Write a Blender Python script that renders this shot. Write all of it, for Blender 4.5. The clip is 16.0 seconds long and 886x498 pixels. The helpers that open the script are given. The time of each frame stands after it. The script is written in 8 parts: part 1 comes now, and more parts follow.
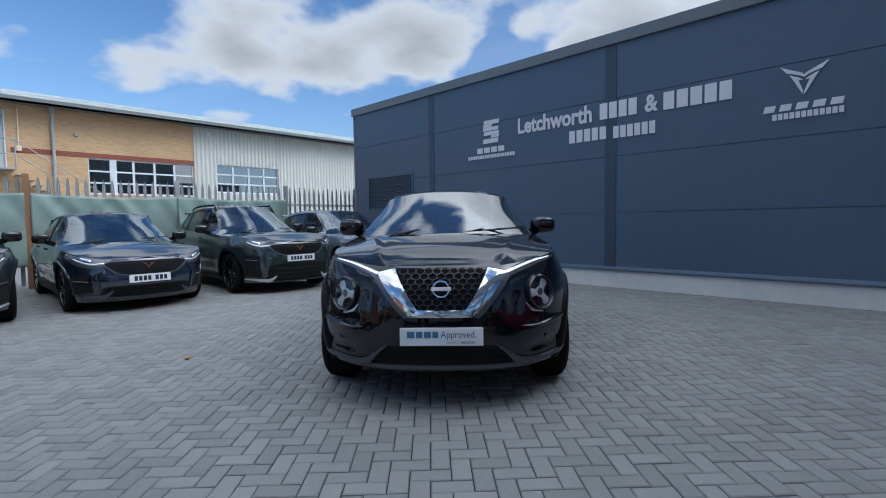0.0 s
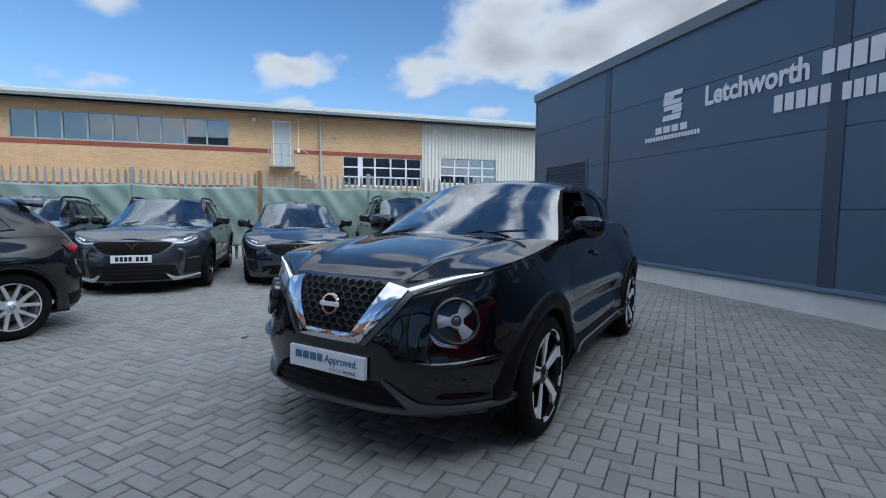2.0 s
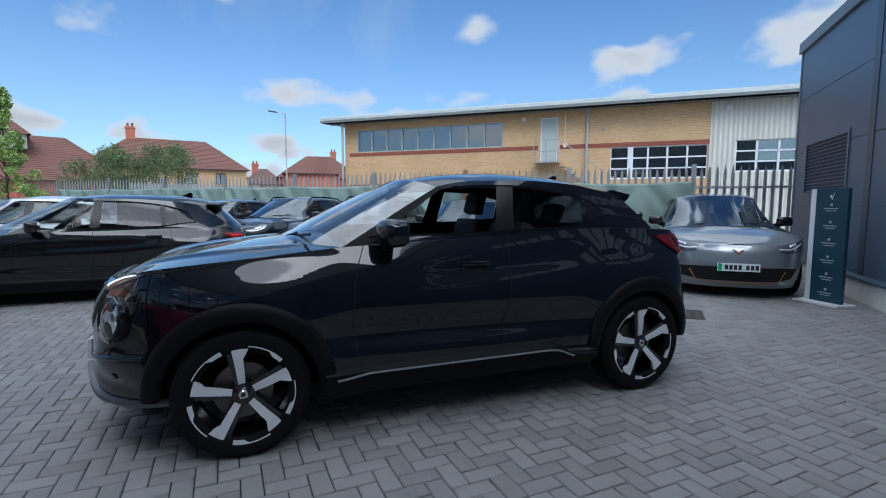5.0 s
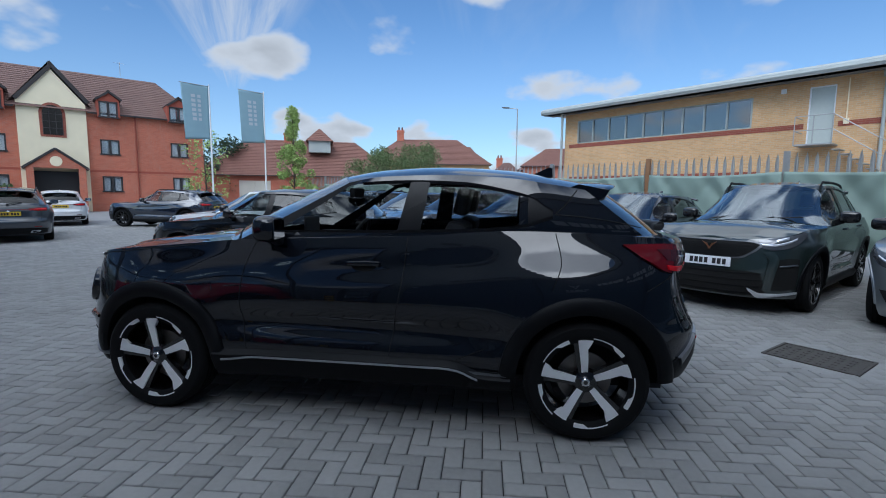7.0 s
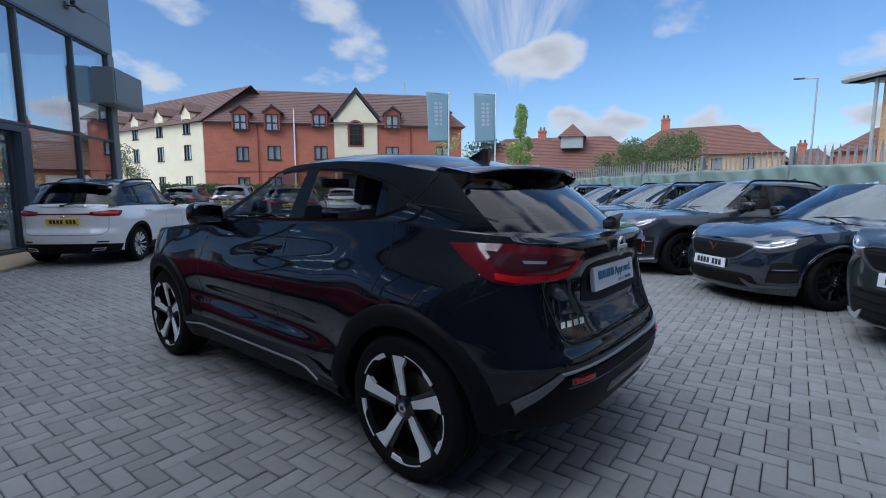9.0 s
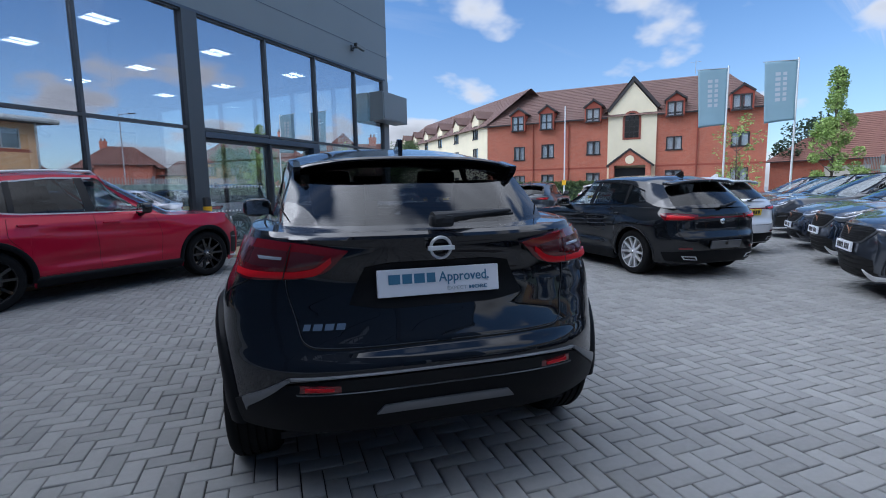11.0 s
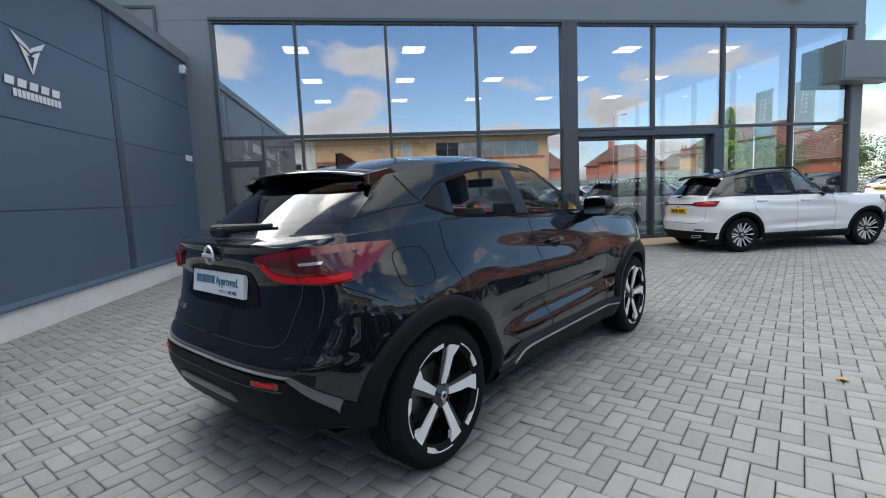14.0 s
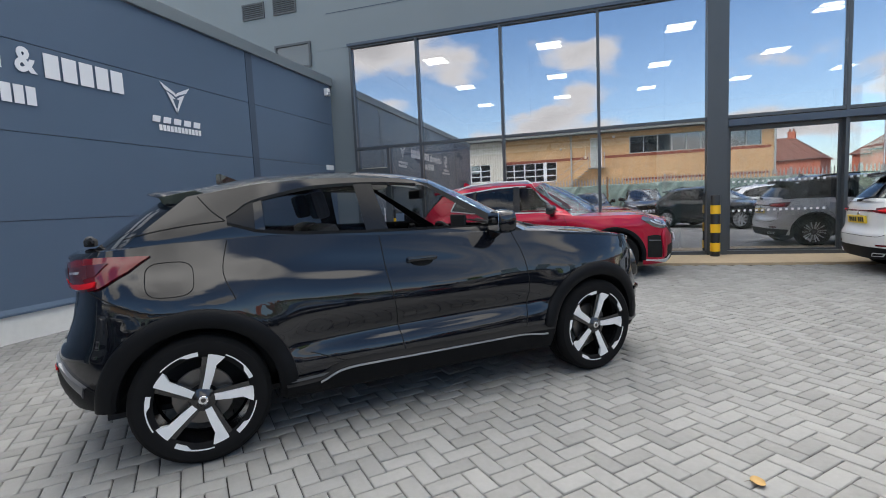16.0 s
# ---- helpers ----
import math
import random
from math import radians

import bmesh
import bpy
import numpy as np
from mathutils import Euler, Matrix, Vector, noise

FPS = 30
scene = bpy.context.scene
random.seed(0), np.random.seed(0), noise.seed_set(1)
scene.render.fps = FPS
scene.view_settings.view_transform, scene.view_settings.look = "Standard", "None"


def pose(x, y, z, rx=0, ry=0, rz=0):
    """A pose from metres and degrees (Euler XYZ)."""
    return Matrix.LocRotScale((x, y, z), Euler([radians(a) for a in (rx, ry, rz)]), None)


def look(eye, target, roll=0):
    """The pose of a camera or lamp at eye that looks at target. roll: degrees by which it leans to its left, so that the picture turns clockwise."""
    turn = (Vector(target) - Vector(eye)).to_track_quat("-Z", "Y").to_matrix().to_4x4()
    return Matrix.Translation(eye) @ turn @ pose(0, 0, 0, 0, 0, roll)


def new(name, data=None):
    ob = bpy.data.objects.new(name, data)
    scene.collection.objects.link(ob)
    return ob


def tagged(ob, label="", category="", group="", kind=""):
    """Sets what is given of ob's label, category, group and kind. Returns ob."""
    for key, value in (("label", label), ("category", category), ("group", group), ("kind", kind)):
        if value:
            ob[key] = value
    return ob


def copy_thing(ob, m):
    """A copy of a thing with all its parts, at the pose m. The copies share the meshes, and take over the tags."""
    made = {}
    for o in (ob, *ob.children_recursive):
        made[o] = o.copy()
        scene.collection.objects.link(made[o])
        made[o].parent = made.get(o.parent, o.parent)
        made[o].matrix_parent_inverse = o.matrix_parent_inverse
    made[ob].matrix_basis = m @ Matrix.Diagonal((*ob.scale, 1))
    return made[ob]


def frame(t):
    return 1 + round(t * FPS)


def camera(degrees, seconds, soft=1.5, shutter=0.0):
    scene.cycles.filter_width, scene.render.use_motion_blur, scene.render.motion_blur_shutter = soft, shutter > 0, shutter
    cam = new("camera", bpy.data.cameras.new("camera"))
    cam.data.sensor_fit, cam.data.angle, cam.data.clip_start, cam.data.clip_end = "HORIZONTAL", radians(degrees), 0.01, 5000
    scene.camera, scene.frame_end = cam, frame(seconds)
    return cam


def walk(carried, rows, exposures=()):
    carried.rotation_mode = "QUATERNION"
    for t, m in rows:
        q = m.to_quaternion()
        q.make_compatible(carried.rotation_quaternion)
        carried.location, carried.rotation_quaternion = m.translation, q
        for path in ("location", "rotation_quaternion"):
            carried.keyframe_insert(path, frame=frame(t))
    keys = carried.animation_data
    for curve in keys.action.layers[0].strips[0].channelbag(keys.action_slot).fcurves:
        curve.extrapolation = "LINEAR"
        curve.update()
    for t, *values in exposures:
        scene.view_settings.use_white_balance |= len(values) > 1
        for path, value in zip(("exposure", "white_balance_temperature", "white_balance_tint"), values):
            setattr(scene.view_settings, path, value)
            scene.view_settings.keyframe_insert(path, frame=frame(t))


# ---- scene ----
cam = camera(85.8, 16.0, 1.0)
PATH = [
    (0, (0.114, -5.073, 1.212), (0.048, -3.077, 1.096), -0.8),
    (0.5, (0.555, -4.861, 1.233), (0.253, -2.888, 1.109), -0.4),
    (1, (1.032, -4.609, 1.235), (0.462, -2.696, 1.103), -0.0),
    (1.5, (1.428, -4.28, 1.242), (0.613, -2.459, 1.096), 0.3),
    (2, (1.748, -3.907, 1.265), (0.725, -2.195, 1.11), 0.4),
    (2.5, (2.053, -3.518, 1.273), (0.836, -1.939, 1.111), 0.4),
    (3, (2.4, -3.092, 1.289), (1.013, -1.661, 1.121), 0.4),
    (3.5, (2.785, -2.669, 1.31), (1.24, -1.411, 1.138), 0.5),
    (3.7, (2.889, -2.511, 1.297), (1.3, -1.309, 1.125), 0.4),
    (6, (3.70, -0.10, 1.345), (1.724, 0.129, 1.140), 0.5),
    (6.5, (3.627, 0.419, 1.337), (1.639, 0.39, 1.123), 0.7),
    (7, (3.523, 0.898, 1.367), (1.556, 0.61, 1.143), 0.5),
    (7.5, (3.295, 1.39, 1.378), (1.386, 0.844, 1.141), 0.3),
    (8, (3.026, 1.899, 1.366), (1.209, 1.098, 1.126), 0.3),
    (10.5, (1.038, 3.649, 1.287), (0.2, 1.85, 1.038), -0.7),
    (11, (0.521, 3.808, 1.289), (-0.026, 1.9, 1.041), -1.0),
    (11.5, (-0.01, 3.875, 1.289), (-0.255, 1.903, 1.042), -1.35),
    (12, (-0.528, 3.813, 1.286), (-0.452, 1.83, 1.039), -1.7),
    (12.5, (-1.03, 3.69, 1.268), (-0.622, 1.746, 1.036), -1.85),
    (13, (-1.531, 3.515, 1.25), (-0.769, 1.68, 1.019), -2.0),
    (13.5, (-1.962, 3.254, 1.27), (-0.907, 1.57, 1.045), -2.2),
    (14, (-2.327, 2.965, 1.291), (-1.039, 1.451, 1.068), -2.5),
    (14.5, (-2.667, 2.544, 1.297), (-1.189, 1.213, 1.084), -2.7),
    (15, (-3.035, 2.128, 1.307), (-1.416, 0.971, 1.101), -2.7),
    (15.5, (-3.326, 1.628, 1.307), (-1.599, 0.64, 1.109), -2.8),
    (16, (-3.603, 1.15, 1.303), (-1.793, 0.322, 1.111), -2.7),
]
walk(cam, [(t, look(eye, aim, roll)) for t, eye, aim, roll in PATH],
     [(0.0, 0.40, 5700, 7), (3.5, 0.42, 5700, 6), (8.0, 0.27, 5600, 8), (11.0, 0.53, 5650, 11), (12.5, 0.80, 6150, 8), (14.5, 1.31, 6850, 8), (16.0, 1.41, 6950, 9)])

# ---- world: blue sky with broken cumulus, sun veiled by cloud ----
SUN_ELEV, SUN_ROT = radians(42), radians(100)
world = bpy.data.worlds.new("sky")
scene.world = world
world.use_nodes = True
wn, wl = world.node_tree.nodes, world.node_tree.links
wn.clear()


def wnode(kind, **props):
    n = wn.new(kind)
    for k, val in props.items():
        if k in n.inputs:
            n.inputs[k].default_value = val
    return n


def wmath(op, a, b=None, c=None):
    n = wn.new("ShaderNodeMath")
    n.operation = op
    for i, s in enumerate((a, b, c)):
        if s is None:
            continue
        if isinstance(s, (int, float)):
            n.inputs[i].default_value = s
        else:
            wl.new(s, n.inputs[i])
    return n.outputs[0]


coord = wn.new("ShaderNodeTexCoord")
split = wn.new("ShaderNodeSeparateXYZ")
wl.new(coord.outputs["Generated"], split.inputs[0])
up = wmath("MAXIMUM", split.outputs[2], 0.0)
den = wmath("ADD", up, 0.36)
flat = wn.new("ShaderNodeCombineXYZ")
wl.new(wmath("DIVIDE", split.outputs[0], den), flat.inputs[0])
wl.new(wmath("DIVIDE", split.outputs[1], den), flat.inputs[1])
flat.inputs[2].default_value = 3.7
warp = wnode("ShaderNodeTexNoise", Scale=3.0, Detail=3.0, Roughness=0.55)
wl.new(flat.outputs[0], warp.inputs["Vector"])
shift = wn.new("ShaderNodeVectorMath")
shift.operation = "MULTIPLY_ADD"
wl.new(warp.outputs["Color"], shift.inputs[0])
shift.inputs[1].default_value = (0.30, 0.30, 0.0)
wl.new(flat.outputs[0], shift.inputs[2])
puff = wn.new("ShaderNodeTexVoronoi")
puff.feature = "SMOOTH_F1"
for key_, value_ in (("Scale", 2.9), ("Smoothness", 0.45), ("Randomness", 1.0)):
    puff.inputs[key_].default_value = value_
wl.new(shift.outputs[0], puff.inputs["Vector"])
big = wnode("ShaderNodeTexNoise", Scale=5.0, Detail=4.0, Roughness=0.5)
wl.new(flat.outputs[0], big.inputs["Vector"])
patch_noise = wnode("ShaderNodeTexNoise", Scale=1.3, Detail=2.0, Roughness=0.5)
wl.new(flat.outputs[0], patch_noise.inputs["Vector"])
dens = wmath("ADD", wmath("MULTIPLY_ADD", puff.outputs["Distance"], -0.42, 0.695), wmath("MULTIPLY", wmath("SUBTRACT", big.outputs[0], 0.5), 0.34))
dens = wmath("ADD", dens, wmath("MULTIPLY", wmath("SUBTRACT", patch_noise.outputs[0], 0.5), 0.42))
overhead = wn.new("ShaderNodeMapRange")
overhead.interpolation_type = "SMOOTHSTEP"
wl.new(up, overhead.inputs[0])
overhead.inputs[1].default_value, overhead.inputs[2].default_value = 0.45, 0.75
overhead.inputs[4].default_value = 0.125
sunward = wn.new("ShaderNodeVectorMath")
sunward.operation = "DOT_PRODUCT"
wl.new(coord.outputs["Generated"], sunward.inputs[0])
sunward.inputs[1].default_value = pose(0, 0, 0, 48, 0, 80).to_3x3() @ Vector((0, 0, 1))
glow = wmath("POWER", wmath("MAXIMUM", sunward.outputs["Value"], 0.0), 4.0)
low = wn.new("ShaderNodeMapRange")
low.interpolation_type = "SMOOTHSTEP"
wl.new(up, low.inputs[0])
low.inputs[1].default_value, low.inputs[2].default_value = 0.04, 0.34
low.inputs[3].default_value, low.inputs[4].default_value = 0.045, 0.0
dens = wmath("ADD", dens, low.outputs[0])
bank = wn.new("ShaderNodeVectorMath")
bank.operation = "DOT_PRODUCT"
wl.new(coord.outputs["Generated"], bank.inputs[0])
bank.inputs[1].default_value = Vector((0.25, 0.93, 0.30)).normalized()
bank_amount = wn.new("ShaderNodeMapRange")
bank_amount.interpolation_type = "SMOOTHSTEP"
wl.new(bank.outputs["Value"], bank_amount.inputs[0])
bank_amount.inputs[1].default_value, bank_amount.inputs[2].default_value, bank_amount.inputs[4].default_value = 0.62, 0.95, 0.065
dens = wmath("ADD", dens, bank_amount.outputs[0])
dens = wmath("MULTIPLY_ADD", glow, 0.07, wmath("ADD", dens, overhead.outputs[0]))


def ramp(value, lo, hi, v0=0.0, v1=1.0):
    n = wn.new("ShaderNodeMapRange")
    n.interpolation_type = "SMOOTHSTEP"
    wl.new(value, n.inputs[0])
    n.inputs[1].default_value, n.inputs[2].default_value, n.inputs[3].default_value, n.inputs[4].default_value = lo, hi, v0, v1
    return n.outputs[0]


# a wide blue gap high in the east
dens = wmath("SUBTRACT", dens, wmath("MULTIPLY", ramp(split.outputs[0], 0.05, 0.35, 0.0, 0.2), ramp(up, 0.70, 0.84)))
cover = wn.new("ShaderNodeMapRange")
cover.interpolation_type = "SMOOTHSTEP"
wl.new(dens, cover.inputs[0])
cover.inputs[1].default_value, cover.inputs[2].default_value = 0.515, 0.61
shade = wn.new("ShaderNodeMapRange")
wl.new(dens, shade.inputs[0])
shade.inputs[1].default_value, shade.inputs[2].default_value = 0.575, 0.74
shade.inputs[3].default_value, shade.inputs[4].default_value = 1.0, 0.64
wisp = wnode("ShaderNodeTexNoise", Scale=0.9, Detail=6.0, Roughness=0.6, Distortion=1.2)
stretch = wn.new("ShaderNodeMapping")
stretch.inputs["Scale"].default_value = (0.5, 2.2, 1)
stretch.inputs["Rotation"].default_value = (0, 0, 0.9)
wl.new(flat.outputs[0], stretch.inputs[0])
wl.new(stretch.outputs[0], wisp.inputs["Vector"])
veil = wn.new("ShaderNodeMapRange")
wl.new(wisp.outputs[0], veil.inputs[0])
veil.inputs[1].default_value, veil.inputs[2].default_value = 0.5, 0.85
veil.inputs[4].default_value = 0.30
haze = wn.new("ShaderNodeMapRange")
haze.interpolation_type = "SMOOTHSTEP"
wl.new(up, haze.inputs[0])
haze.inputs[1].default_value, haze.inputs[2].default_value = 0.0, 0.38
haze.inputs[3].default_value, haze.inputs[4].default_value = 0.22, 0.0

# a fan of high cirrus, narrow at its foot and spreading upwards
FAN = radians(-148.5)
ahead = wmath("MAXIMUM", wmath("ADD", wmath("MULTIPLY", split.outputs[0], math.cos(FAN)), wmath("MULTIPLY", split.outputs[1], math.sin(FAN))), 0.03)
across = wmath("DIVIDE", wmath("ADD", wmath("MULTIPLY", split.outputs[0], -math.sin(FAN)), wmath("MULTIPLY", split.outputs[1], math.cos(FAN))), ahead)
rise = wmath("DIVIDE", up, ahead)
spread = wmath("DIVIDE", across, wmath("MAXIMUM", wmath("MULTIPLY_ADD", rise, 0.62, -0.095), 0.012))
fan_co = wn.new("ShaderNodeCombineXYZ")
wl.new(wmath("MULTIPLY", spread, 2.0), fan_co.inputs[0])
wl.new(wmath("MULTIPLY", rise, 2.5), fan_co.inputs[1])
streak = wnode("ShaderNodeTexNoise", Scale=1.6, Detail=5.0, Roughness=0.6, Distortion=0.5)
wl.new(fan_co.outputs[0], streak.inputs["Vector"])
fan = wmath("MULTIPLY", ramp(wmath("ABSOLUTE", spread), 0.35, 1.25, 1.0, 0.0), wmath("MULTIPLY", ramp(rise, 0.17, 0.25), ramp(rise, 0.38, 0.75, 1.0, 0.0)))
fan = wmath("MULTIPLY", fan, ramp(streak.outputs[0], 0.30, 0.72, 0.15, 0.85))
cloud_amount = wmath("MAXIMUM", wmath("MAXIMUM", cover.outputs[0], wmath("MAXIMUM", veil.outputs[0], fan)), haze.outputs[0])
sky = wn.new("ShaderNodeTexSky")
sky.sky_type = "NISHITA"
sky.sun_disc = False
sky.sun_elevation, sky.sun_rotation = SUN_ELEV, SUN_ROT
sky.air_density, sky.dust_density, sky.ozone_density = 1.0, 0.4, 1.6
tone = wn.new("ShaderNodeVectorMath")
tone.operation = "MULTIPLY"
wl.new(sky.outputs[0], tone.inputs[0])
tone.inputs[1].default_value = (0.52, 0.63, 0.72)
cloud = wn.new("ShaderNodeVectorMath")
cloud.operation = "SCALE"
cloud.inputs[0].default_value = (6.15, 6.2, 6.35)
zenith = wmath("ADD", 1.0, ramp(up, 0.48, 0.80, 0.0, 1.3))
wl.new(wmath("MULTIPLY", wmath("MULTIPLY", shade.outputs[0], zenith), wmath("MULTIPLY_ADD", glow, 1.5, 0.58)), cloud.inputs["Scale"])
mixer = wn.new("ShaderNodeMix")
mixer.data_type = "RGBA"
wl.new(cloud_amount, mixer.inputs["Factor"])
wl.new(tone.outputs[0], mixer.inputs["A"])
wl.new(cloud.outputs[0], mixer.inputs["B"])
back = wn.new("ShaderNodeBackground")
back.inputs["Strength"].default_value = 0.15
wl.new(mixer.outputs["Result"], back.inputs["Color"])
wl.new(back.outputs[0], wn.new("ShaderNodeOutputWorld").inputs["Surface"])

sun = new("sun", bpy.data.lights.new("sun", "SUN"))
sun.data.energy, sun.data.angle, sun.data.color = 1.0, radians(48), (1.0, 0.96, 0.91)
sun.matrix_world = pose(0, 0, 30, 48, 0, 80)

# ---- materials ----
def material(name, base, rough=0.5, metal=0.0, coat=0.0, coat_rough=0.03, coat_ior=1.5, spec=0.5, vary=0.0, scale=8.0, bump=0.0,
             bump_scale=60.0, island=0.0, objrand=0.0, stain=0.0, stain_scale=0.7, emit=0.0, coords="Object", rvary=0.0):
    m = bpy.data.materials.new(name)
    m.use_nodes = True
    n, l = m.node_tree.nodes, m.node_tree.links
    p = n["Principled BSDF"]
    p.inputs["Base Color"].default_value = (*base, 1)
    p.inputs["Roughness"].default_value, p.inputs["Metallic"].default_value = rough, metal
    p.inputs["Coat IOR"].default_value = coat_ior
    p.inputs["Coat Weight"].default_value, p.inputs["Coat Roughness"].default_value = coat, coat_rough
    p.inputs["Specular IOR Level"].default_value = spec
    if emit:
        p.inputs["Emission Color"].default_value = (*base, 1)
        p.inputs["Emission Strength"].default_value = emit
    if vary or island or objrand or stain or bump or rvary:
        tc = n.new("ShaderNodeTexCoord")
        hsv = n.new("ShaderNodeHueSaturation")
        hsv.inputs["Color"].default_value = (*base, 1)
        total = None

        def add(sock, amount):
            nonlocal total
            a = n.new("ShaderNodeMath")
            a.operation = "MULTIPLY_ADD"
            l.new(sock, a.inputs[0])
            a.inputs[1].default_value = amount * 2
            if total is None:
                a.inputs[2].default_value = 1.0 - amount
            else:
                s = n.new("ShaderNodeMath")
                s.operation = "SUBTRACT"
                l.new(total, s.inputs[0])
                s.inputs[1].default_value = amount
                l.new(s.outputs[0], a.inputs[2])
            total = a.outputs[0]

        def noise_tex(sc, detail=4.0):
            t = n.new("ShaderNodeTexNoise")
            t.inputs["Scale"].default_value, t.inputs["Detail"].default_value = sc, detail
            l.new(tc.outputs[coords], t.inputs["Vector"])
            return t.outputs[0]
        if vary:
            add(noise_tex(scale), vary)
        if stain:
            add(noise_tex(stain_scale, 6.0), stain)
        if island:
            g = n.new("ShaderNodeNewGeometry")
            add(g.outputs["Random Per Island"], island)
        if objrand:
            g = n.new("ShaderNodeObjectInfo")
            add(g.outputs["Random"], objrand)
        if total is not None:
            l.new(total, hsv.inputs["Value"])
            l.new(hsv.outputs[0], p.inputs["Base Color"])
        if rvary:
            a = n.new("ShaderNodeMath")
            a.operation = "MULTIPLY_ADD"
            l.new(noise_tex(stain_scale, 5.0), a.inputs[0])
            a.inputs[1].default_value, a.inputs[2].default_value = rvary * 2, rough - rvary
            l.new(a.outputs[0], p.inputs["Roughness"])
        if bump:
            b = n.new("ShaderNodeBump")
            b.inputs["Strength"].default_value, b.inputs["Distance"].default_value = bump, 0.004
            l.new(noise_tex(bump_scale, 5.0), b.inputs["Height"])
            l.new(b.outputs[0], p.inputs["Normal"])
    return m


def glass(name, tint, ior=1.5, gloss=(1, 1, 1), rough=0.0, power=4.0):
    """A thin pane: what lies behind it, tinted, under its own reflection."""
    m = bpy.data.materials.new(name)
    m.use_nodes = True
    n, l = m.node_tree.nodes, m.node_tree.links
    n.clear()
    a, b, mix, lw, out = (n.new("ShaderNode" + k) for k in ("BsdfTransparent", "BsdfGlossy", "MixShader", "LayerWeight", "OutputMaterial"))
    lw.inputs[0].default_value = 0.5
    r0 = ((ior - 1) / (ior + 1)) ** 2
    pw, ma = n.new("ShaderNodeMath"), n.new("ShaderNodeMath")
    pw.operation, ma.operation = "POWER", "MULTIPLY_ADD"
    l.new(lw.outputs["Facing"], pw.inputs[0])
    pw.inputs[1].default_value = power
    l.new(pw.outputs[0], ma.inputs[0])
    ma.inputs[1].default_value, ma.inputs[2].default_value = 1 - r0, r0
    a.inputs[0].default_value = (*tint, 1)
    b.inputs["Color"].default_value = (*gloss, 1)
    b.inputs["Roughness"].default_value = rough
    l.new(ma.outputs[0], mix.inputs[0])
    l.new(a.outputs[0], mix.inputs[1])
    l.new(b.outputs[0], mix.inputs[2])
    l.new(mix.outputs[0], out.inputs[0])
    return m


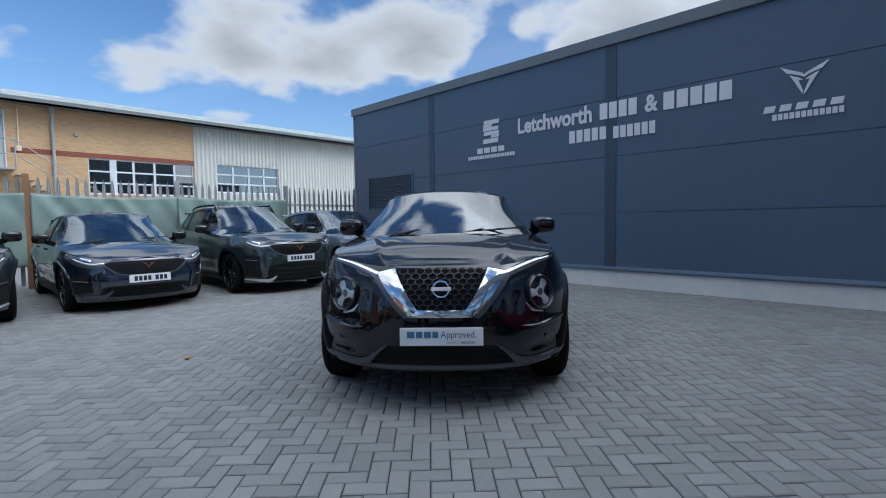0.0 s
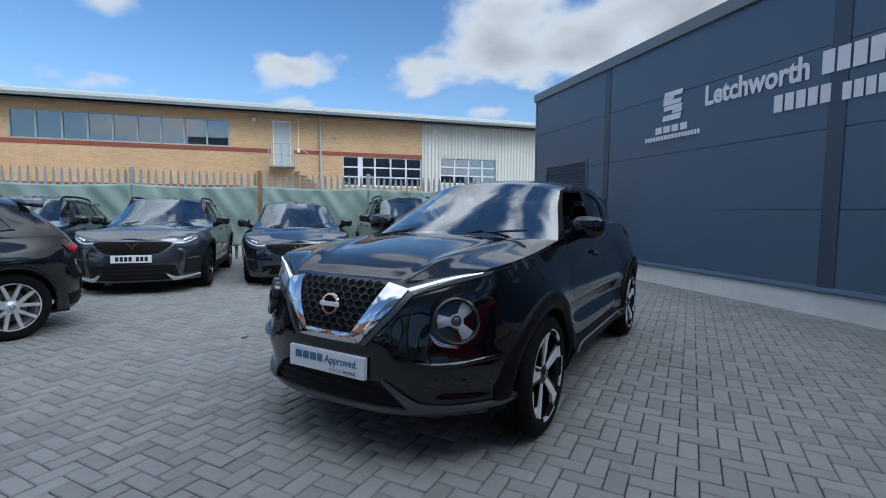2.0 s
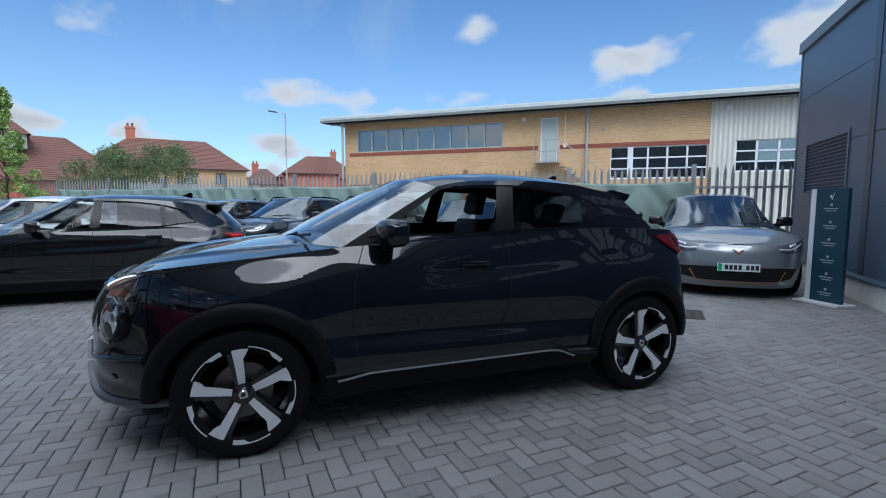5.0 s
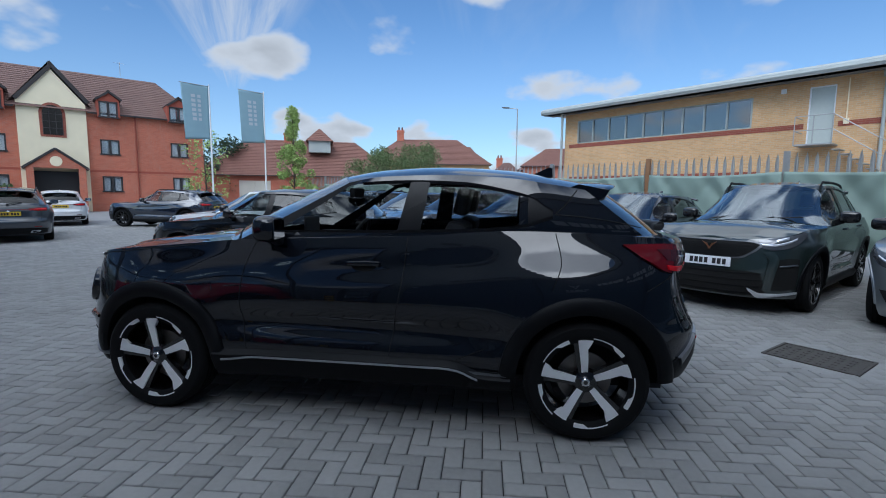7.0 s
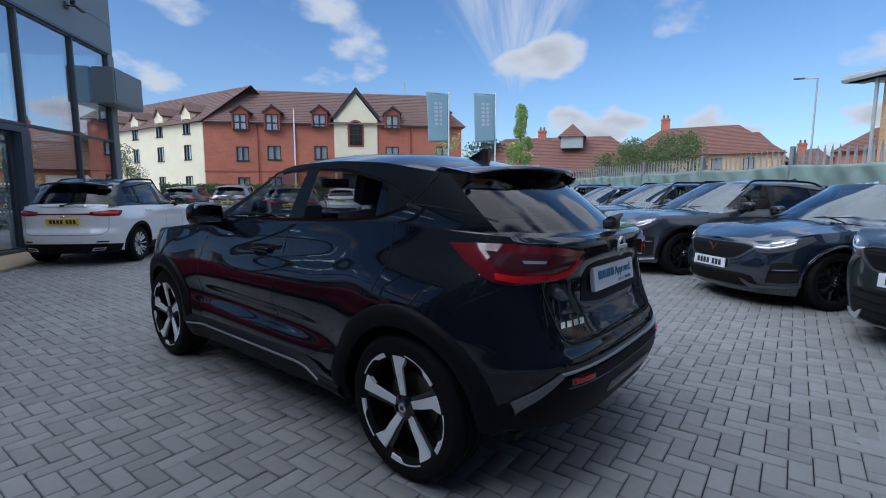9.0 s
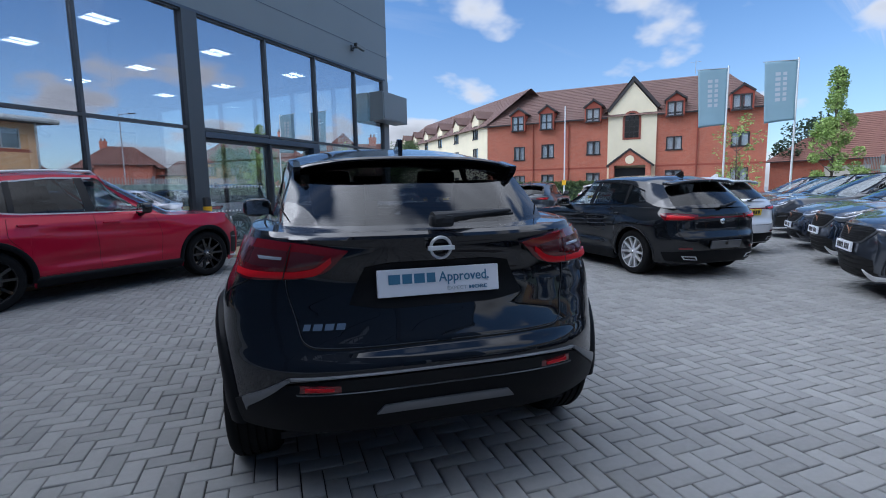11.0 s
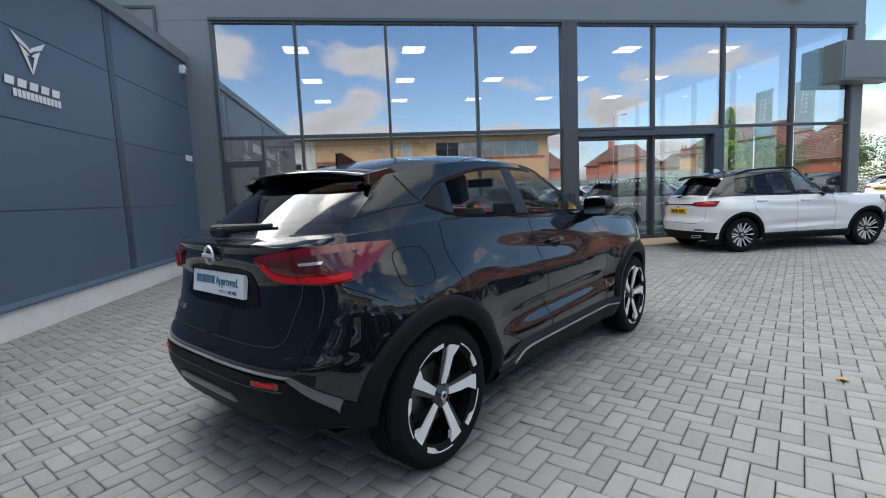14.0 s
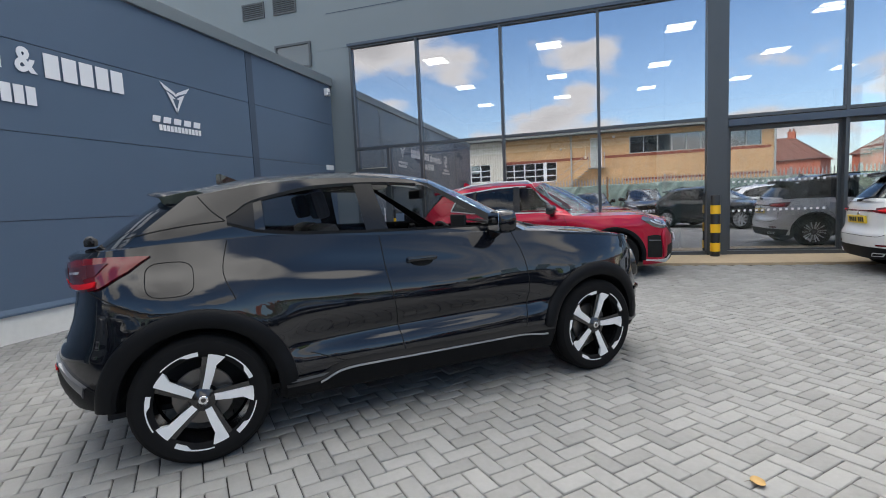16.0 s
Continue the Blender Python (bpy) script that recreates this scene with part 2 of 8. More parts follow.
M = dict(
    block=material("paving_block", (0.238, 0.236, 0.228), 0.75, vary=0.12, scale=30, island=0.14, objrand=0.0, stain=0.16, stain_scale=0.35, bump=0.35, bump_scale=220),
    block_one=material("paving_block_single", (0.238, 0.236, 0.228), 0.75, vary=0.12, scale=30, objrand=0.14, stain=0.16, stain_scale=0.35, bump=0.35, bump_scale=220),
    joint=material("joint_sand", (0.03, 0.029, 0.028), 0.95, vary=0.25, scale=40, bump=0.3),
    tarmac=material("tarmac", (0.22, 0.222, 0.225), 0.9, vary=0.15, scale=60, stain=0.2, stain_scale=0.2, bump=0.4, bump_scale=300),
    navy=material("dark_blue_cladding", (0.085, 0.128, 0.188), 0.36, vary=0.05, scale=0.8, stain=0.06, rvary=0.05, spec=0.5),
    navy_trim=material("dark_trim_metal", (0.050, 0.072, 0.105), 0.35, vary=0.05, scale=2),
    slate=material("grey_cladding", (0.165, 0.195, 0.212), 0.4, vary=0.05, scale=0.8, stain=0.05),
    frame=material("grey_window_frame", (0.06, 0.07, 0.08), 0.35, vary=0.05, scale=3),
    concrete=material("concrete_plinth", (0.76, 0.75, 0.71), 0.85, vary=0.1, scale=10, stain=0.15, stain_scale=1.5, bump=0.3, bump_scale=80),
    concrete_grey=material("grey_mortar", (0.27, 0.27, 0.265), 0.9, vary=0.15, scale=20, bump=0.3),
    letter=material("white_vinyl", (0.8, 0.81, 0.83), 0.4),
    mortar=material("mortar", (0.42, 0.34, 0.25), 0.9, vary=0.1, scale=6),
    redband=material("red_brick_band", (0.33, 0.08, 0.05), 0.85, vary=0.12, scale=8, island=0.1),
    cream=material("cream_render", (0.86, 0.76, 0.54), 0.85, vary=0.05, scale=2, stain=0.08, bump=0.1),
    rooftile=material("brown_roof_tile", (0.165, 0.098, 0.082), 0.8, vary=0.15, scale=2, island=0.18, stain=0.12),
    greendoor=material("grey_green_door", (0.50, 0.54, 0.50), 0.5, vary=0.05),
    redtile=material("red_roof_tile", (0.19, 0.088, 0.066), 0.8, vary=0.15, scale=2, island=0.16, stain=0.12),
    greysheet=material("pale_grey_sheet", (0.66, 0.63, 0.54), 0.5, vary=0.05, scale=1, stain=0.06),
    roofedge=material("grey_green_roof_edge", (0.40, 0.43, 0.41), 0.45, vary=0.06, scale=1.5, stain=0.08),
    soffit=material("dark_soffit", (0.16, 0.17, 0.17), 0.6),
    white=material("white_paint", (0.78, 0.79, 0.79), 0.45, vary=0.04, scale=3),
    upvc=material("white_plastic", (0.72, 0.72, 0.70), 0.4),
    dark=material("near_black", (0.012, 0.013, 0.015), 0.6),
    darkwood=material("dark_timber", (0.035, 0.03, 0.03), 0.6, vary=0.1),
    galv=material("galvanised_steel", (0.42, 0.42, 0.41), 0.5, metal=0.6, vary=0.12, scale=6),
    rusty=material("rusty_post", (0.30, 0.16, 0.08), 0.8, vary=0.25, scale=5),
    tarp=material("green_fence_screen", (0.23, 0.31, 0.27), 0.6, vary=0.12, scale=2, stain=0.15, stain_scale=0.8, bump=0.2, bump_scale=30),
    leaf=material("leaf", (0.13, 0.19, 0.07), 0.6, island=0.35, vary=0.1),
    leaf_light=material("young_leaf", (0.33, 0.45, 0.13), 0.6, island=0.3, vary=0.1),
    # dark leaves of a tree; also the shade painted inside the hedge
    leaf_dark=material("dark_leaf_and_hedge_shade", (0.03, 0.06, 0.025), 0.7, island=0.3),
    bark=material("bark", (0.13, 0.10, 0.075), 0.9, vary=0.3, scale=12, bump=0.5),
    hedge=material("hedge_leaf", (0.10, 0.15, 0.05), 0.7, island=0.35),
    teal=material("teal_flag_cloth", (0.24, 0.37, 0.43), 0.7, vary=0.06, scale=3),
    totem_teal=material("dark_teal_panel", (0.012, 0.055, 0.085), 0.35),
    yellow=material("yellow_reflective_band", (0.82, 0.47, 0.02), 0.35),
    black_gloss=material("black_plastic_post", (0.012, 0.012, 0.013), 0.4),
    shop_floor=material("showroom_tile", (0.25, 0.25, 0.25), 0.25, vary=0.05, scale=2),
    shop_wall=material("showroom_wall", (0.62, 0.61, 0.58), 0.7, vary=0.05, scale=1),
    shop_dark=material("showroom_ceiling", (0.30, 0.31, 0.32), 0.8),
    lamp_panel=material("lit_ceiling_panel", (1.0, 0.98, 0.93), 0.5, emit=5.5),
    copper=material("copper_lettering", (0.5, 0.25, 0.14), 0.35, metal=0.8),
    manhole=material("cast_iron_cover", (0.075, 0.068, 0.06), 0.65, metal=0.3, vary=0.25, scale=20, bump=0.4),
    # cars
    black=material("black_metallic_paint", (0.003, 0.004, 0.007), 0.3, spec=0.05, coat=1.0, coat_rough=0.012, coat_ior=1.58),
    carblack=material("black_car_paint", (0.004, 0.005, 0.007), 0.28, spec=0.1, coat=1.0, coat_rough=0.02, coat_ior=1.55),
    cargreen=material("dark_green_paint", (0.018, 0.029, 0.028), 0.3, spec=0.15, coat=1.0, coat_rough=0.02, coat_ior=1.9),
    cargrey=material("graphite_grey_paint", (0.030, 0.037, 0.050), 0.3, spec=0.15, metal=0.3, coat=1.0, coat_rough=0.02, coat_ior=1.9),
    carblue=material("dark_blue_paint", (0.012, 0.019, 0.036), 0.3, spec=0.15, metal=0.2, coat=1.0, coat_rough=0.02, coat_ior=1.9),
    carsilver=material("mid_grey_paint", (0.20, 0.22, 0.24), 0.3, metal=0.4, coat=1.0, coat_rough=0.02, coat_ior=1.9),
    carred=material("red_metallic_paint", (0.42, 0.004, 0.030), 0.35, metal=0.3, spec=0.2, coat=1.0, coat_rough=0.02, coat_ior=1.4),
    carwhite=material("white_car_paint", (0.74, 0.75, 0.76), 0.35, coat=1.0, coat_rough=0.02, coat_ior=1.9),
    clad=material("matte_black_plastic", (0.0045, 0.005, 0.0062), 0.5, spec=0.14, bump=0.1, bump_scale=600),
    gap=material("panel_gap", (0.002, 0.002, 0.002), 0.9),
    silvertrim=material("satin_silver_trim", (0.11, 0.117, 0.128), 0.35, metal=0.7),
    chrome=material("chrome", (0.75, 0.76, 0.78), 0.08, metal=1.0),
    alloy=material("machined_alloy", (0.80, 0.81, 0.82), 0.38, metal=0.3),
    diffuser=material("satin_diffuser_strip", (0.17, 0.175, 0.185), 0.32, metal=0.6),
    strip=material("satin_strip", (0.30, 0.31, 0.33), 0.35, metal=0.5),
    lampsilver=material("lamp_silver", (0.82, 0.83, 0.85), 0.3, metal=0.25),
    alloy_grey=material("silver_alloy", (0.62, 0.63, 0.65), 0.35, metal=0.5),
    pillar=material("gloss_black_pillar", (0.008, 0.008, 0.009), 0.25, spec=0.3),
    rimblack=material("gloss_black_alloy", (0.008, 0.008, 0.009), 0.2, coat=0.6),
    tyre=material("tyre_rubber", (0.0075, 0.0077, 0.0083), 0.75, spec=0.12, vary=0.15, scale=20),
    disc=material("brake_disc", (0.16, 0.15, 0.14), 0.4, metal=0.8),
    inside=material("dark_cabin", (0.012, 0.012, 0.014), 0.8),
    seat=material("charcoal_upholstery", (0.02, 0.02, 0.023), 0.7, bump=0.2, bump_scale=200),
    plate=material("white_plate", (0.74, 0.76, 0.80), 0.35),
    plate_y=material("yellow_plate", (0.78, 0.55, 0.05), 0.35),
    ink=material("plate_ink", (0.015, 0.015, 0.018), 0.5),
    ink_teal=material("teal_print", (0.05, 0.17, 0.28), 0.5),
    ink_pale=material("pale_grey_print", (0.45, 0.49, 0.53), 0.5),
    ink_green=material("green_plate_band", (0.03, 0.45, 0.18), 0.4),
    drl=material("daytime_running_light", (0.80, 0.84, 0.90), 0.12, emit=0.75),
    lampglass=material("clear_lamp_cover", (0.72, 0.74, 0.78), 0.06, metal=0.6, coat=1.0),
    lampbowl=material("lamp_bowl", (0.05, 0.052, 0.058), 0.15, metal=0.7),
    lampdark=material("lamp_housing", (0.12, 0.125, 0.135), 0.1, metal=0.4, coat=1.0),
    red_lens=material("red_lamp_lens", (0.13, 0.003, 0.007), 0.08, spec=0.4, coat=0.6),
    red_bright=material("bright_red_reflector", (0.55, 0.008, 0.014), 0.15, spec=0.3),
    smoke=material("smoked_lens", (0.075, 0.012, 0.016), 0.10, coat=0.5),
    reflector=material("bumper_reflector", (0.12, 0.004, 0.006), 0.15, coat=1.0),
    bronze=material("copper_badge", (0.45, 0.20, 0.10), 0.3, metal=0.9),
)
M["carglass"] = glass("car_window_glass", (0.88, 0.91, 0.90), 1.3, power=5.0)
M["juke_tint"] = glass("light_tinted_glass", (0.62, 0.64, 0.66), 1.18, power=6.0)
M["privacy"] = glass("tinted_car_glass", (0.12, 0.13, 0.14), 1.5)
M["screen"] = glass("windscreen_glass", (0.72, 0.76, 0.75), 3.0)
M["screen_blue"] = glass("tinted_windscreen_glass", (0.62, 0.70, 0.72), 2.7, (0.86, 0.94, 1.0))
M["facade"] = glass("coated_facade_glass", (0.60, 0.65, 0.65), 4.4, (0.94, 0.93, 1.0))
M["pane"] = glass("house_window_glass", (0.88, 0.90, 0.92), 1.5)
M["workpane"] = glass("workshop_window_glass", (0.5, 0.54, 0.56), 2.5)
M["lens"] = glass("lamp_lens_glass", (0.8, 0.82, 0.85), 1.5)


# ---- mesh helpers ----
def mesh(verts, faces, mat, smooth=False, sharp=None, mats=None, slots=None):
    me = bpy.data.meshes.new("m")
    me.from_pydata([tuple(map(float, p)) for p in verts], [], [tuple(q) for q in faces])
    for mm in (mats or [mat]):
        me.materials.append(mm)
    if slots is not None:
        me.polygons.foreach_set("material_index", slots)
    if smooth:
        me.polygons.foreach_set("use_smooth", [True] * len(me.polygons))
        if sharp:
            me.set_sharp_from_angle(angle=radians(sharp))
    me.update()
    return me


def part(name, vf, mat, parent=None, label="", smooth=False, sharp=None):
    """One mesh object under a thing (or at top level), from (verts, faces)."""
    ob = new(name, mesh(vf[0], vf[1], mat, smooth, sharp))
    ob.data.name = name
    ob.parent = parent
    return tagged(ob, label)


def thing(name, label, category, group="", kind="", m=None):
    ob = new(name)
    ob.empty_display_size = 0.1
    if m is not None:
        ob.matrix_basis = m
    return tagged(ob, label, category, group, kind)


def join(*vfs):
    V, F = [], []
    for v, fs in vfs:
        k = len(V)
        V += list(v)
        F += [tuple(i + k for i in q) for q in fs]
    return V, F


def move(vf, m):
    return [tuple(m @ Vector(p)) for p in vf[0]], vf[1]


def grid(fn, nu, nv, flip=False, wrap=False):
    V = [fn(i / nu, j / nv) for i in range(nu + (0 if wrap else 1)) for j in range(nv + 1)]
    F = []
    n = nu if wrap else nu + 1
    for i in range(nu):
        for j in range(nv):
            a, b = i * (nv + 1) + j, ((i + 1) % n) * (nv + 1) + j
            F.append((a, a + 1, b + 1, b) if flip else (a, b, b + 1, a + 1))
    return V, F


def box(x0, x1, y0, y1, z0, z1, bevel=0.0):
    if not bevel:
        V = [(x, y, z) for x in (x0, x1) for y in (y0, y1) for z in (z0, z1)]
        return V, [(0, 1, 3, 2), (4, 6, 7, 5), (0, 4, 5, 1), (2, 3, 7, 6), (0, 2, 6, 4), (1, 5, 7, 3)]
    bm = bmesh.new()
    bmesh.ops.create_cube(bm, size=1, matrix=Matrix.LocRotScale(((x0 + x1) / 2, (y0 + y1) / 2, (z0 + z1) / 2), None, (abs(x1 - x0), abs(y1 - y0), abs(z1 - z0))))
    bmesh.ops.bevel(bm, geom=bm.edges[:], offset=bevel, segments=2, affect="EDGES", profile=0.6)
    V, F = [tuple(p.co) for p in bm.verts], [[p.index for p in q.verts] for q in bm.faces]
    bm.free()
    return V, F


def lathe(profile, n=32, axis="z", full=True):
    """Turn (radius, height) pairs about an axis."""
    V, F = [], []
    for i in range(n):
        a = 2 * math.pi * i / n
        c, s = math.cos(a), math.sin(a)
        for r, h in profile:
            V.append((r * c, r * s, h) if axis == "z" else (h, r * c, r * s))
    k = len(profile)
    for i in range(n):
        for j in range(k - 1):
            a, b = i * k + j, ((i + 1) % n) * k + j
            F.append((a, b, b + 1, a + 1))
    return V, F


def rod(a, b, r, n=8, r2=None):
    a, b = Vector(a), Vector(b)
    q = (b - a).to_track_quat("Z", "Y").to_matrix().to_4x4()
    h = (b - a).length
    vf = lathe([(0.0001, 0), (r, 0), (r if r2 is None else r2, h), (0.0001, h)], n)
    return move(vf, Matrix.Translation(a) @ q)


def prism(poly, depth, axis="y", at=0.0):
    """A flat outline (list of pairs) given depth; axis names the direction of the depth."""
    def p(a, b, c):
        return {"y": (a, c, b), "x": (c, a, b), "z": (a, b, c)}[axis]
    n = len(poly)
    V = [p(a, b, at) for a, b in poly] + [p(a, b, at + depth) for a, b in poly]
    F = [tuple(range(n)), tuple(range(2 * n - 1, n - 1, -1))] + [(i, i + n, (i + 1) % n + n, (i + 1) % n) for i in range(n)]
    return V, F


def text_vf(body, size, bold=0.0, depth=0.004):
    """Built-in font lettering as (verts, faces), lying in x, z, its front to -y, from the origin to the right."""
    c = bpy.data.curves.new("t", "FONT")
    c.body, c.size, c.extrude, c.offset = body, size, depth, bold
    c.resolution_u = 3
    o = bpy.data.objects.new("t", c)
    me = bpy.data.meshes.new_from_object(o)
    V = [(p.co.x, -p.co.z, p.co.y) for p in me.vertices]
    F = [tuple(q.vertices) for q in me.polygons]
    w = max((p[0] for p in V), default=1) - min((p[0] for p in V), default=0)
    bpy.data.objects.remove(o)
    bpy.data.meshes.remove(me)
    bpy.data.curves.remove(c)
    return V, F, w


def fit_text(body, x0, x1, z0, z1, bold=0.0, depth=0.004):
    V, F, w = text_vf(body, 1.0, bold, depth)
    xs, zs = [p[0] for p in V], [p[2] for p in V]
    ax, az = (x1 - x0) / (max(xs) - min(xs)), (z1 - z0) / (max(zs) - min(zs))
    return [(x0 + (p[0] - min(xs)) * ax, p[1], z0 + (p[2] - min(zs)) * az) for p in V], F


def pchip(xs, ys):
    """A smooth curve through points without overshoot."""
    xs, ys = np.array(xs, float), np.array(ys, float)
    h, d = np.diff(xs), np.diff(ys) / np.diff(xs)
    m = np.zeros(len(xs))
    m[0], m[-1] = d[0], d[-1]
    for i in range(1, len(xs) - 1):
        if d[i - 1] * d[i] > 0:
            w1, w2 = 2 * h[i] + h[i - 1], h[i] + 2 * h[i - 1]
            m[i] = (w1 + w2) / (w1 / d[i - 1] + w2 / d[i])

    xs, ys, h, m = (list(map(float, q)) for q in (xs, ys, h, m))
    last = len(h) - 1

    def at(x):
        x = min(max(x, xs[0]), xs[-1])
        i = 0
        while i < last and x >= xs[i + 1]:
            i += 1
        t = (x - xs[i]) / h[i]
        return float((1 + 2 * t) * (1 - t) ** 2 * ys[i] + t * (1 - t) ** 2 * h[i] * m[i] + t * t * (3 - 2 * t) * ys[i + 1] + t * t * (t - 1) * h[i] * m[i + 1])
    return at


# ---- the yard's own axes: a runs along the dark wall from the inner corner, b along the glazed front ----
CORNER = Vector((8.231, -1.474, 0))
YARD = Matrix(((-0.7472, -0.6646, 0, CORNER.x), (0.6646, -0.7472, 0, CORNER.y), (0, 0, 1, 0), (0, 0, 0, 1)))

# the dark wall stands a little off the square
DARK = YARD @ pose(0, 0, 0, 0, 0, -0.75)

# ---- setting ----
def brickwork(name, c1, c2, mortar, course=0.075, length=0.225):
    m = material(name, c1, 0.85)
    n, l = m.node_tree.nodes, m.node_tree.links
    p = n["Principled BSDF"]
    tc, sep, com, br = (n.new("ShaderNode" + k) for k in ("TexCoord", "SeparateXYZ", "CombineXYZ", "TexBrick"))
    l.new(tc.outputs["Object"], sep.inputs[0])
    add = n.new("ShaderNodeMath")
    l.new(sep.outputs[0], add.inputs[0])
    l.new(sep.outputs[1], add.inputs[1])
    l.new(add.outputs[0], com.inputs[0])
    l.new(sep.outputs[2], com.inputs[1])
    l.new(com.outputs[0], br.inputs["Vector"])
    br.inputs["Color1"].default_value, br.inputs["Color2"].default_value, br.inputs["Mortar"].default_value = (*c1, 1), (*c2, 1), (*mortar, 1)
    br.inputs["Scale"].default_value, br.inputs["Mortar Size"].default_value = 1.0, 0.006
    br.inputs["Brick Width"].default_value, br.inputs["Row Height"].default_value = length, course
    big = n.new("ShaderNodeTexNoise")
    big.inputs["Scale"].default_value = 0.6
    big.inputs["Detail"].default_value = 6
    l.new(tc.outputs["Object"], big.inputs["Vector"])
    hsv = n.new("ShaderNodeHueSaturation")
    ma = n.new("ShaderNodeMath")
    ma.operation = "MULTIPLY_ADD"
    l.new(big.outputs[0], ma.inputs[0])
    ma.inputs[1].default_value, ma.inputs[2].default_value = 0.4, 0.8
    l.new(ma.outputs[0], hsv.inputs["Value"])
    l.new(br.outputs["Color"], hsv.inputs["Color"])
    l.new(hsv.outputs[0], p.inputs["Base Color"])
    bp = n.new("ShaderNodeBump")
    bp.inputs["Strength"].default_value, bp.inputs["Distance"].default_value = 0.5, 0.006
    bp.invert = True
    l.new(br.outputs["Fac"], bp.inputs["Height"])
    l.new(bp.outputs[0], p.inputs["Normal"])
    return m


M["buffwall"] = brickwork("buff_brickwork", (0.70, 0.43, 0.205), (0.60, 0.355, 0.165), (0.60, 0.49, 0.34))
M["redwall"] = brickwork("red_brickwork", (0.54, 0.165, 0.095), (0.45, 0.125, 0.072), (0.46, 0.26, 0.19))
M["bandwall"] = brickwork("dark_red_brickwork", (0.33, 0.085, 0.05), (0.28, 0.07, 0.045), (0.3, 0.16, 0.11))


def fixed(name, vf, mat, label, category, smooth=False, sharp=None, m=YARD):
    """A piece of the setting."""
    ob = part(name, vf, mat, None, label, smooth, sharp)
    ob.matrix_basis = m
    return tagged(ob, "", category, "", "structure")


def holed(u0, u1, z0, z1, holes, at, depth, axis):
    """A wall slab in the plane across `axis` (x or y), its front at `at`, with openings through it."""
    us = sorted({u0, u1, *(h[i] for h in holes for i in (0, 1))})
    zs = sorted({z0, z1, *(h[i] for h in holes for i in (2, 3))})
    us, zs = [c for c in us if u0 <= c <= u1], [c for c in zs if z0 <= c <= z1]
    V, F, idx = [], [], {}

    def vert(i, j, k):
        if (i, j, k) not in idx:
            idx[i, j, k] = len(V)
            d = at + (depth if k else 0)
            V.append((d, us[i], zs[j]) if axis == "x" else (us[i], d, zs[j]))
        return idx[i, j, k]

    def solid(i, j):
        if not (0 <= i < len(us) - 1 and 0 <= j < len(zs) - 1):
            return False
        cu, cz = (us[i] + us[i + 1]) / 2, (zs[j] + zs[j + 1]) / 2
        return not any(h[0] < cu < h[1] and h[2] < cz < h[3] for h in holes)
    for i in range(len(us) - 1):
        for j in range(len(zs) - 1):
            if not solid(i, j):
                continue
            for k in (0, 1):
                F.append((vert(i, j, k), vert(i + 1, j, k), vert(i + 1, j + 1, k), vert(i, j + 1, k)))
            for di, dj, e in ((-1, 0, ((i, j), (i, j + 1))), (1, 0, ((i + 1, j), (i + 1, j + 1))), (0, -1, ((i, j), (i + 1, j))), (0, 1, ((i, j + 1), (i + 1, j + 1)))):
                if not solid(i + di, j + dj):
                    (a, b), (c, d) = e
                    F.append((vert(a, b, 0), vert(c, d, 0), vert(c, d, 1), vert(a, b, 1)))
    return V, F


fixed("ground", grid(lambda p, q: (-260 + 520 * p, -260 + 520 * q, -0.03), 8, 8), M["tarmac"], "wide grey tarmac ground reaching the horizon", "ground")

# dark clad block
wall = fixed("wall_dark", box(0, 14.96, -0.5, -0.02, 0.3, 4.30), M["navy_trim"], "long dark navy metal-clad wall with white lettering", "wall", m=DARK)
cols, rows_z = [(0.02, 2.9), (2.915, 7.25), (7.45, 11.82), (11.835, 14.93)], [(0.37, 1.32), (1.33, 2.30), (2.31, 3.30), (3.31, 4.24)]
for c0, c1 in cols:
    for z0, z1 in rows_z:
        if c0 > 11 and z0 in (1.33,):
            for d0, d1, e0, e1 in ((c0, 12.5, z0, z1), (14.38, c1, z0, z1), (12.5, 14.38, z0, 1.50)):
                part("cladding_panel", box(d0, d1, -0.02, 0.0, e0, e1), M["navy"], wall)
        elif c0 > 11 and z0 == 2.31:
            for d0, d1, e0, e1 in ((c0, 12.5, z0, z1), (14.38, c1, z0, z1), (12.5, 14.38, 2.47, z1)):
                part("cladding_panel", box(d0, d1, -0.02, 0.0, e0, e1), M["navy"], wall)
        else:
            part("cladding_panel", box(c0, c1, -0.02, 0.0, z0, z1), M["navy"], wall)
part("cover_strip", box(7.25, 7.45, -0.02, 0.012, 0.36, 4.24), M["navy_trim"], wall)
for a in (2.82, 11.75):
    part("cover_strip", box(a, a + 0.17, 0.0, 0.010, 0.37, 4.24), M["navy_trim"], wall)
part("corner_trim", box(14.93, 15.0, -0.5, 0.012, 0.36, 4.24), M["slate"], wall)
part("roof_capping", box(-0.0, 15.04, -0.55, 0.05, 4.22, 4.42, 0.012), M["slate"], wall)
part("drip_rail", box(0, 15.0, -0.1, 0.030, 0.30, 0.325, 0.004), M["navy"], wall)
part("sloped_flashing", move(box(0, 15.0, -0.004, 0.004, -0.055, 0.0, 0.001), pose(0, 0.005, 0.375, 24, 0, 0)), M["navy"], wall)
fixed("wall_block_side", box(14.5, 14.98, -9, -0.5, 0.0, 4.36), M["navy"], "dark metal-clad return wall", "wall", m=DARK)
fixed("roof_block", box(0, 14.9, -9, -0.5, 4.2, 4.4), M["slate"], "flat roof of the dark clad block", "roof", m=DARK)
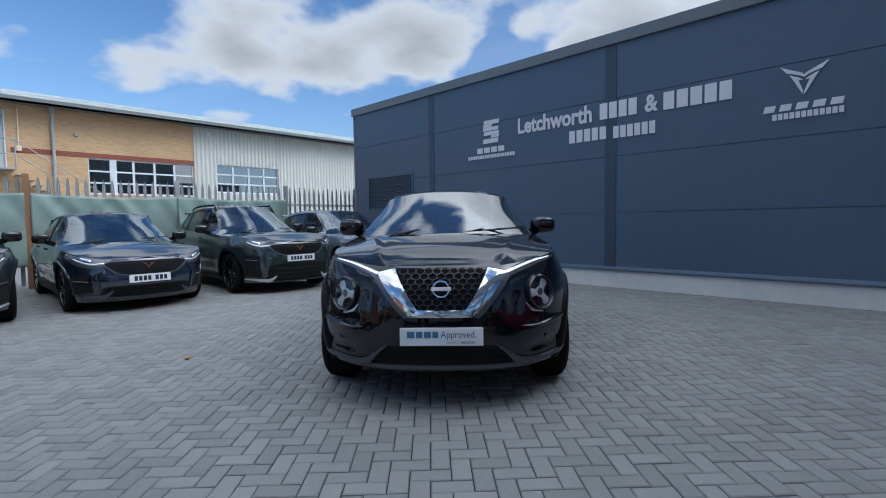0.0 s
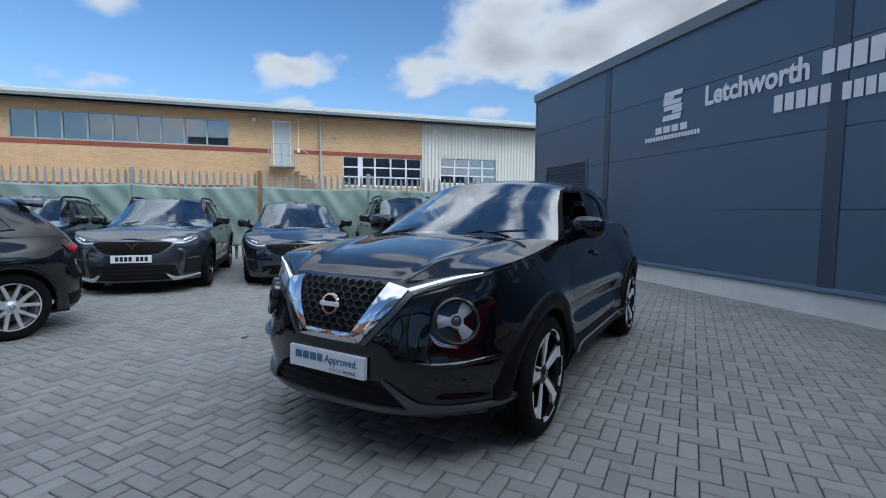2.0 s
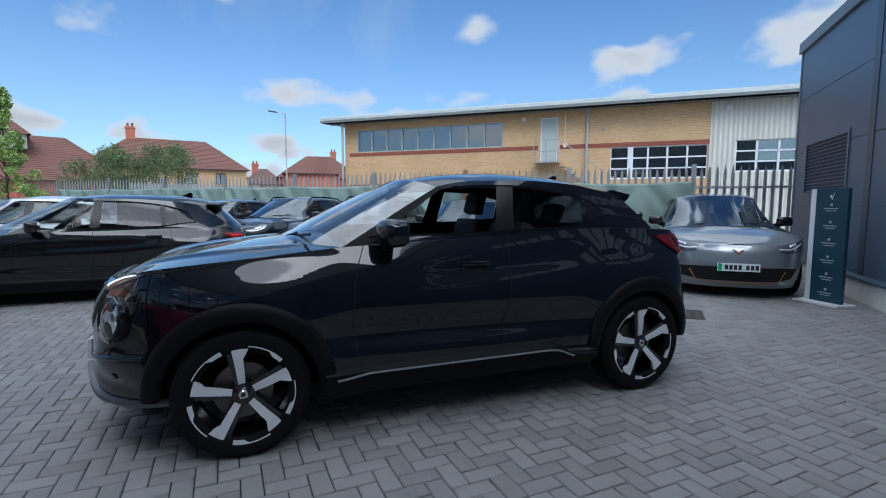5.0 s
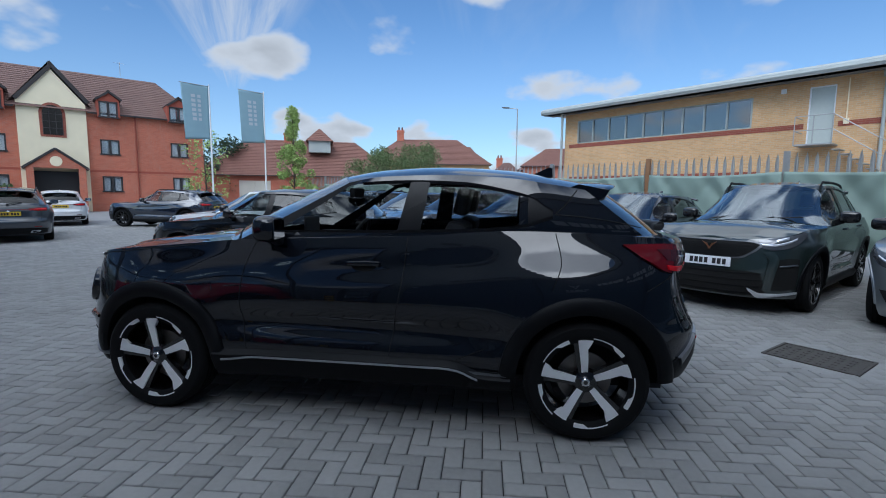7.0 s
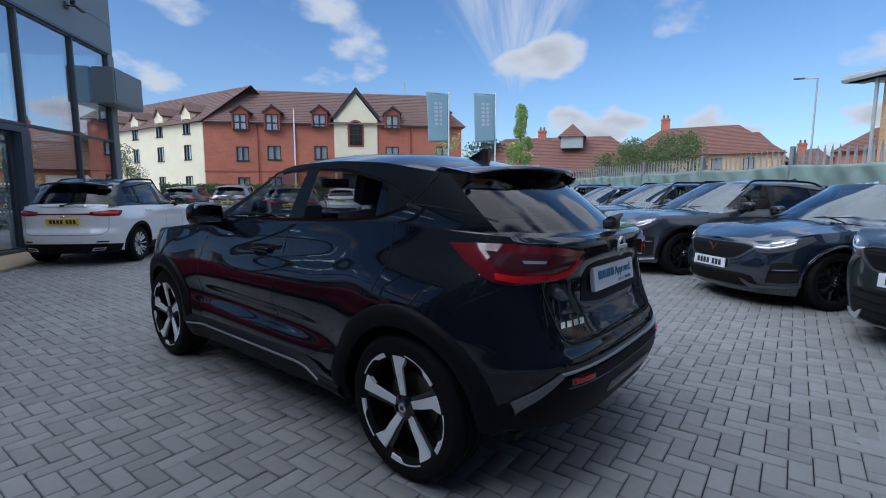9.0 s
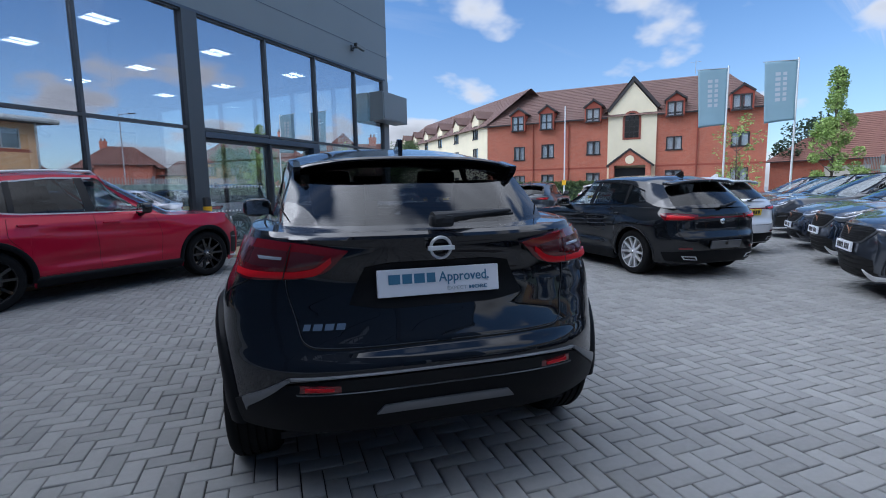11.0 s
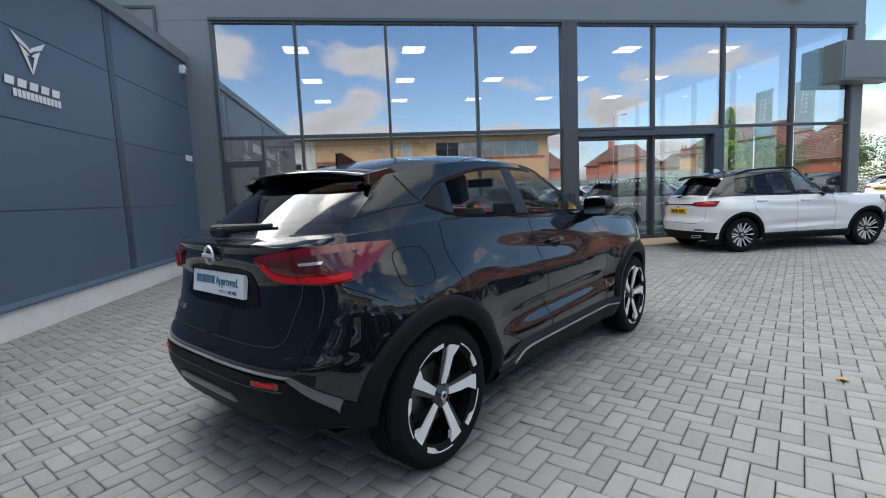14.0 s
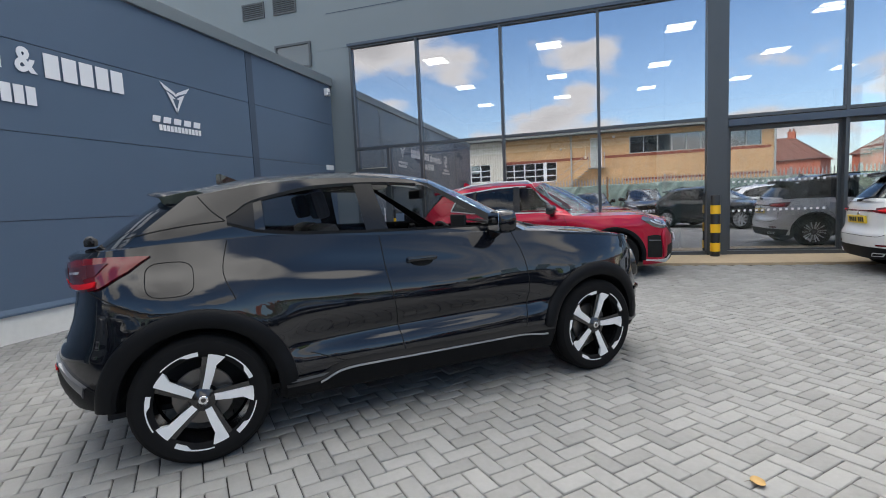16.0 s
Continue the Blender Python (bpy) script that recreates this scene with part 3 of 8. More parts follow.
fixed("plinth", box(0, 14.9, -0.5, -0.006, -0.03, 0.30, 0.008), M["concrete"], "pale concrete plinth under the clad wall", "plinth", m=DARK)
louvre = thing("louvre_vent", "dark metal louvred vent set into the clad wall", "vent", m=DARK)
part("vent_frame", join(box(12.5, 12.56, -0.04, 0.02, 1.5, 2.47), box(14.32, 14.38, -0.04, 0.02, 1.5, 2.47), box(12.56, 14.32, -0.04, 0.02, 2.41, 2.47), box(12.56, 14.32, -0.04, 0.02, 1.5, 1.56)), M["navy"], louvre)
part("backing", box(12.5, 14.38, -0.045, -0.03, 1.5, 2.47), M["dark"], louvre)
slat = None
for i in range(14):
    z = 1.585 + i * 0.0595
    if slat is None:
        slat = part("slat", move(box(12.56, 14.32, -0.035, 0.02, -0.004, 0.004), Matrix.Identity(4)), M["navy"], louvre)
        slat.matrix_basis = pose(0, 0, z, -38, 0, 0)
    else:
        o = new("slat", slat.data)
        o.parent = louvre
        o.matrix_basis = pose(0, 0, z, -38, 0, 0)

# lettering on the dark wall (reads towards -a)
FACE = DARK @ Matrix.Translation((0, 0.014, -0.03)) @ pose(0, 0, 0, 0, 0, 180)


def on_wall(name, vfs, label, cat="sign"):
    """A sign on the wall; a list of shapes becomes its parts."""
    if isinstance(vfs, list):
        o = thing(name, label, cat, "wall lettering", m=FACE)
        for vf in vfs:
            part("bar", vf, M["letter"], o)
        return o
    o = part(name, vfs, M["letter"], None, label)
    o.matrix_basis = FACE
    return tagged(o, "", cat, "wall lettering")


def bars(spans, z0, z1, d=0.004):
    return [box(a, b, -d, 0, z0, z1) for a, b in spans]


def chars(x0, x1, n, z0, z1, gap=0.28):
    w = (x1 - x0) / n
    return bars([(x0 + i * w, x0 + (i + 1 - gap) * w) for i in range(n)], z0, z1)


on_wall("wall_lettering", fit_text("Letchworth", -9.31, -7.70, 2.985, 3.30, 0.03), "white sign lettering on the dark clad wall")
on_wall("brand_bars", chars(-7.55, -6.86, 4, 3.0, 3.28, 0.18), "white brand-name bars on the dark wall")
on_wall("ampersand", fit_text("&", -6.76, -6.54, 3.0, 3.28, 0.03), "white ampersand on the dark wall")
on_wall("brand_bars", chars(-6.46, -5.45, 5, 2.99, 3.27, 0.18), "white brand-name bars on the dark wall")
on_wall("number_bars", chars(-8.15, -7.40, 5, 2.655, 2.88, 0.2) + chars(-7.30, -6.56, 6, 2.645, 2.85, 0.2), "white bars of a number on the dark wall")
on_wall("web_bars", chars(-10.65, -9.38, 19, 2.585, 2.66, 0.22), "small white bars of a web address on the dark wall")
on_wall("web_bars", chars(-4.98, -4.19, 12, 2.585, 2.67, 0.22), "small white bars of a web address on the dark wall")


def s_logo():
    """Slanted blocky s-shaped mark of three bars and two links."""
    q = []
    x0, x1 = -10.23, -9.80
    for z0, z1, a, b in ((3.30, 3.385, 0.05, 1.0), (3.245, 3.295, 0.0, 0.55), (3.165, 3.24, 0.0, 0.95), (3.07, 3.15, 0.05, 1.0), (3.01, 3.065, 0.5, 1.0), (2.90, 2.995, 0.0, 0.95)):
        w = x1 - x0
        q.append(prism([(x0 + a * w, z0), (x0 + b * w, z0), (x0 + b * w + 0.02, z1), (x0 + a * w + 0.02, z1)], 0.004, "y", -0.004))
    return q


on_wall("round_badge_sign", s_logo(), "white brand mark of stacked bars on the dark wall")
on_wall("brand_bars", chars(-10.39, -9.62, 4, 2.70, 2.815, 0.2), "white brand-name bars under the mark on the dark wall")


def tri_logo():
    cx, z = -4.632, 3.1
    wing = [(0.27, 0.20), (0.03, 0.085), (0.0, 0.055), (0.0, 0.02), (0.055, 0.055), (0.195, 0.105)]
    leg = [(0.165, 0.075), (0.068, 0.03), (0.008, -0.012), (0.062, -0.012), (0.006, -0.16), (0.006, -0.215), (0.125, 0.005)]
    return [prism([(cx + s * x, z + y) for x, y in q], 0.004, "y", -0.004) for s in (-1, 1) for q in (wing, leg)]


on_wall("pointed_badge_sign", tri_logo(), "white pointed brand mark on the dark wall")
on_wall("brand_bars", [prism([(a, 2.70), (a + 0.13, 2.70), (a + 0.15, 2.79), (a + 0.02, 2.79)], 0.004, "y", -0.004) for a in (-5.09, -4.905, -4.72, -4.535, -4.35)], "wide white brand-name bars on the dark wall")
lampbox = thing("wall_light", "small white box light fixed high on the dark wall", "light", m=DARK)
part("housing", box(0.20, 0.32, 0.0, 0.10, 3.95, 4.12, 0.012), M["white"], lampbox)
part("lens", box(0.21, 0.31, 0.10, 0.115, 3.96, 4.03, 0.004), M["lampglass"], lampbox)
plq = thing("wall_plaque", "small white sign plate on the dark wall", "sign", m=DARK)
part("plate", box(0.11, 0.44, 0.0, 0.012, 2.22, 2.33), M["white"], plq)

# glazed showroom front, a = 0
B_END = 16.15
fixed("wall_upper", box(-0.3, 0.0, -9, B_END, 5.08, 8.6), M["slate"], "grey metal-clad wall above the glazing", "wall")
fixed("wall_inner_corner", box(-0.3, -0.004, -9, 0.55, 0.0, 5.08), M["slate"], "grey clad strip beside the glazing", "wall")
fixed("wall_end_post", box(-0.3, 0.02, 15.82, B_END, 0.0, 5.08), M["slate"], "grey clad corner post", "wall")
for z in (5.9, 6.9, 7.9):
    fixed("cladding_joint", box(0.0, 0.006, 0, B_END, z, z + 0.015), M["navy_trim"], "dark joint between cladding panels", "trim")
fixed("wall_side", join(box(-14, -0.3, 15.9, B_END, 5.08, 8.6), box(-14, -12.3, 15.9, B_END, 0.0, 5.08)), M["slate"], "grey clad side wall of the showroom", "wall")
side_win = thing("window_side", "tall grey-framed side glazing of the showroom", "window", kind="structure", m=YARD)
for k in range(7):
    part("mullion", box(-12.3 + k * 2.0 - (0.03 if k else 0), -12.24 + k * 2.0, 15.93, 16.1, 0.0, 5.08), M["frame"], side_win)
for k in range(6):
    part("pane", box(-12.24 + k * 2.0, -10.33 + k * 2.0, 16.0, 16.01, 0.1, 5.08), M["carglass"], side_win)
    part("transom", box(-12.24 + k * 2.0, -10.33 + k * 2.0, 15.95, 16.08, 2.63, 2.69), M["frame"], side_win)
fixed("wall_back", box(-14.2, -14, -9, B_END, 0.0, 8.6), M["shop_wall"], "plain back wall of the showroom", "wall")
fixed("wall_partition", box(-14, -0.3, -0.3, 0.0, 0.0, 5.3), M["shop_wall"], "plain inner side wall of the showroom", "wall")
fixed("floor", box(-14, -0.05, 0, 15.9, 0.0, 0.05), M["shop_floor"], "pale grey polished showroom floor", "floor")
fixed("ceiling", box(-14, -0.3, 0, 15.9, 5.3, 5.45), M["shop_dark"], "dark showroom ceiling", "ceiling")
fixed("roof", box(-14.2, 0.02, -9, B_END, 8.6, 8.75), M["slate"], "flat grey showroom roof", "roof")
for k in range(2):
    v = thing("wall_vent", "grey louvred vent in the upper clad wall", "vent", "upper vents", m=YARD @ Matrix.Translation((0, -1.1 - k * 0.9, 6.12)))
    part("vent_frame", join(box(0, 0.03, -0.32, 0.32, 0.30, 0.34), box(0, 0.03, -0.32, 0.32, -0.04, 0.0), box(0, 0.03, -0.32, -0.29, 0, 0.3), box(0, 0.03, 0.29, 0.32, 0, 0.3)), M["frame"], v)
    part("backing", box(0.0, 0.008, -0.3, 0.3, 0, 0.3), M["dark"], v)
    for j in range(6):
        part("slat", box(0.008, 0.025, -0.29, 0.29, 0.02 + j * 0.048, 0.045 + j * 0.048), M["frame"], v)
w0 = thing("window_upper", "narrow grey-framed window in the upper clad wall", "window", kind="structure", m=YARD)
part("window_frame", join(box(0, 0.04, -1.45, -1.4, 4.75, 5.35), box(0, 0.04, -0.5, -0.45, 4.75, 5.35), box(0, 0.04, -1.4, -0.5, 5.30, 5.35), box(0, 0.04, -1.4, -0.5, 4.75, 4.80)), M["frame"], w0)
part("pane", box(0.004, 0.012, -1.4, -0.5, 4.8, 5.3), M["pane"], w0)

front = thing("glazed_front", "tall grey-framed showroom glazing reflecting the sky", "window", kind="structure", m=YARD)
BS = [0.60, 2.25, 4.16, 6.15, 8.32, 10.42, 12.25, 14.15, 15.78]
T0, TM, T1 = 0.10, 2.685, 5.02
for i, b in enumerate(BS):
    w = 0.18 if i == 4 else 0.03
    part("mullion" if i != 4 else "post", box(-0.16, 0.05 if i != 4 else 0.09, b - w, b + w, 0.0, 5.08, 0.004), M["frame"], front)
for i in range(len(BS) - 1):
    b0, b1 = BS[i] + (0.18 if i == 4 else 0.03), BS[i + 1] - (0.18 if i == 3 else 0.03)
    part("transom", box(-0.14, 0.04, b0, b1, TM - 0.03, TM + 0.03), M["frame"], front)
    part("head_rail", box(-0.14, 0.04, b0, b1, T1, 5.08), M["frame"], front)
    part("sill_rail", box(-0.14, 0.04, b0, b1, 0.0, T0), M["frame"], front)
    part("pane", box(-0.03, -0.02, b0, b1, TM + 0.03, T1), M["facade"], front)
    if i == 0:
        part("pane", box(-0.03, -0.02, 1.45, b1, T0, TM - 0.03), M["facade"], front)
        part("mullion", box(-0.14, 0.04, 1.39, 1.45, T0, TM - 0.03), M["frame"], front)
        part("pane", box(-0.03, -0.02, b0, 1.39, 2.22, TM - 0.03), M["facade"], front)
    elif i in (4, 5):
        pass
    else:
        part("pane", box(-0.03, -0.02, b0, b1, T0, TM - 0.03), M["facade"], front)
part("head_trim", box(0.0, 0.09, 0.55, 15.85, 5.06, 5.12), M["navy_trim"], front)
door = thing("door_1", "grey-framed glass side door beside the glazing", "door", kind="structure", m=YARD)
part("door_frame", join(box(-0.1, 0.02, 0.63, 0.72, 0.1, 2.2), box(-0.1, 0.02, 1.30, 1.39, 0.1, 2.2), box(-0.1, 0.02, 0.72, 1.30, 2.08, 2.2), box(-0.1, 0.02, 0.72, 1.30, 0.1, 0.28), box(-0.1, 0.02, 0.72, 1.3, 0.98, 1.10)), M["frame"], door)
part("pane", join(box(-0.05, -0.04, 0.72, 1.30, 0.28, 0.98), box(-0.05, -0.04, 0.72, 1.30, 1.10, 2.08)), M["facade"], door)
part("door_handle", join(rod((0.06, 1.27, 0.9), (0.06, 1.27, 1.25), 0.012), rod((0.0, 1.27, 0.95), (0.06, 1.27, 0.95), 0.008), rod((0.0, 1.27, 1.2), (0.06, 1.27, 1.2), 0.008)), M["alloy"], door)
entry = thing("door_2", "wide grey-framed sliding glass entrance doors, closed", "door", kind="structure", m=YARD)
part("header_box", box(-0.2, 0.10, 8.5, 12.22, 2.50, 2.63, 0.01), M["navy_trim"], entry)
for b0, b1 in ((8.52, 10.40), (10.44, 11.95)):
    lf = part("door_leaf", join(box(-0.12, -0.06, b0, b0 + 0.06, 0.03, 2.5), box(-0.12, -0.06, b1 - 0.06, b1, 0.03, 2.5), box(-0.12, -0.06, b0 + 0.06, b1 - 0.06, 0.03, 0.13), box(-0.12, -0.06, b0 + 0.06, b1 - 0.06, 2.42, 2.5)), M["frame"], entry)
    part("pane", box(-0.095, -0.085, b0 + 0.06, b1 - 0.06, 0.13, 2.42), M["facade"], lf)
    for z in (0.86, 1.42):
        part("glass_marking", join(*[box(-0.083, -0.080, b0 + 0.1 + j * 0.1, b0 + 0.14 + j * 0.1, z, z + 0.04) for j in range(int((b1 - b0 - 0.2) / 0.1))]), M["letter"], lf)
part("post", box(-0.2, 0.12, 11.96, 12.22, 0.0, 2.5, 0.008), M["navy_trim"], entry)
fixed("pavement", box(0.05, 1.25, 0.0, 17.2, -0.03, 0.035, 0.01), material("buff_paving", (0.42, 0.33, 0.22), 0.85, vary=0.15, scale=12, stain=0.15, bump=0.3), "low buff paved edge along the glazing", "pavement")

sign = thing("projecting_sign", "grey box sign projecting from the corner of the showroom", "sign", m=YARD)
part("box_body", box(0.02, 0.55, 14.95, 16.55, 3.62, 4.55, 0.02), M["slate"], sign)
part("face_panel", box(0.55, 0.57, 15.0, 16.5, 3.67, 4.5, 0.004), M["slate"], sign)
cctv = thing("security_camera", "small grey security camera on a bracket on the clad wall", "camera", m=YARD @ Matrix.Translation((0, 14.1, 5.75)))
part("bracket", join(box(0, 0.05, -0.06, 0.06, -0.08, 0.08, 0.01), rod((0.03, 0, 0), (0.22, 0, -0.02), 0.02)), M["frame"], cctv)
part("body", move(box(-0.06, 0.06, -0.06, 0.30, -0.06, 0.06, 0.02), pose(0.22, 0, 0.04, -12, 0, -10)), M["slate"], cctv)
part("lens_hood", move(box(-0.05, 0.05, -0.10, -0.06, -0.05, 0.05, 0.01), pose(0.22, 0, 0.04, -12, 0, -10)), M["dark"], cctv)

# inside the showroom
lp = None
for i in range(3):
    for j in range(5):
        mm = YARD @ Matrix.Translation((-2.6 - i * 3.4, 1.9 + j * 3.1, 5.27))
        if lp is None:
            lp = thing("ceiling_light", "square lit panel in the showroom ceiling", "light", "ceiling panels", m=mm)
            part("frame", join(box(-0.33, 0.33, -0.33, -0.3, -0.02, 0.03), box(-0.33, 0.33, 0.3, 0.33, -0.02, 0.03), box(-0.33, -0.3, -0.3, 0.3, -0.02, 0.03), box(0.3, 0.33, -0.3, 0.3, -0.02, 0.03)), M["white"], lp)
            part("diffuser", box(-0.3, -0.04, -0.3, 0.3, -0.01, 0.02), M["lamp_panel"], lp)
            part("diffuser", box(0.04, 0.3, -0.3, 0.3, -0.01, 0.02), M["lamp_panel"], lp)
            part("divider", box(-0.04, 0.04, -0.3, 0.3, -0.015, 0.03), M["white"], lp)
        else:
            copy_thing(lp, mm)
track = thing("track_lighting", "dark ceiling track with spotlights inside the showroom", "light", m=YARD)
part("rail", box(-1.52, -1.48, 1.2, 8.0, 2.62, 2.66), M["dark"], track)
for j in range(6):
    part("spotlight", join(rod((-1.5, 1.6 + j * 1.15, 2.62), (-1.5, 1.6 + j * 1.15, 2.5), 0.015), rod((-1.56, 1.55 + j * 1.15, 2.52), (-1.40, 1.68 + j * 1.15, 2.42), 0.05, 10)), M["dark"], track)
for b in (1.6, 4.6, 7.6):
    part("hanger", rod((-1.5, b, 2.66), (-1.5, b, 5.3), 0.006, 6), M["dark"], track)
deskw = thing("feature_wall", "brown showroom display wall with copper brand shapes", "wall panel", m=YARD)
part("panel", box(-6.2, -6.0, 2.0, 8.0, 0.05, 2.9), material("timber_wall", (0.20, 0.11, 0.06), 0.6, vary=0.2, scale=3), deskw)
part("brand_shapes", join(*[box(-6.0, -5.97, 4.4 + k * 0.55, 4.8 + k * 0.55, 1.95, 2.15) for k in range(5)], prism([(2.9, 2.1), (3.4, 1.9), (3.9, 2.1), (3.45, 2.02), (3.5, 1.8), (3.4, 1.75), (3.3, 1.8), (3.35, 2.02)], 0.03, "x", -6.0)), M["copper"], deskw)

banner = thing("display_banner", "tall pale green display banner with a lit white panel", "banner", m=YARD @ Matrix.Translation((-0.9, 7.62, 0.05)))
part("base_plate", box(-0.15, 0.15, -0.24, 0.24, 0.0, 0.03, 0.006), M["alloy_grey"], banner)
part("panel", box(-0.012, 0.012, -0.22, 0.22, 0.03, 1.85, 0.004), material("banner_cloth", (0.42, 0.55, 0.52), 0.6, vary=0.05, scale=3), banner)
part("white_panel", box(0.012, 0.018, -0.16, 0.14, 1.25, 1.72), M["white"], banner)
for k in range(4):
    part("text_bar", box(0.012, 0.017, -0.04, 0.05, 0.62 + k * 0.11, 0.69 + k * 0.11), M["letter"], banner)

# bollards
bl = None
for a, b in ((0.30, 8.24), (0.05 + 0.55, 1.8), (0.61, 17.7)):
    mm = YARD @ Matrix.Translation((a, b, 0.0))
    if bl is None:
        bl = thing("bollard", "black bollard with three yellow reflective bands", "bollard", "bollards", m=mm)
        part("post", lathe([(0.085, 0.0), (0.085, 1.19), (0.075, 1.21), (0.0001, 1.21)], 24), M["black_gloss"], bl, smooth=True, sharp=40)
        for z in (0.13, 0.49, 0.85):
            part("reflective_band", lathe([(0.0855, z), (0.0885, z), (0.0885, z + 0.165), (0.0855, z + 0.165)], 24), M["yellow"], bl, "yellow reflective band", True, 40)
    else:
        copy_thing(bl, mm)

# information totem by the dark wall
tot = thing("information_totem", "dark teal information stand with pale print on a white base", "sign", m=YARD @ Matrix.Translation((11.5, 0.35, 0)) @ pose(0, 0, 0, 0, 0, 180 + 35))
part("base_plate", box(-0.30, 0.30, -0.17, 0.17, 0.0, 0.03, 0.006), M["white"], tot)
part("panel", box(-0.17, 0.24, -0.03, 0.03, 0.03, 1.55, 0.006), M["totem_teal"], tot)
part("edge_strip", box(-0.24, -0.172, -0.034, 0.034, 0.03, 1.55, 0.004), M["white"], tot)
part("brand_mark", prism([(0.0, 1.44), (0.06, 1.50), (0.03, 1.47), (0.035, 1.455), (0.035, 1.42), (0.07 - 0.035, 1.42), (0.07, 1.50), (0.04, 1.40), (0.02, 1.44)], 0.003, "y", -0.034), M["letter"], tot)
for z in (1.28, 1.05, 0.82, 0.59, 0.36, 0.15):
    part("text_line", join(box(-0.06, 0.12, -0.0335, -0.03, z, z + 0.012), box(-0.03, 0.10, -0.0335, -0.03, z - 0.03, z - 0.02), box(0.02, 0.05, -0.0335, -0.03, z + 0.04, z + 0.07)), M["ink_pale"], tot)

# manhole cover
mh = thing("manhole_cover", "rectangular cast iron cover set into the paving", "manhole", kind="structure", m=pose(-0.89, 3.53, 0, 0, 0, 44))
part("frame", join(box(-0.34, 0.34, -0.26, -0.235, -0.02, 0.008), box(-0.34, 0.34, 0.235, 0.26, -0.02, 0.008), box(-0.34, -0.315, -0.235, 0.235, -0.02, 0.008), box(0.315, 0.34, -0.235, 0.235, -0.02, 0.008)), M["manhole"], mh)
part("surround", join(box(-0.50, 0.50, -0.42, -0.262, -0.02, -0.002), box(-0.50, 0.50, 0.262, 0.42, -0.02, -0.002), box(-0.50, -0.342, -0.262, 0.262, -0.02, -0.002), box(0.342, 0.50, -0.262, 0.262, -0.02, -0.002)), M["concrete_grey"], mh)
part("lid", join(box(-0.31, 0.31, -0.23, 0.23, -0.02, 0.004), *[box(-0.28 + i * 0.08, -0.24 + i * 0.08, -0.20 + j * 0.08, -0.16 + j * 0.08, 0.004, 0.008) for i in range(7) for j in range(5)]), M["manhole"], mh)

# ---- palisade fence with a green screen, a = 16 ----
fence = thing("palisade_fence", "galvanised palisade fence hung with a creased green screen", "fence", m=YARD @ Matrix.Translation((0, -0.2, 0)))
pale_me = None
F_B0, F_B1 = -0.85, 26.0
nb = int((F_B1 - F_B0) / 0.155)
for i in range(nb):
    b = F_B0 + i * 0.155
    if pale_me is None:
        sec = [(-0.034, 0.0), (-0.02, 0.012), (0.0, 0.004), (0.02, 0.012), (0.034, 0.0)]
        V, F = [], []
        for z, s in ((0.05, 1), (2.02, 1), (2.12, 0.75), (2.22, 0.04)):
            V += [(d, y * s, z) for y, d in sec]
        for j in range(3):
            for k in range(4):
                p = j * 5 + k
                F.append((p, p + 1, p + 6, p + 5))
        pale_me = mesh(V, F, M["galv"])
    o = new("pale", pale_me)
    o.parent = fence
    o.location = (16.06, b, 0.0)
for z in (0.5, 1.75):
    part("rail", join(box(16.0, 16.05, F_B0, F_B1, z, z + 0.006), box(16.0, 16.006, F_B0, F_B1, z - 0.05, z)), M["galv"], fence)
for b in (-0.7, 1.65, 4.4, 7.1, 9.85, 12.6, 15.35, 18.1, 20.85, 23.6):
    part("post", join(box(15.93, 15.99, b - 0.006, b + 0.006, 0, 2.25), box(15.93, 15.936, b - 0.05, b + 0.05, 0, 2.25), box(15.984, 15.99, b - 0.05, b + 0.05, 0, 2.25)), M["rusty"] if b in (7.1,) else M["galv"], fence)


def sheet(b0, b1, seed):
    rnd = random.Random(seed)
    ph = [rnd.uniform(0, 6) for _ in range(6)]

    def f(p, q):
        b, z = b0 + (b1 - b0) * p, 0.42 + 1.45 * q
        sag = 0.05 * math.sin(math.pi * p) * q + 0.06 * math.sin(5 * p * (b1 - b0) / 2.7 + ph[0]) * (1 - q) * 0.8
        fold = sum(0.045 * max(0.0, 1 - abs(((p * 1.6 + k2 * 0.37 + ph[k2] * 0.2 - q * (0.5 if k2 % 2 else -0.6)) % 1) - 0.5) * 9) * (0.35 + 0.65 * abs(q - 0.5)) for k2 in range(3))
        w = fold + 0.02 * math.sin(9 * p + 6 * q + ph[1]) + 0.014 * math.sin(21 * p - 9 * q + ph[2]) + 0.03 * (1 - q) * math.sin(4 * p + ph[3]) + 0.012 * math.sin(35 * (p - 0.4 * q) + ph[4])
        return (15.90 + w, b, z - sag)
    return grid(f, 80, 24)


for k, (b0, b1) in enumerate(((1.66, 4.42), (4.44, 7.05), (7.14, 9.86), (9.88, 12.62), (12.64, 15.36), (15.38, 18.1), (18.12, 20.86), (20.88, 23.6))):
    sc = part("fence_screen", sheet(b0, b1, k), M["tarp"], fence, "creased green screen sheet", True)
    sc.modifiers.new("thick", "SOLIDIFY").thickness = 0.004

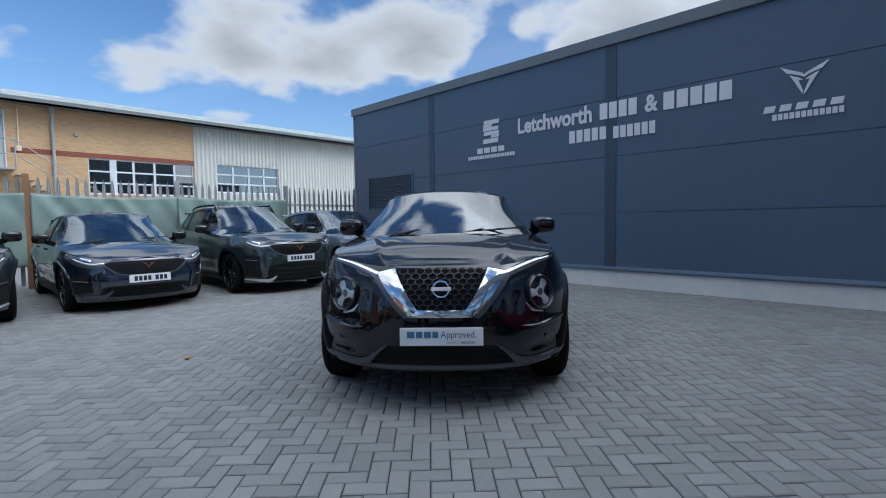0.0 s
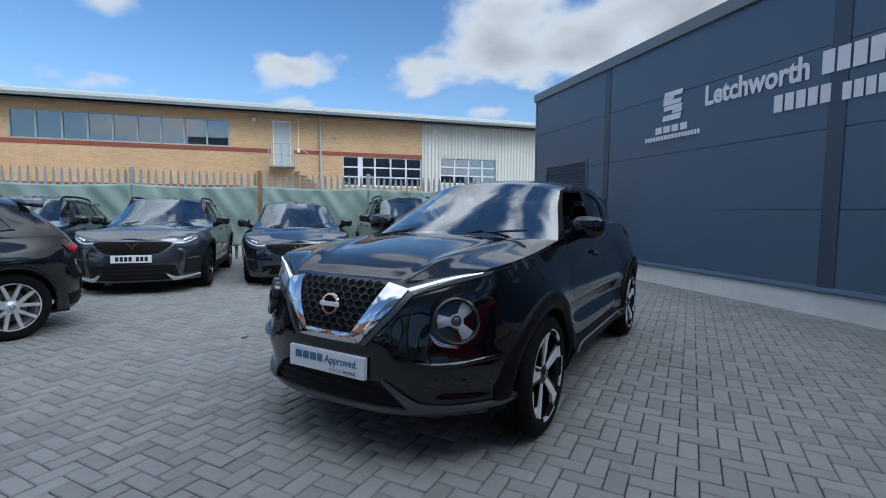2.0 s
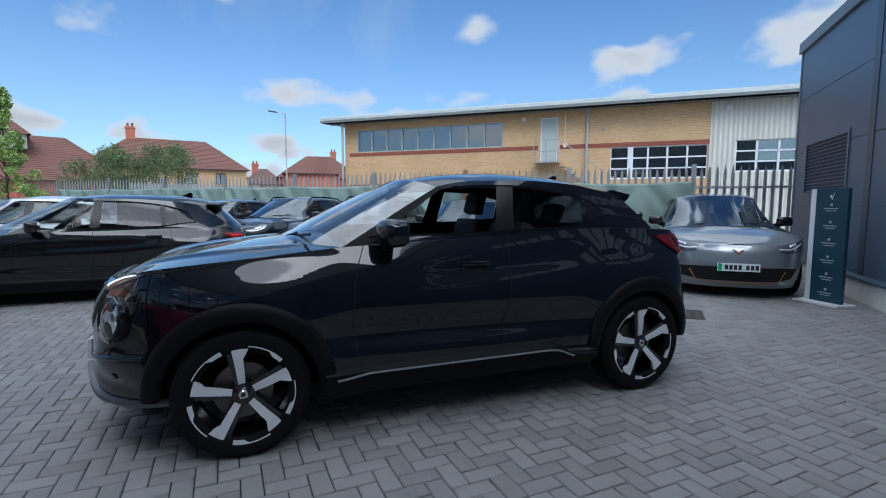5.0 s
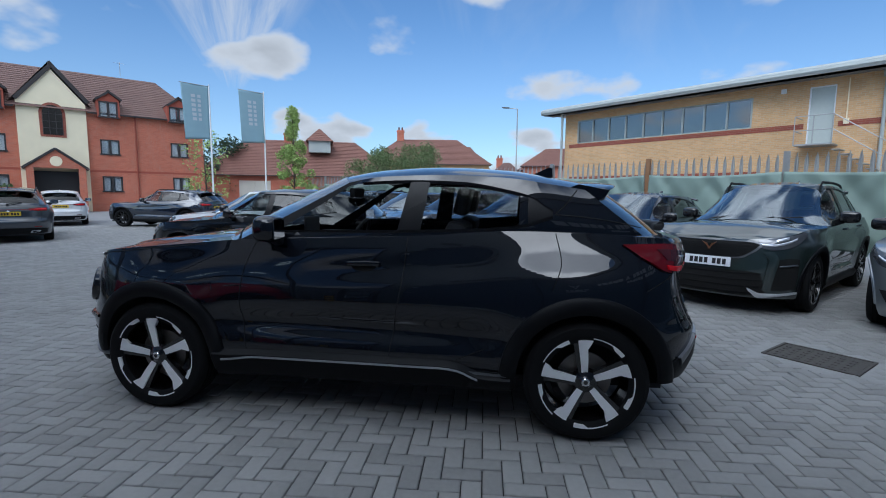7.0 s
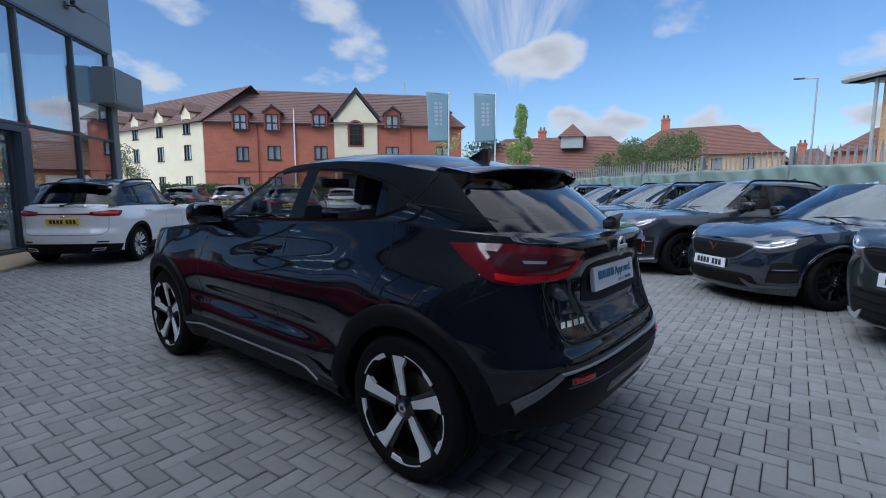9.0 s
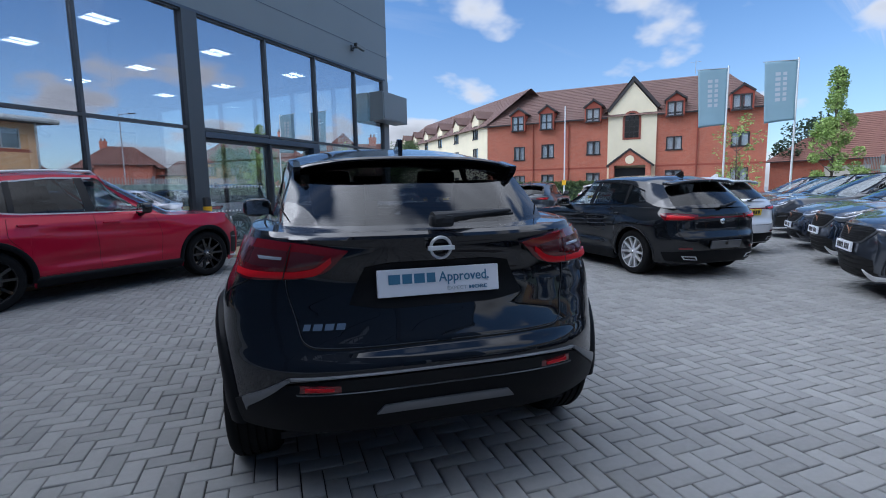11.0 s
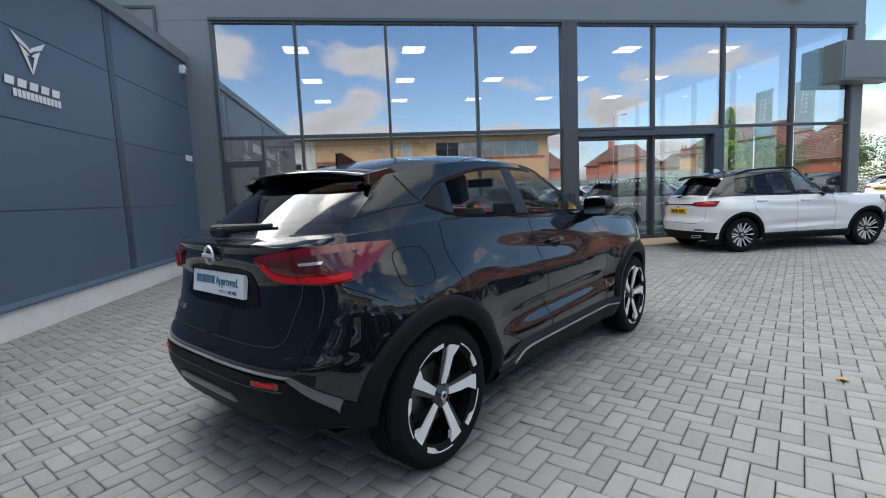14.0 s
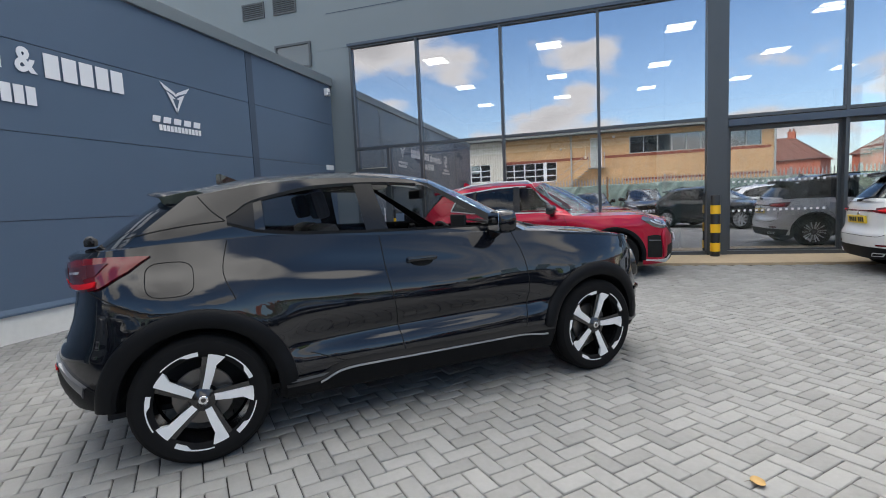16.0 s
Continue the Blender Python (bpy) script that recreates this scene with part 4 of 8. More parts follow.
# ---- buff brick industrial building, a = 28.7 ----
FA = 28.7
holes = [(9.42, 18.27, 4.35, 5.64), (-0.27, 3.99, 2.56, 4.14), (-4.74, -1.38, 2.80, 4.24), (6.58, 7.43, 3.45, 5.74)]
works = thing("brick_workshop", "long buff brick workshop with grey roof edge and red band", "building", kind="structure", m=YARD @ Matrix.Translation((0.25, -0.42, 0.03)))
part("wall", holed(-0.31, 18.8, 0.0, 6.1, holes, FA, 0.35, "x"), M["buffwall"], works, "buff brick wall")
part("wall", box(FA, 44, 18.8, 19.1, 0, 6.1), M["buffwall"], works, "buff brick end wall")
part("brick_band", join(box(FA - 0.012, FA, -0.31, 6.45, 4.12, 4.33), box(FA - 0.012, FA, 7.55, 18.8, 4.12, 4.33)), M["bandwall"], works, "dark red brick band")
part("brick_band", join(box(FA - 0.012, FA, 9.0, 18.8, 2.32, 2.47)), M["bandwall"], works, "dark red brick band")
# ribbed pale sheet part
def ribs(b0, b1, z0, z1, hole):
    h0, h1, g0, g1 = hole

    def run(s0, s1, zz0, zz1):
        n = int((s1 - s0) / 0.05)
        V2, F2 = [], []
        for i in range(n + 1):
            y = s0 + (s1 - s0) * i / n
            d = FA - (0.03 if i % 4 in (1, 2) else 0.0)
            V2 += [(d, y, zz0), (d, y, zz1)]
        for i in range(n):
            F2.append((2 * i, 2 * i + 2, 2 * i + 3, 2 * i + 1))
        return V2, F2
    return join(run(b0, h0, z0, z1), run(h1, b1, z0, z1), run(h0, h1, z0, g0), run(h0, h1, g1, z1))


part("sheet_cladding", ribs(-16, -0.31, 0.0, 6.1, (-4.74, -1.38, 2.80, 4.24)), M["greysheet"], works, "pale grey ribbed metal sheet")
part("wall", holed(-16, -0.32, 0, 6.1, [(-4.74, -1.38, 2.80, 4.24)], FA + 0.02, 0.3, "x"), M["greysheet"], works)
part("soffit", box(27.75, FA, -16.5, 20.0, 6.02, 6.07), M["soffit"], works)
part("fascia", prism([(27.7, 6.02), (27.62, 6.14), (27.66, 6.27), (27.95, 6.40), (28.2, 6.42), (28.2, 6.02)], 36.6, "y", -16.5), M["roofedge"], works, "grey-green metal roof edge", False)
part("roof", prism([(28.0, 6.38), (36.5, 7.3), (45, 6.38), (45, 6.1), (28.0, 6.1)], 36.4, "y", -16.4), M["roofedge"], works)
part("downpipe", join(rod((FA - 0.09, 5.13, 0), (FA - 0.09, 5.13, 5.9), 0.06), box(FA - 0.2, FA, 5.03, 5.23, 5.78, 6.02)), M["roofedge"], works)
part("downpipe", join(rod((FA - 0.05, 6.2, 4.3), (FA - 0.05, 6.2, 5.9), 0.02), box(FA - 0.1, FA, 6.12, 6.28, 4.2, 4.4)), M["cream"], works, "thin pale service pipe with a small box")
part("corner_post", rod((28.1, 18.9, 2.2), (28.1, 18.9, 6.05), 0.07), M["roofedge"], works)
for b in (8.3, -1.0):
    part("wall_lamp", box(FA - 0.12, FA, b - 0.09, b + 0.09, 5.62, 5.80, 0.02), M["white"], works)
part("alarm_bell", move(lathe([(0.0001, -0.1), (0.07, -0.1), (0.09, -0.05), (0.09, 0.0), (0.0001, 0.0)], 14, "x"), Matrix.Translation((FA, 4.35, 5.05))), M["roofedge"], works)
# ribbon window
rw = part("window", box(FA + 0.06, FA + 0.10, 9.42, 18.27, 4.35, 4.41), M["roofedge"], works)
part("window_frame", join(box(FA + 0.02, FA + 0.12, 9.42, 18.27, 5.58, 5.64), *[box(FA + 0.0, FA + 0.12, b, b + 0.07, 4.41, 5.58) for b in [9.42 + k * 0.978 for k in range(9)] + [18.2]]), M["roofedge"], rw)
for k in range(9):
    b = 9.49 + k * 0.978
    part("pane", box(FA + 0.07, FA + 0.08, b, b + 0.905, 4.41, 5.58), M["workpane"], rw)
part("blind", box(FA + 0.30, FA + 0.33, 10.6, 18.2, 4.4, 5.6), M["greysheet"], rw, "pale closed blinds")
# workshop doors with glazed panels
for b0, b1, z0, z1, split in ((-0.27, 3.99, 2.56, 4.14, (3.02,)), (-4.74, -1.38, 2.80, 4.28, ())):
    wd = part("window", box(FA + 0.10, FA + 0.16, b0, b1, z0, z0 + 0.08), M["white"], works, "white-framed glazed shutter")
    us = [b0 + (b1 - b0) * k / (5 if split else 4) for k in range((5 if split else 4) + 1)]
    part("window_frame", join(*[box(FA + 0.06, FA + 0.14, max(b0, x - 0.045), min(b1, x + 0.045), z0 + 0.08, z1) for x in us], *[box(FA + 0.06, FA + 0.14, b0, b1, z, z + 0.07) for z in (z1 - 0.07, z0 + (z1 - z0) * 0.62, z0 + (z1 - z0) * 0.30)]), M["white"], wd)
    if split:
        part("door_post", box(FA + 0.02, FA + 0.14, 2.95, 3.2, z0, z1), M["white"], wd)
    for k in range(len(us) - 1):
        part("pane", box(FA + 0.11, FA + 0.12, us[k] + 0.045, us[k + 1] - 0.045, z0 + 0.08, z1 - 0.07), M["workpane"], wd)
fd = part("door", box(FA + 0.08, FA + 0.14, 6.62, 7.39, 3.48, 5.70, 0.01), M["greendoor"], works, "pale grey-green fire door")
part("door_frame", join(box(FA + 0.0, FA + 0.12, 6.58, 6.62, 3.45, 5.74), box(FA, FA + 0.12, 7.39, 7.43, 3.45, 5.74), box(FA, FA + 0.12, 6.62, 7.39, 5.70, 5.74)), M["white"], fd)
st = part("fire_escape", join(box(FA - 1.0, FA, 6.4, 7.6, 3.38, 3.44), *[box(FA - 1.0 + 0.02, FA - 0.05, 6.4 - 0.26 * (k + 1), 6.4 - 0.26 * k, 3.36 - 0.19 * (k + 1), 3.39 - 0.19 * (k + 1)) for k in range(12)]), M["galv"], works, "galvanised steel fire stair")
part("handrail", join(*[rod((FA - 1.0, b, 3.4), (FA - 1.0, b, 4.5), 0.02) for b in (6.4, 7.0, 7.6)], *[rod((FA - 1.0, 6.4, z), (FA - 1.0, 7.6, z), 0.018) for z in (3.95, 4.5)], rod((FA, 7.6, 4.5), (FA - 1.0, 7.6, 4.5), 0.018), rod((FA, 7.6, 3.95), (FA - 1.0, 7.6, 3.95), 0.018), *[rod((FA - 1.0, 6.4, z), (FA - 1.0, 3.3, z - 2.27), 0.018) for z in (3.95, 4.5)]), M["galv"], st)
fixed("wall_workshop_inside", box(30.5, 30.7, -16, 18.8, 0, 6.0), M["shop_wall"], "plain inner wall of the workshop", "wall")

# ---- brick flats across the road, b = 44.5 ----
HB = 44.5
flats = thing("brick_flats", "three-storey red brick flats with a cream gable and brown roof", "building", kind="structure", m=YARD @ Matrix.Translation((0.48, 0, -0.42)))
WT = [(-4.6, -3.5, 6.88, 8.12), (-2.0, -0.92, 6.85, 8.17), (1.93, 3.04, 7.22, 8.27), (8.18, 9.31, 7.23, 8.30), (12.62, 13.9, 7.31, 8.42)]
WM = [(-4.56, -3.53, 4.28, 5.46), (-2.01, -0.86, 4.40, 5.55), (1.94, 3.08, 4.5, 5.6), (8.17, 9.34, 4.61, 5.63), (12.7, 13.93, 4.66, 5.7)]
WB = [(-4.54, -3.52, 1.9, 2.85), (-2.0, -0.88, 1.9, 2.88), (1.94, 3.08, 1.9, 2.92), (8.16, 9.4, 1.9, 2.97), (12.75, 13.95, 1.9, 3.0)]
gable = [(3.69, 0), (7.44, 0), (7.44, 7.9), (5.56, 10.2), (3.69, 7.9)]
part("wall", holed(-7.2, 3.69, 0, 7.5, [w for w in WT + WM + WB if w[1] < 3.6], HB, 0.3, "y"), M["redwall"], flats, "red brick wall")
part("wall", holed(7.44, 15.05, 0, 7.5, [w for w in WT + WM + WB if w[0] > 7.5], HB, 0.3, "y"), M["redwall"], flats, "red brick wall")
part("wall", box(14.75, 15.05, HB + 0.3, HB + 9, 0, 7.5), M["redwall"], flats)
part("gable", prism(gable, 0.45, "y", HB - 0.15), M["cream"], flats, "cream rendered gable")
part("bargeboard", join(*[move(box(-0.15, 3.1, -0.28, 0.1, -0.02, 0.22), pose(5.56, HB, 10.38, 0, 50.5, 0) if s > 0 else pose(5.56, HB, 10.38, 0, 180 - 50.5, 0)) for s in (1, -1)]), M["darkwood"], flats, "dark timber bargeboards")
arch = [(5.02 + 1.1 * 0, 5.7)] + [(5.56 + 0.55 * math.cos(a), 7.15 + 0.55 * math.sin(a)) for a in np.linspace(math.pi, 0, 13)] + [(6.11, 5.7)]
arch_out = [(4.86, 5.55)] + [(5.56 + 0.72 * math.cos(a), 7.15 + 0.72 * math.sin(a)) for a in np.linspace(math.pi, 0, 13)] + [(6.26, 5.55)]
aw = part("window", prism(arch_out, 0.04, "y", HB - 0.19), M["bandwall"], flats, "arched window with brick surround")
part("pane", prism([(5.02, 5.7)] + arch[1:-1] + [(6.11, 5.7)], 0.02, "y", HB - 0.215), M["privacy"], aw)
part("glazing_bars", join(*[box(x - 0.02, x + 0.02, HB - 0.23, HB - 0.215, 5.7, 7.55) for x in (5.38, 5.74)], *[box(5.02, 6.1, HB - 0.23, HB - 0.215, z - 0.02, z + 0.02) for z in (6.15, 6.6, 7.1)], box(5.01, 5.05, HB - 0.23, HB - 0.215, 5.7, 7.15), box(6.07, 6.11, HB - 0.23, HB - 0.215, 5.7, 7.15)), M["darkwood"], aw)
po = part("porch", join(box(3.95, 4.35, HB - 1.2, HB - 0.15, 0, 3.4), box(6.75, 7.15, HB - 1.2, HB - 0.15, 0, 3.4), prism([(3.95, 3.4), (7.15, 3.4), (5.55, 4.6)], 0.2, "y", HB - 1.2)), M["redwall"], flats, "brick porch with a pitched roof")
part("roof", join(move(box(-0.05, 2.2, -0.2, 1.1, 0.0, 0.14), pose(5.55, HB - 1.1, 4.62, 0, 37, 0)), move(box(-0.05, 2.2, -1.1, 0.2, 0.0, 0.14), pose(5.55, HB - 1.1, 4.62, 0, 37, 180))), M["darkwood"], po)
part("medallion", move(lathe([(0.0001, 0), (0.34, 0), (0.34, 0.05), (0.0001, 0.05)], 24), pose(5.55, HB - 1.2, 3.85, 90, 0, 0)), M["cream"], po)
part("dark_opening", box(4.35, 6.75, HB - 0.35, HB - 0.3, 0, 3.2), M["dark"], po)
for row, ws in enumerate((WT, WM, WB)):
    HF = HB - 0.5 if row == 0 else HB
    for a0, a1, z0, z1 in ws:
        wi = part("window", join(box(a0 - 0.06, a1 + 0.06, HF - 0.08, HF + 0.1, z0 - 0.1, z0), box(a0, a0 + 0.09, HF - 0.02, HF + 0.1, z0, z1), box(a1 - 0.09, a1, HF - 0.02, HF + 0.1, z0, z1), box(a0, a1, HF - 0.02, HF + 0.1, z1 - 0.09, z1), box((a0 + a1) / 2 - 0.06, (a0 + a1) / 2 + 0.06, HF - 0.02, HF + 0.1, z0, z1 - 0.09)), M["darkwood"], flats, "dark-framed two-light window")
        part("pane", box(a0 + 0.09, a1 - 0.09, HF + 0.04, HF + 0.05, z0, z1 - 0.09), M["pane"], wi)
        part("curtain", join(box(a0 + 0.1, a0 + 0.48, HF + 0.14, HF + 0.17, z0, z1), box(a1 - 0.48, a1 - 0.1, HF + 0.14, HF + 0.17, z0, z1)), M["upvc"], wi, "pale curtains")
        if row == 0:
            c = (a0 + a1) / 2
            dm = part("dormer", prism([(a0 - 0.12, z1), (a1 + 0.12, z1), (a1 + 0.12, z1 + 0.12), (c, z1 + 0.62), (a0 - 0.12, z1 + 0.12)], 0.25, "y", HF - 0.02), M["redband"], flats, "small brick dormer gablet")
            part("wall", join(box(a0 - 0.12, a0, HF, HB + 1.2, z0 - 0.1, z1 + 0.1), box(a1, a1 + 0.12, HF, HB + 1.2, z0 - 0.1, z1 + 0.1), box(a0, a1, HF + 0.22, HF + 0.26, z0, z1)), M["redband"], dm)
            part("roof", join(*[move(box(-0.06, 0.98, -0.15, 1.9, -0.02, 0.12), pose(c, HF, z1 + 0.68, 0, s, 0)) for s in (36, 180 - 36)]), M["darkwood"], dm)
part("gutter", join(box(-7.4, 3.6, HB - 0.40, HB - 0.28, 7.36, 7.46), box(7.5, 15.3, HB - 0.40, HB - 0.28, 7.36, 7.46)), M["darkwood"], flats)
part("brick_band", join(box(-7.2, 3.69, HB - 0.015, HB, 3.25, 3.4), box(7.44, 15.05, HB - 0.015, HB, 3.25, 3.4)), M["redband"], flats, "dark red string course")
part("drainpipe", join(*[rod((a, HB - 0.08, 0), (a, HB - 0.08, 7.4), 0.05) for a in (-2.75, 0.4, 10.4)]), M["redband"], flats)


def tiled(p00, p10, p11, p01, course=0.34, lift=0.028):
    """A roof slope laid in overlapping courses: p00-p10 the eaves, p01-p11 the ridge."""
    p00, p10, p11, p01 = map(Vector, (p00, p10, p11, p01))
    n = max(2, int((p01 - p00).length / course))
    nor = (p10 - p00).cross(p01 - p00).normalized()
    nor = nor if nor.z > 0 else -nor
    V, F = [], []
    for i in range(n):
        t0, t1 = i / n, (i + 1) / n
        for t, h in ((t0, lift), (t1, 0.0)):
            V += [p00.lerp(p01, t) + nor * h, p10.lerp(p11, t) + nor * h]
        k = 4 * i
        F.append((k, k + 1, k + 3, k + 2))
        if i:
            F.append((k - 2, k - 1, k + 1, k))
    return [tuple(p) for p in V], F


part("roof", join(tiled((-7.6, HB - 0.4, 7.45), (15.4, HB - 0.4, 7.45), (12.6, HB + 4.6, 11.05), (-4.4, HB + 4.6, 11.05)), tiled((15.4, HB - 0.4, 7.45), (15.4, HB + 9.6, 7.45), (12.6, HB + 4.6, 11.05), (12.6, HB + 4.6, 11.05)), tiled((-7.6, HB + 9.6, 7.45), (15.4, HB + 9.6, 7.45), (12.6, HB + 4.6, 11.05), (-4.4, HB + 4.6, 11.05)), tiled((-7.6, HB + 9.6, 7.45), (-7.6, HB - 0.4, 7.45), (-4.4, HB + 4.6, 11.05), (-4.4, HB + 4.6, 11.05))), M["rooftile"], flats, "brown tiled hipped roof")
part("roof", join(*[tiled((5.56 + s * 2.2, HB - 0.25, 7.75), (5.56 + s * 2.2, HB + 4.0, 7.75), (5.56, HB + 4.0, 10.55), (5.56, HB - 0.25, 10.55)) for s in (1, -1)]), M["rooftile"], flats, "brown tiled gable roof")
part("aerial", join(rod((10.2, HB + 4.6, 11.2), (10.2, HB + 4.6, 12.3), 0.02), rod((9.8, HB + 4.6, 12.2), (10.6, HB + 4.6, 12.2), 0.012)), M["galv"], flats)
# angled cream wing
WING = YARD @ Matrix.Translation((0.48 - 7.2 - 20.25, HB + 17.8, -0.42)) @ pose(0, 0, 0, 0, 0, -41.3)
wing = thing("cream_flats", "cream rendered wing of flats with dormers, receding", "building", kind="structure", m=WING)
wh_ = [(x, x + 1.1, z, z + 1.25) for x in (2.2, 6.4, 10.6, 15, 19.5, 24) for z in (1.7, 4.4, 6.6)]
part("wall", holed(0, 27, 0, 7.5, wh_, 0, 0.3, "y"), M["cream"], wing, "cream rendered wall")
part("wall", box(0, 27, -0.012, -0.0, 0.0, 1.4), M["redwall"], wing, "red brick base course")
part("roof", join(tiled((-0.3, -0.4, 7.45), (27.4, -0.4, 7.45), (27.4, 4.6, 11.2), (-0.3, 4.6, 11.2)), tiled((-0.3, 9.6, 7.45), (27.4, 9.6, 7.45), (27.4, 4.6, 11.2), (-0.3, 4.6, 11.2))), M["rooftile"], wing)
for x0, x1, z0, z1 in wh_:
    wi = part("window", join(box(x0, x0 + 0.09, -0.02, 0.1, z0, z1), box(x1 - 0.09, x1, -0.02, 0.1, z0, z1), box(x0, x1, -0.02, 0.1, z1 - 0.09, z1), box(x0 - 0.05, x1 + 0.05, -0.08, 0.1, z0 - 0.09, z0), box((x0 + x1) / 2 - 0.05, (x0 + x1) / 2 + 0.05, -0.02, 0.1, z0, z1 - 0.09)), M["darkwood"], wing)
    part("pane", box(x0 + 0.09, x1 - 0.09, 0.04, 0.05, z0, z1 - 0.09), M["pane"], wi)
    if z0 > 6:
        c = (x0 + x1) / 2
        dm = part("dormer", prism([(x0 - 0.15, 7.5), (x1 + 0.15, 7.5), (x1 + 0.15, 8.3), (c, 9.1), (x0 - 0.15, 8.3)], 1.6, "y", -0.02), M["cream"], wing)
        part("roof", join(*[move(box(-0.06, 1.1, -0.2, 2.0, -0.02, 0.12), pose(c, 0, 9.16, 0, s, 0)) for s in (45, 180 - 45)]), M["rooftile"], dm)
fixed("wall_flats_inside", box(-7, 14.7, HB + 0.9, HB + 1.0, 0, 7.2), M["shop_wall"], "plain inner wall of the flats", "wall")

# ---- cars ----
# A car's own axes: the nose towards -y, its left side towards +x, the middle of the wheelbase at the origin.
def ease(a, b, v):
    t = min(1.0, max(0.0, (v - a) / (b - a)))
    return t * t * (3 - 2 * t)


class Body:
    """The outer skin of a car as smooth functions, on which its parts are laid."""

    def __init__(self, s):
        self.s = s
        self.W, self.Lf, self.Lr, self.nf, self.nr = s["W"], s["Lf"], s["Lr"], s["nf"], s["nr"]
        self.dx, self.df, self.dr = pchip(*zip(*s["side"])), pchip(*zip(*s["front"])), pchip(*zip(*s["rear"]))
        self.zs = pchip(*zip(*s["shoulder"]))
        self.wb, self.Rw, self.Ra = s["wb"] / 2, s["wheel"], s["arch"]
        self.zsill, self.ys = s["sill"], s.get("ys", 1.15)

    def plan(self, phi):
        """Half width (0 to 1) and length along the plan: rounded nose, straight flank, rounded tail."""
        a, ys = math.pi / 3, self.ys
        if phi < a or phi > 2 * a:
            front = phi < a
            L, n = (self.Lf, self.nf) if front else (self.Lr, self.nr)
            q = 1.5 * (phi if front else math.pi - phi)
            y = ys + (L - ys) * max(0.0, math.cos(q)) ** (2 / n)
            return max(0.0, math.sin(q)) ** (2 / n), -y if front else y
        return 1.0, ys * (2 * (phi - a) / a - 1)

    def phi_y(self, y):
        a, ys = math.pi / 3, self.ys
        if abs(y) <= ys:
            return a + a * (y / ys + 1) / 2
        L, n = (self.Lf, self.nf) if y <= 0 else (self.Lr, self.nr)
        q = math.acos(min(1, (abs(y) - ys) / (L - ys)) ** (n / 2)) / 1.5
        return q if y < 0 else math.pi - q

    def phi_x(self, x, rear=False):
        n = self.nr if rear else self.nf
        a = math.asin(min(1, abs(x) / self.W) ** (n / 2)) / 1.5
        return math.pi - a if rear else a

    def base(self, phi, z):
        k, y0 = self.plan(phi)
        W = self.W - self.dx(z)
        if y0 < 0:
            t = min(1, max(0, (-y0 - self.s["f0"]) / (self.Lf - self.s["f0"])))
            y = y0 + self.df(z) * t * t * (3 - 2 * t)
        else:
            t = min(1, max(0, (y0 - self.s["r0"]) / (self.Lr - self.s["r0"])))
            y = y0 - self.dr(z) * t * t * (3 - 2 * t)
        x = k * W
        flank = ease(0.72, 0.94, k)
        if flank > 0:
            for yw in (-self.wb, self.wb):
                d = math.hypot(y0 - yw, (z - self.Rw) * 1.1)
                x += flank * self.s.get("haunch", 0.02) * math.exp(-((d - 0.45) / 0.14) ** 2)
            for a_, yc_, sy, zc_, sz, tilt in self.s.get("press", ()):
                x += flank * a_ * math.exp(-((y0 - yc_) / sy) ** 4 - ((z - zc_ - tilt * (y0 - yc_)) / sz) ** 2)
        for a_, xc_, sx, zc_, sz in self.s.get("nose_press", ()) if y0 < 0 else self.s.get("tail_press", ()):
            if k < 0.99:
                e = a_ * math.exp(-((k * self.W - xc_) / sx) ** 4 - ((z - zc_) / sz) ** 2) * (1 - ease(0.9, 0.99, k))
                y += e if y0 > 0 else -e
        return x, y, z

    def at(self, phi, z, off=0.0):
        """The skin at an angle round the plan (0 the nose, 180 degrees the tail) and a height; off metres proud of it."""
        p = self.base(phi, z)
        if not off:
            return p
        n = (Vector(self.base(min(math.pi, phi + 0.004), z)) - Vector(self.base(max(0, phi - 0.004), z))).cross(Vector(self.base(phi, z + 0.003)) - Vector(self.base(phi, z - 0.003)))
        if phi < 1e-6 or phi > math.pi - 1e-6:
            n.x = 0
        return tuple(Vector(p) + n.normalized() * off)

    def low(self, y):
        """Lower edge of the skin: sill, wheel arches, bumpers."""
        for yw in (-self.wb, self.wb):
            d = abs(y - yw)
            if d < self.Ra:
                return max(self.zsill, self.Rw + math.sqrt(self.Ra ** 2 - d * d) * 1.0)
        s = self.s
        if y < -self.wb:
            return s["chin"]
        if y > self.wb:
            return s["tail"]
        return self.zsill


def both(vf):
    """A shape and its mirror image across the car's middle."""
    V, F = vf
    return join(vf, ([(-p[0], p[1], p[2]) for p in V], [tuple(reversed(q)) for q in F]))


def mirror(vf):
    return [(-p[0], p[1], p[2]) for p in vf[0]], [tuple(reversed(q)) for q in vf[1]]


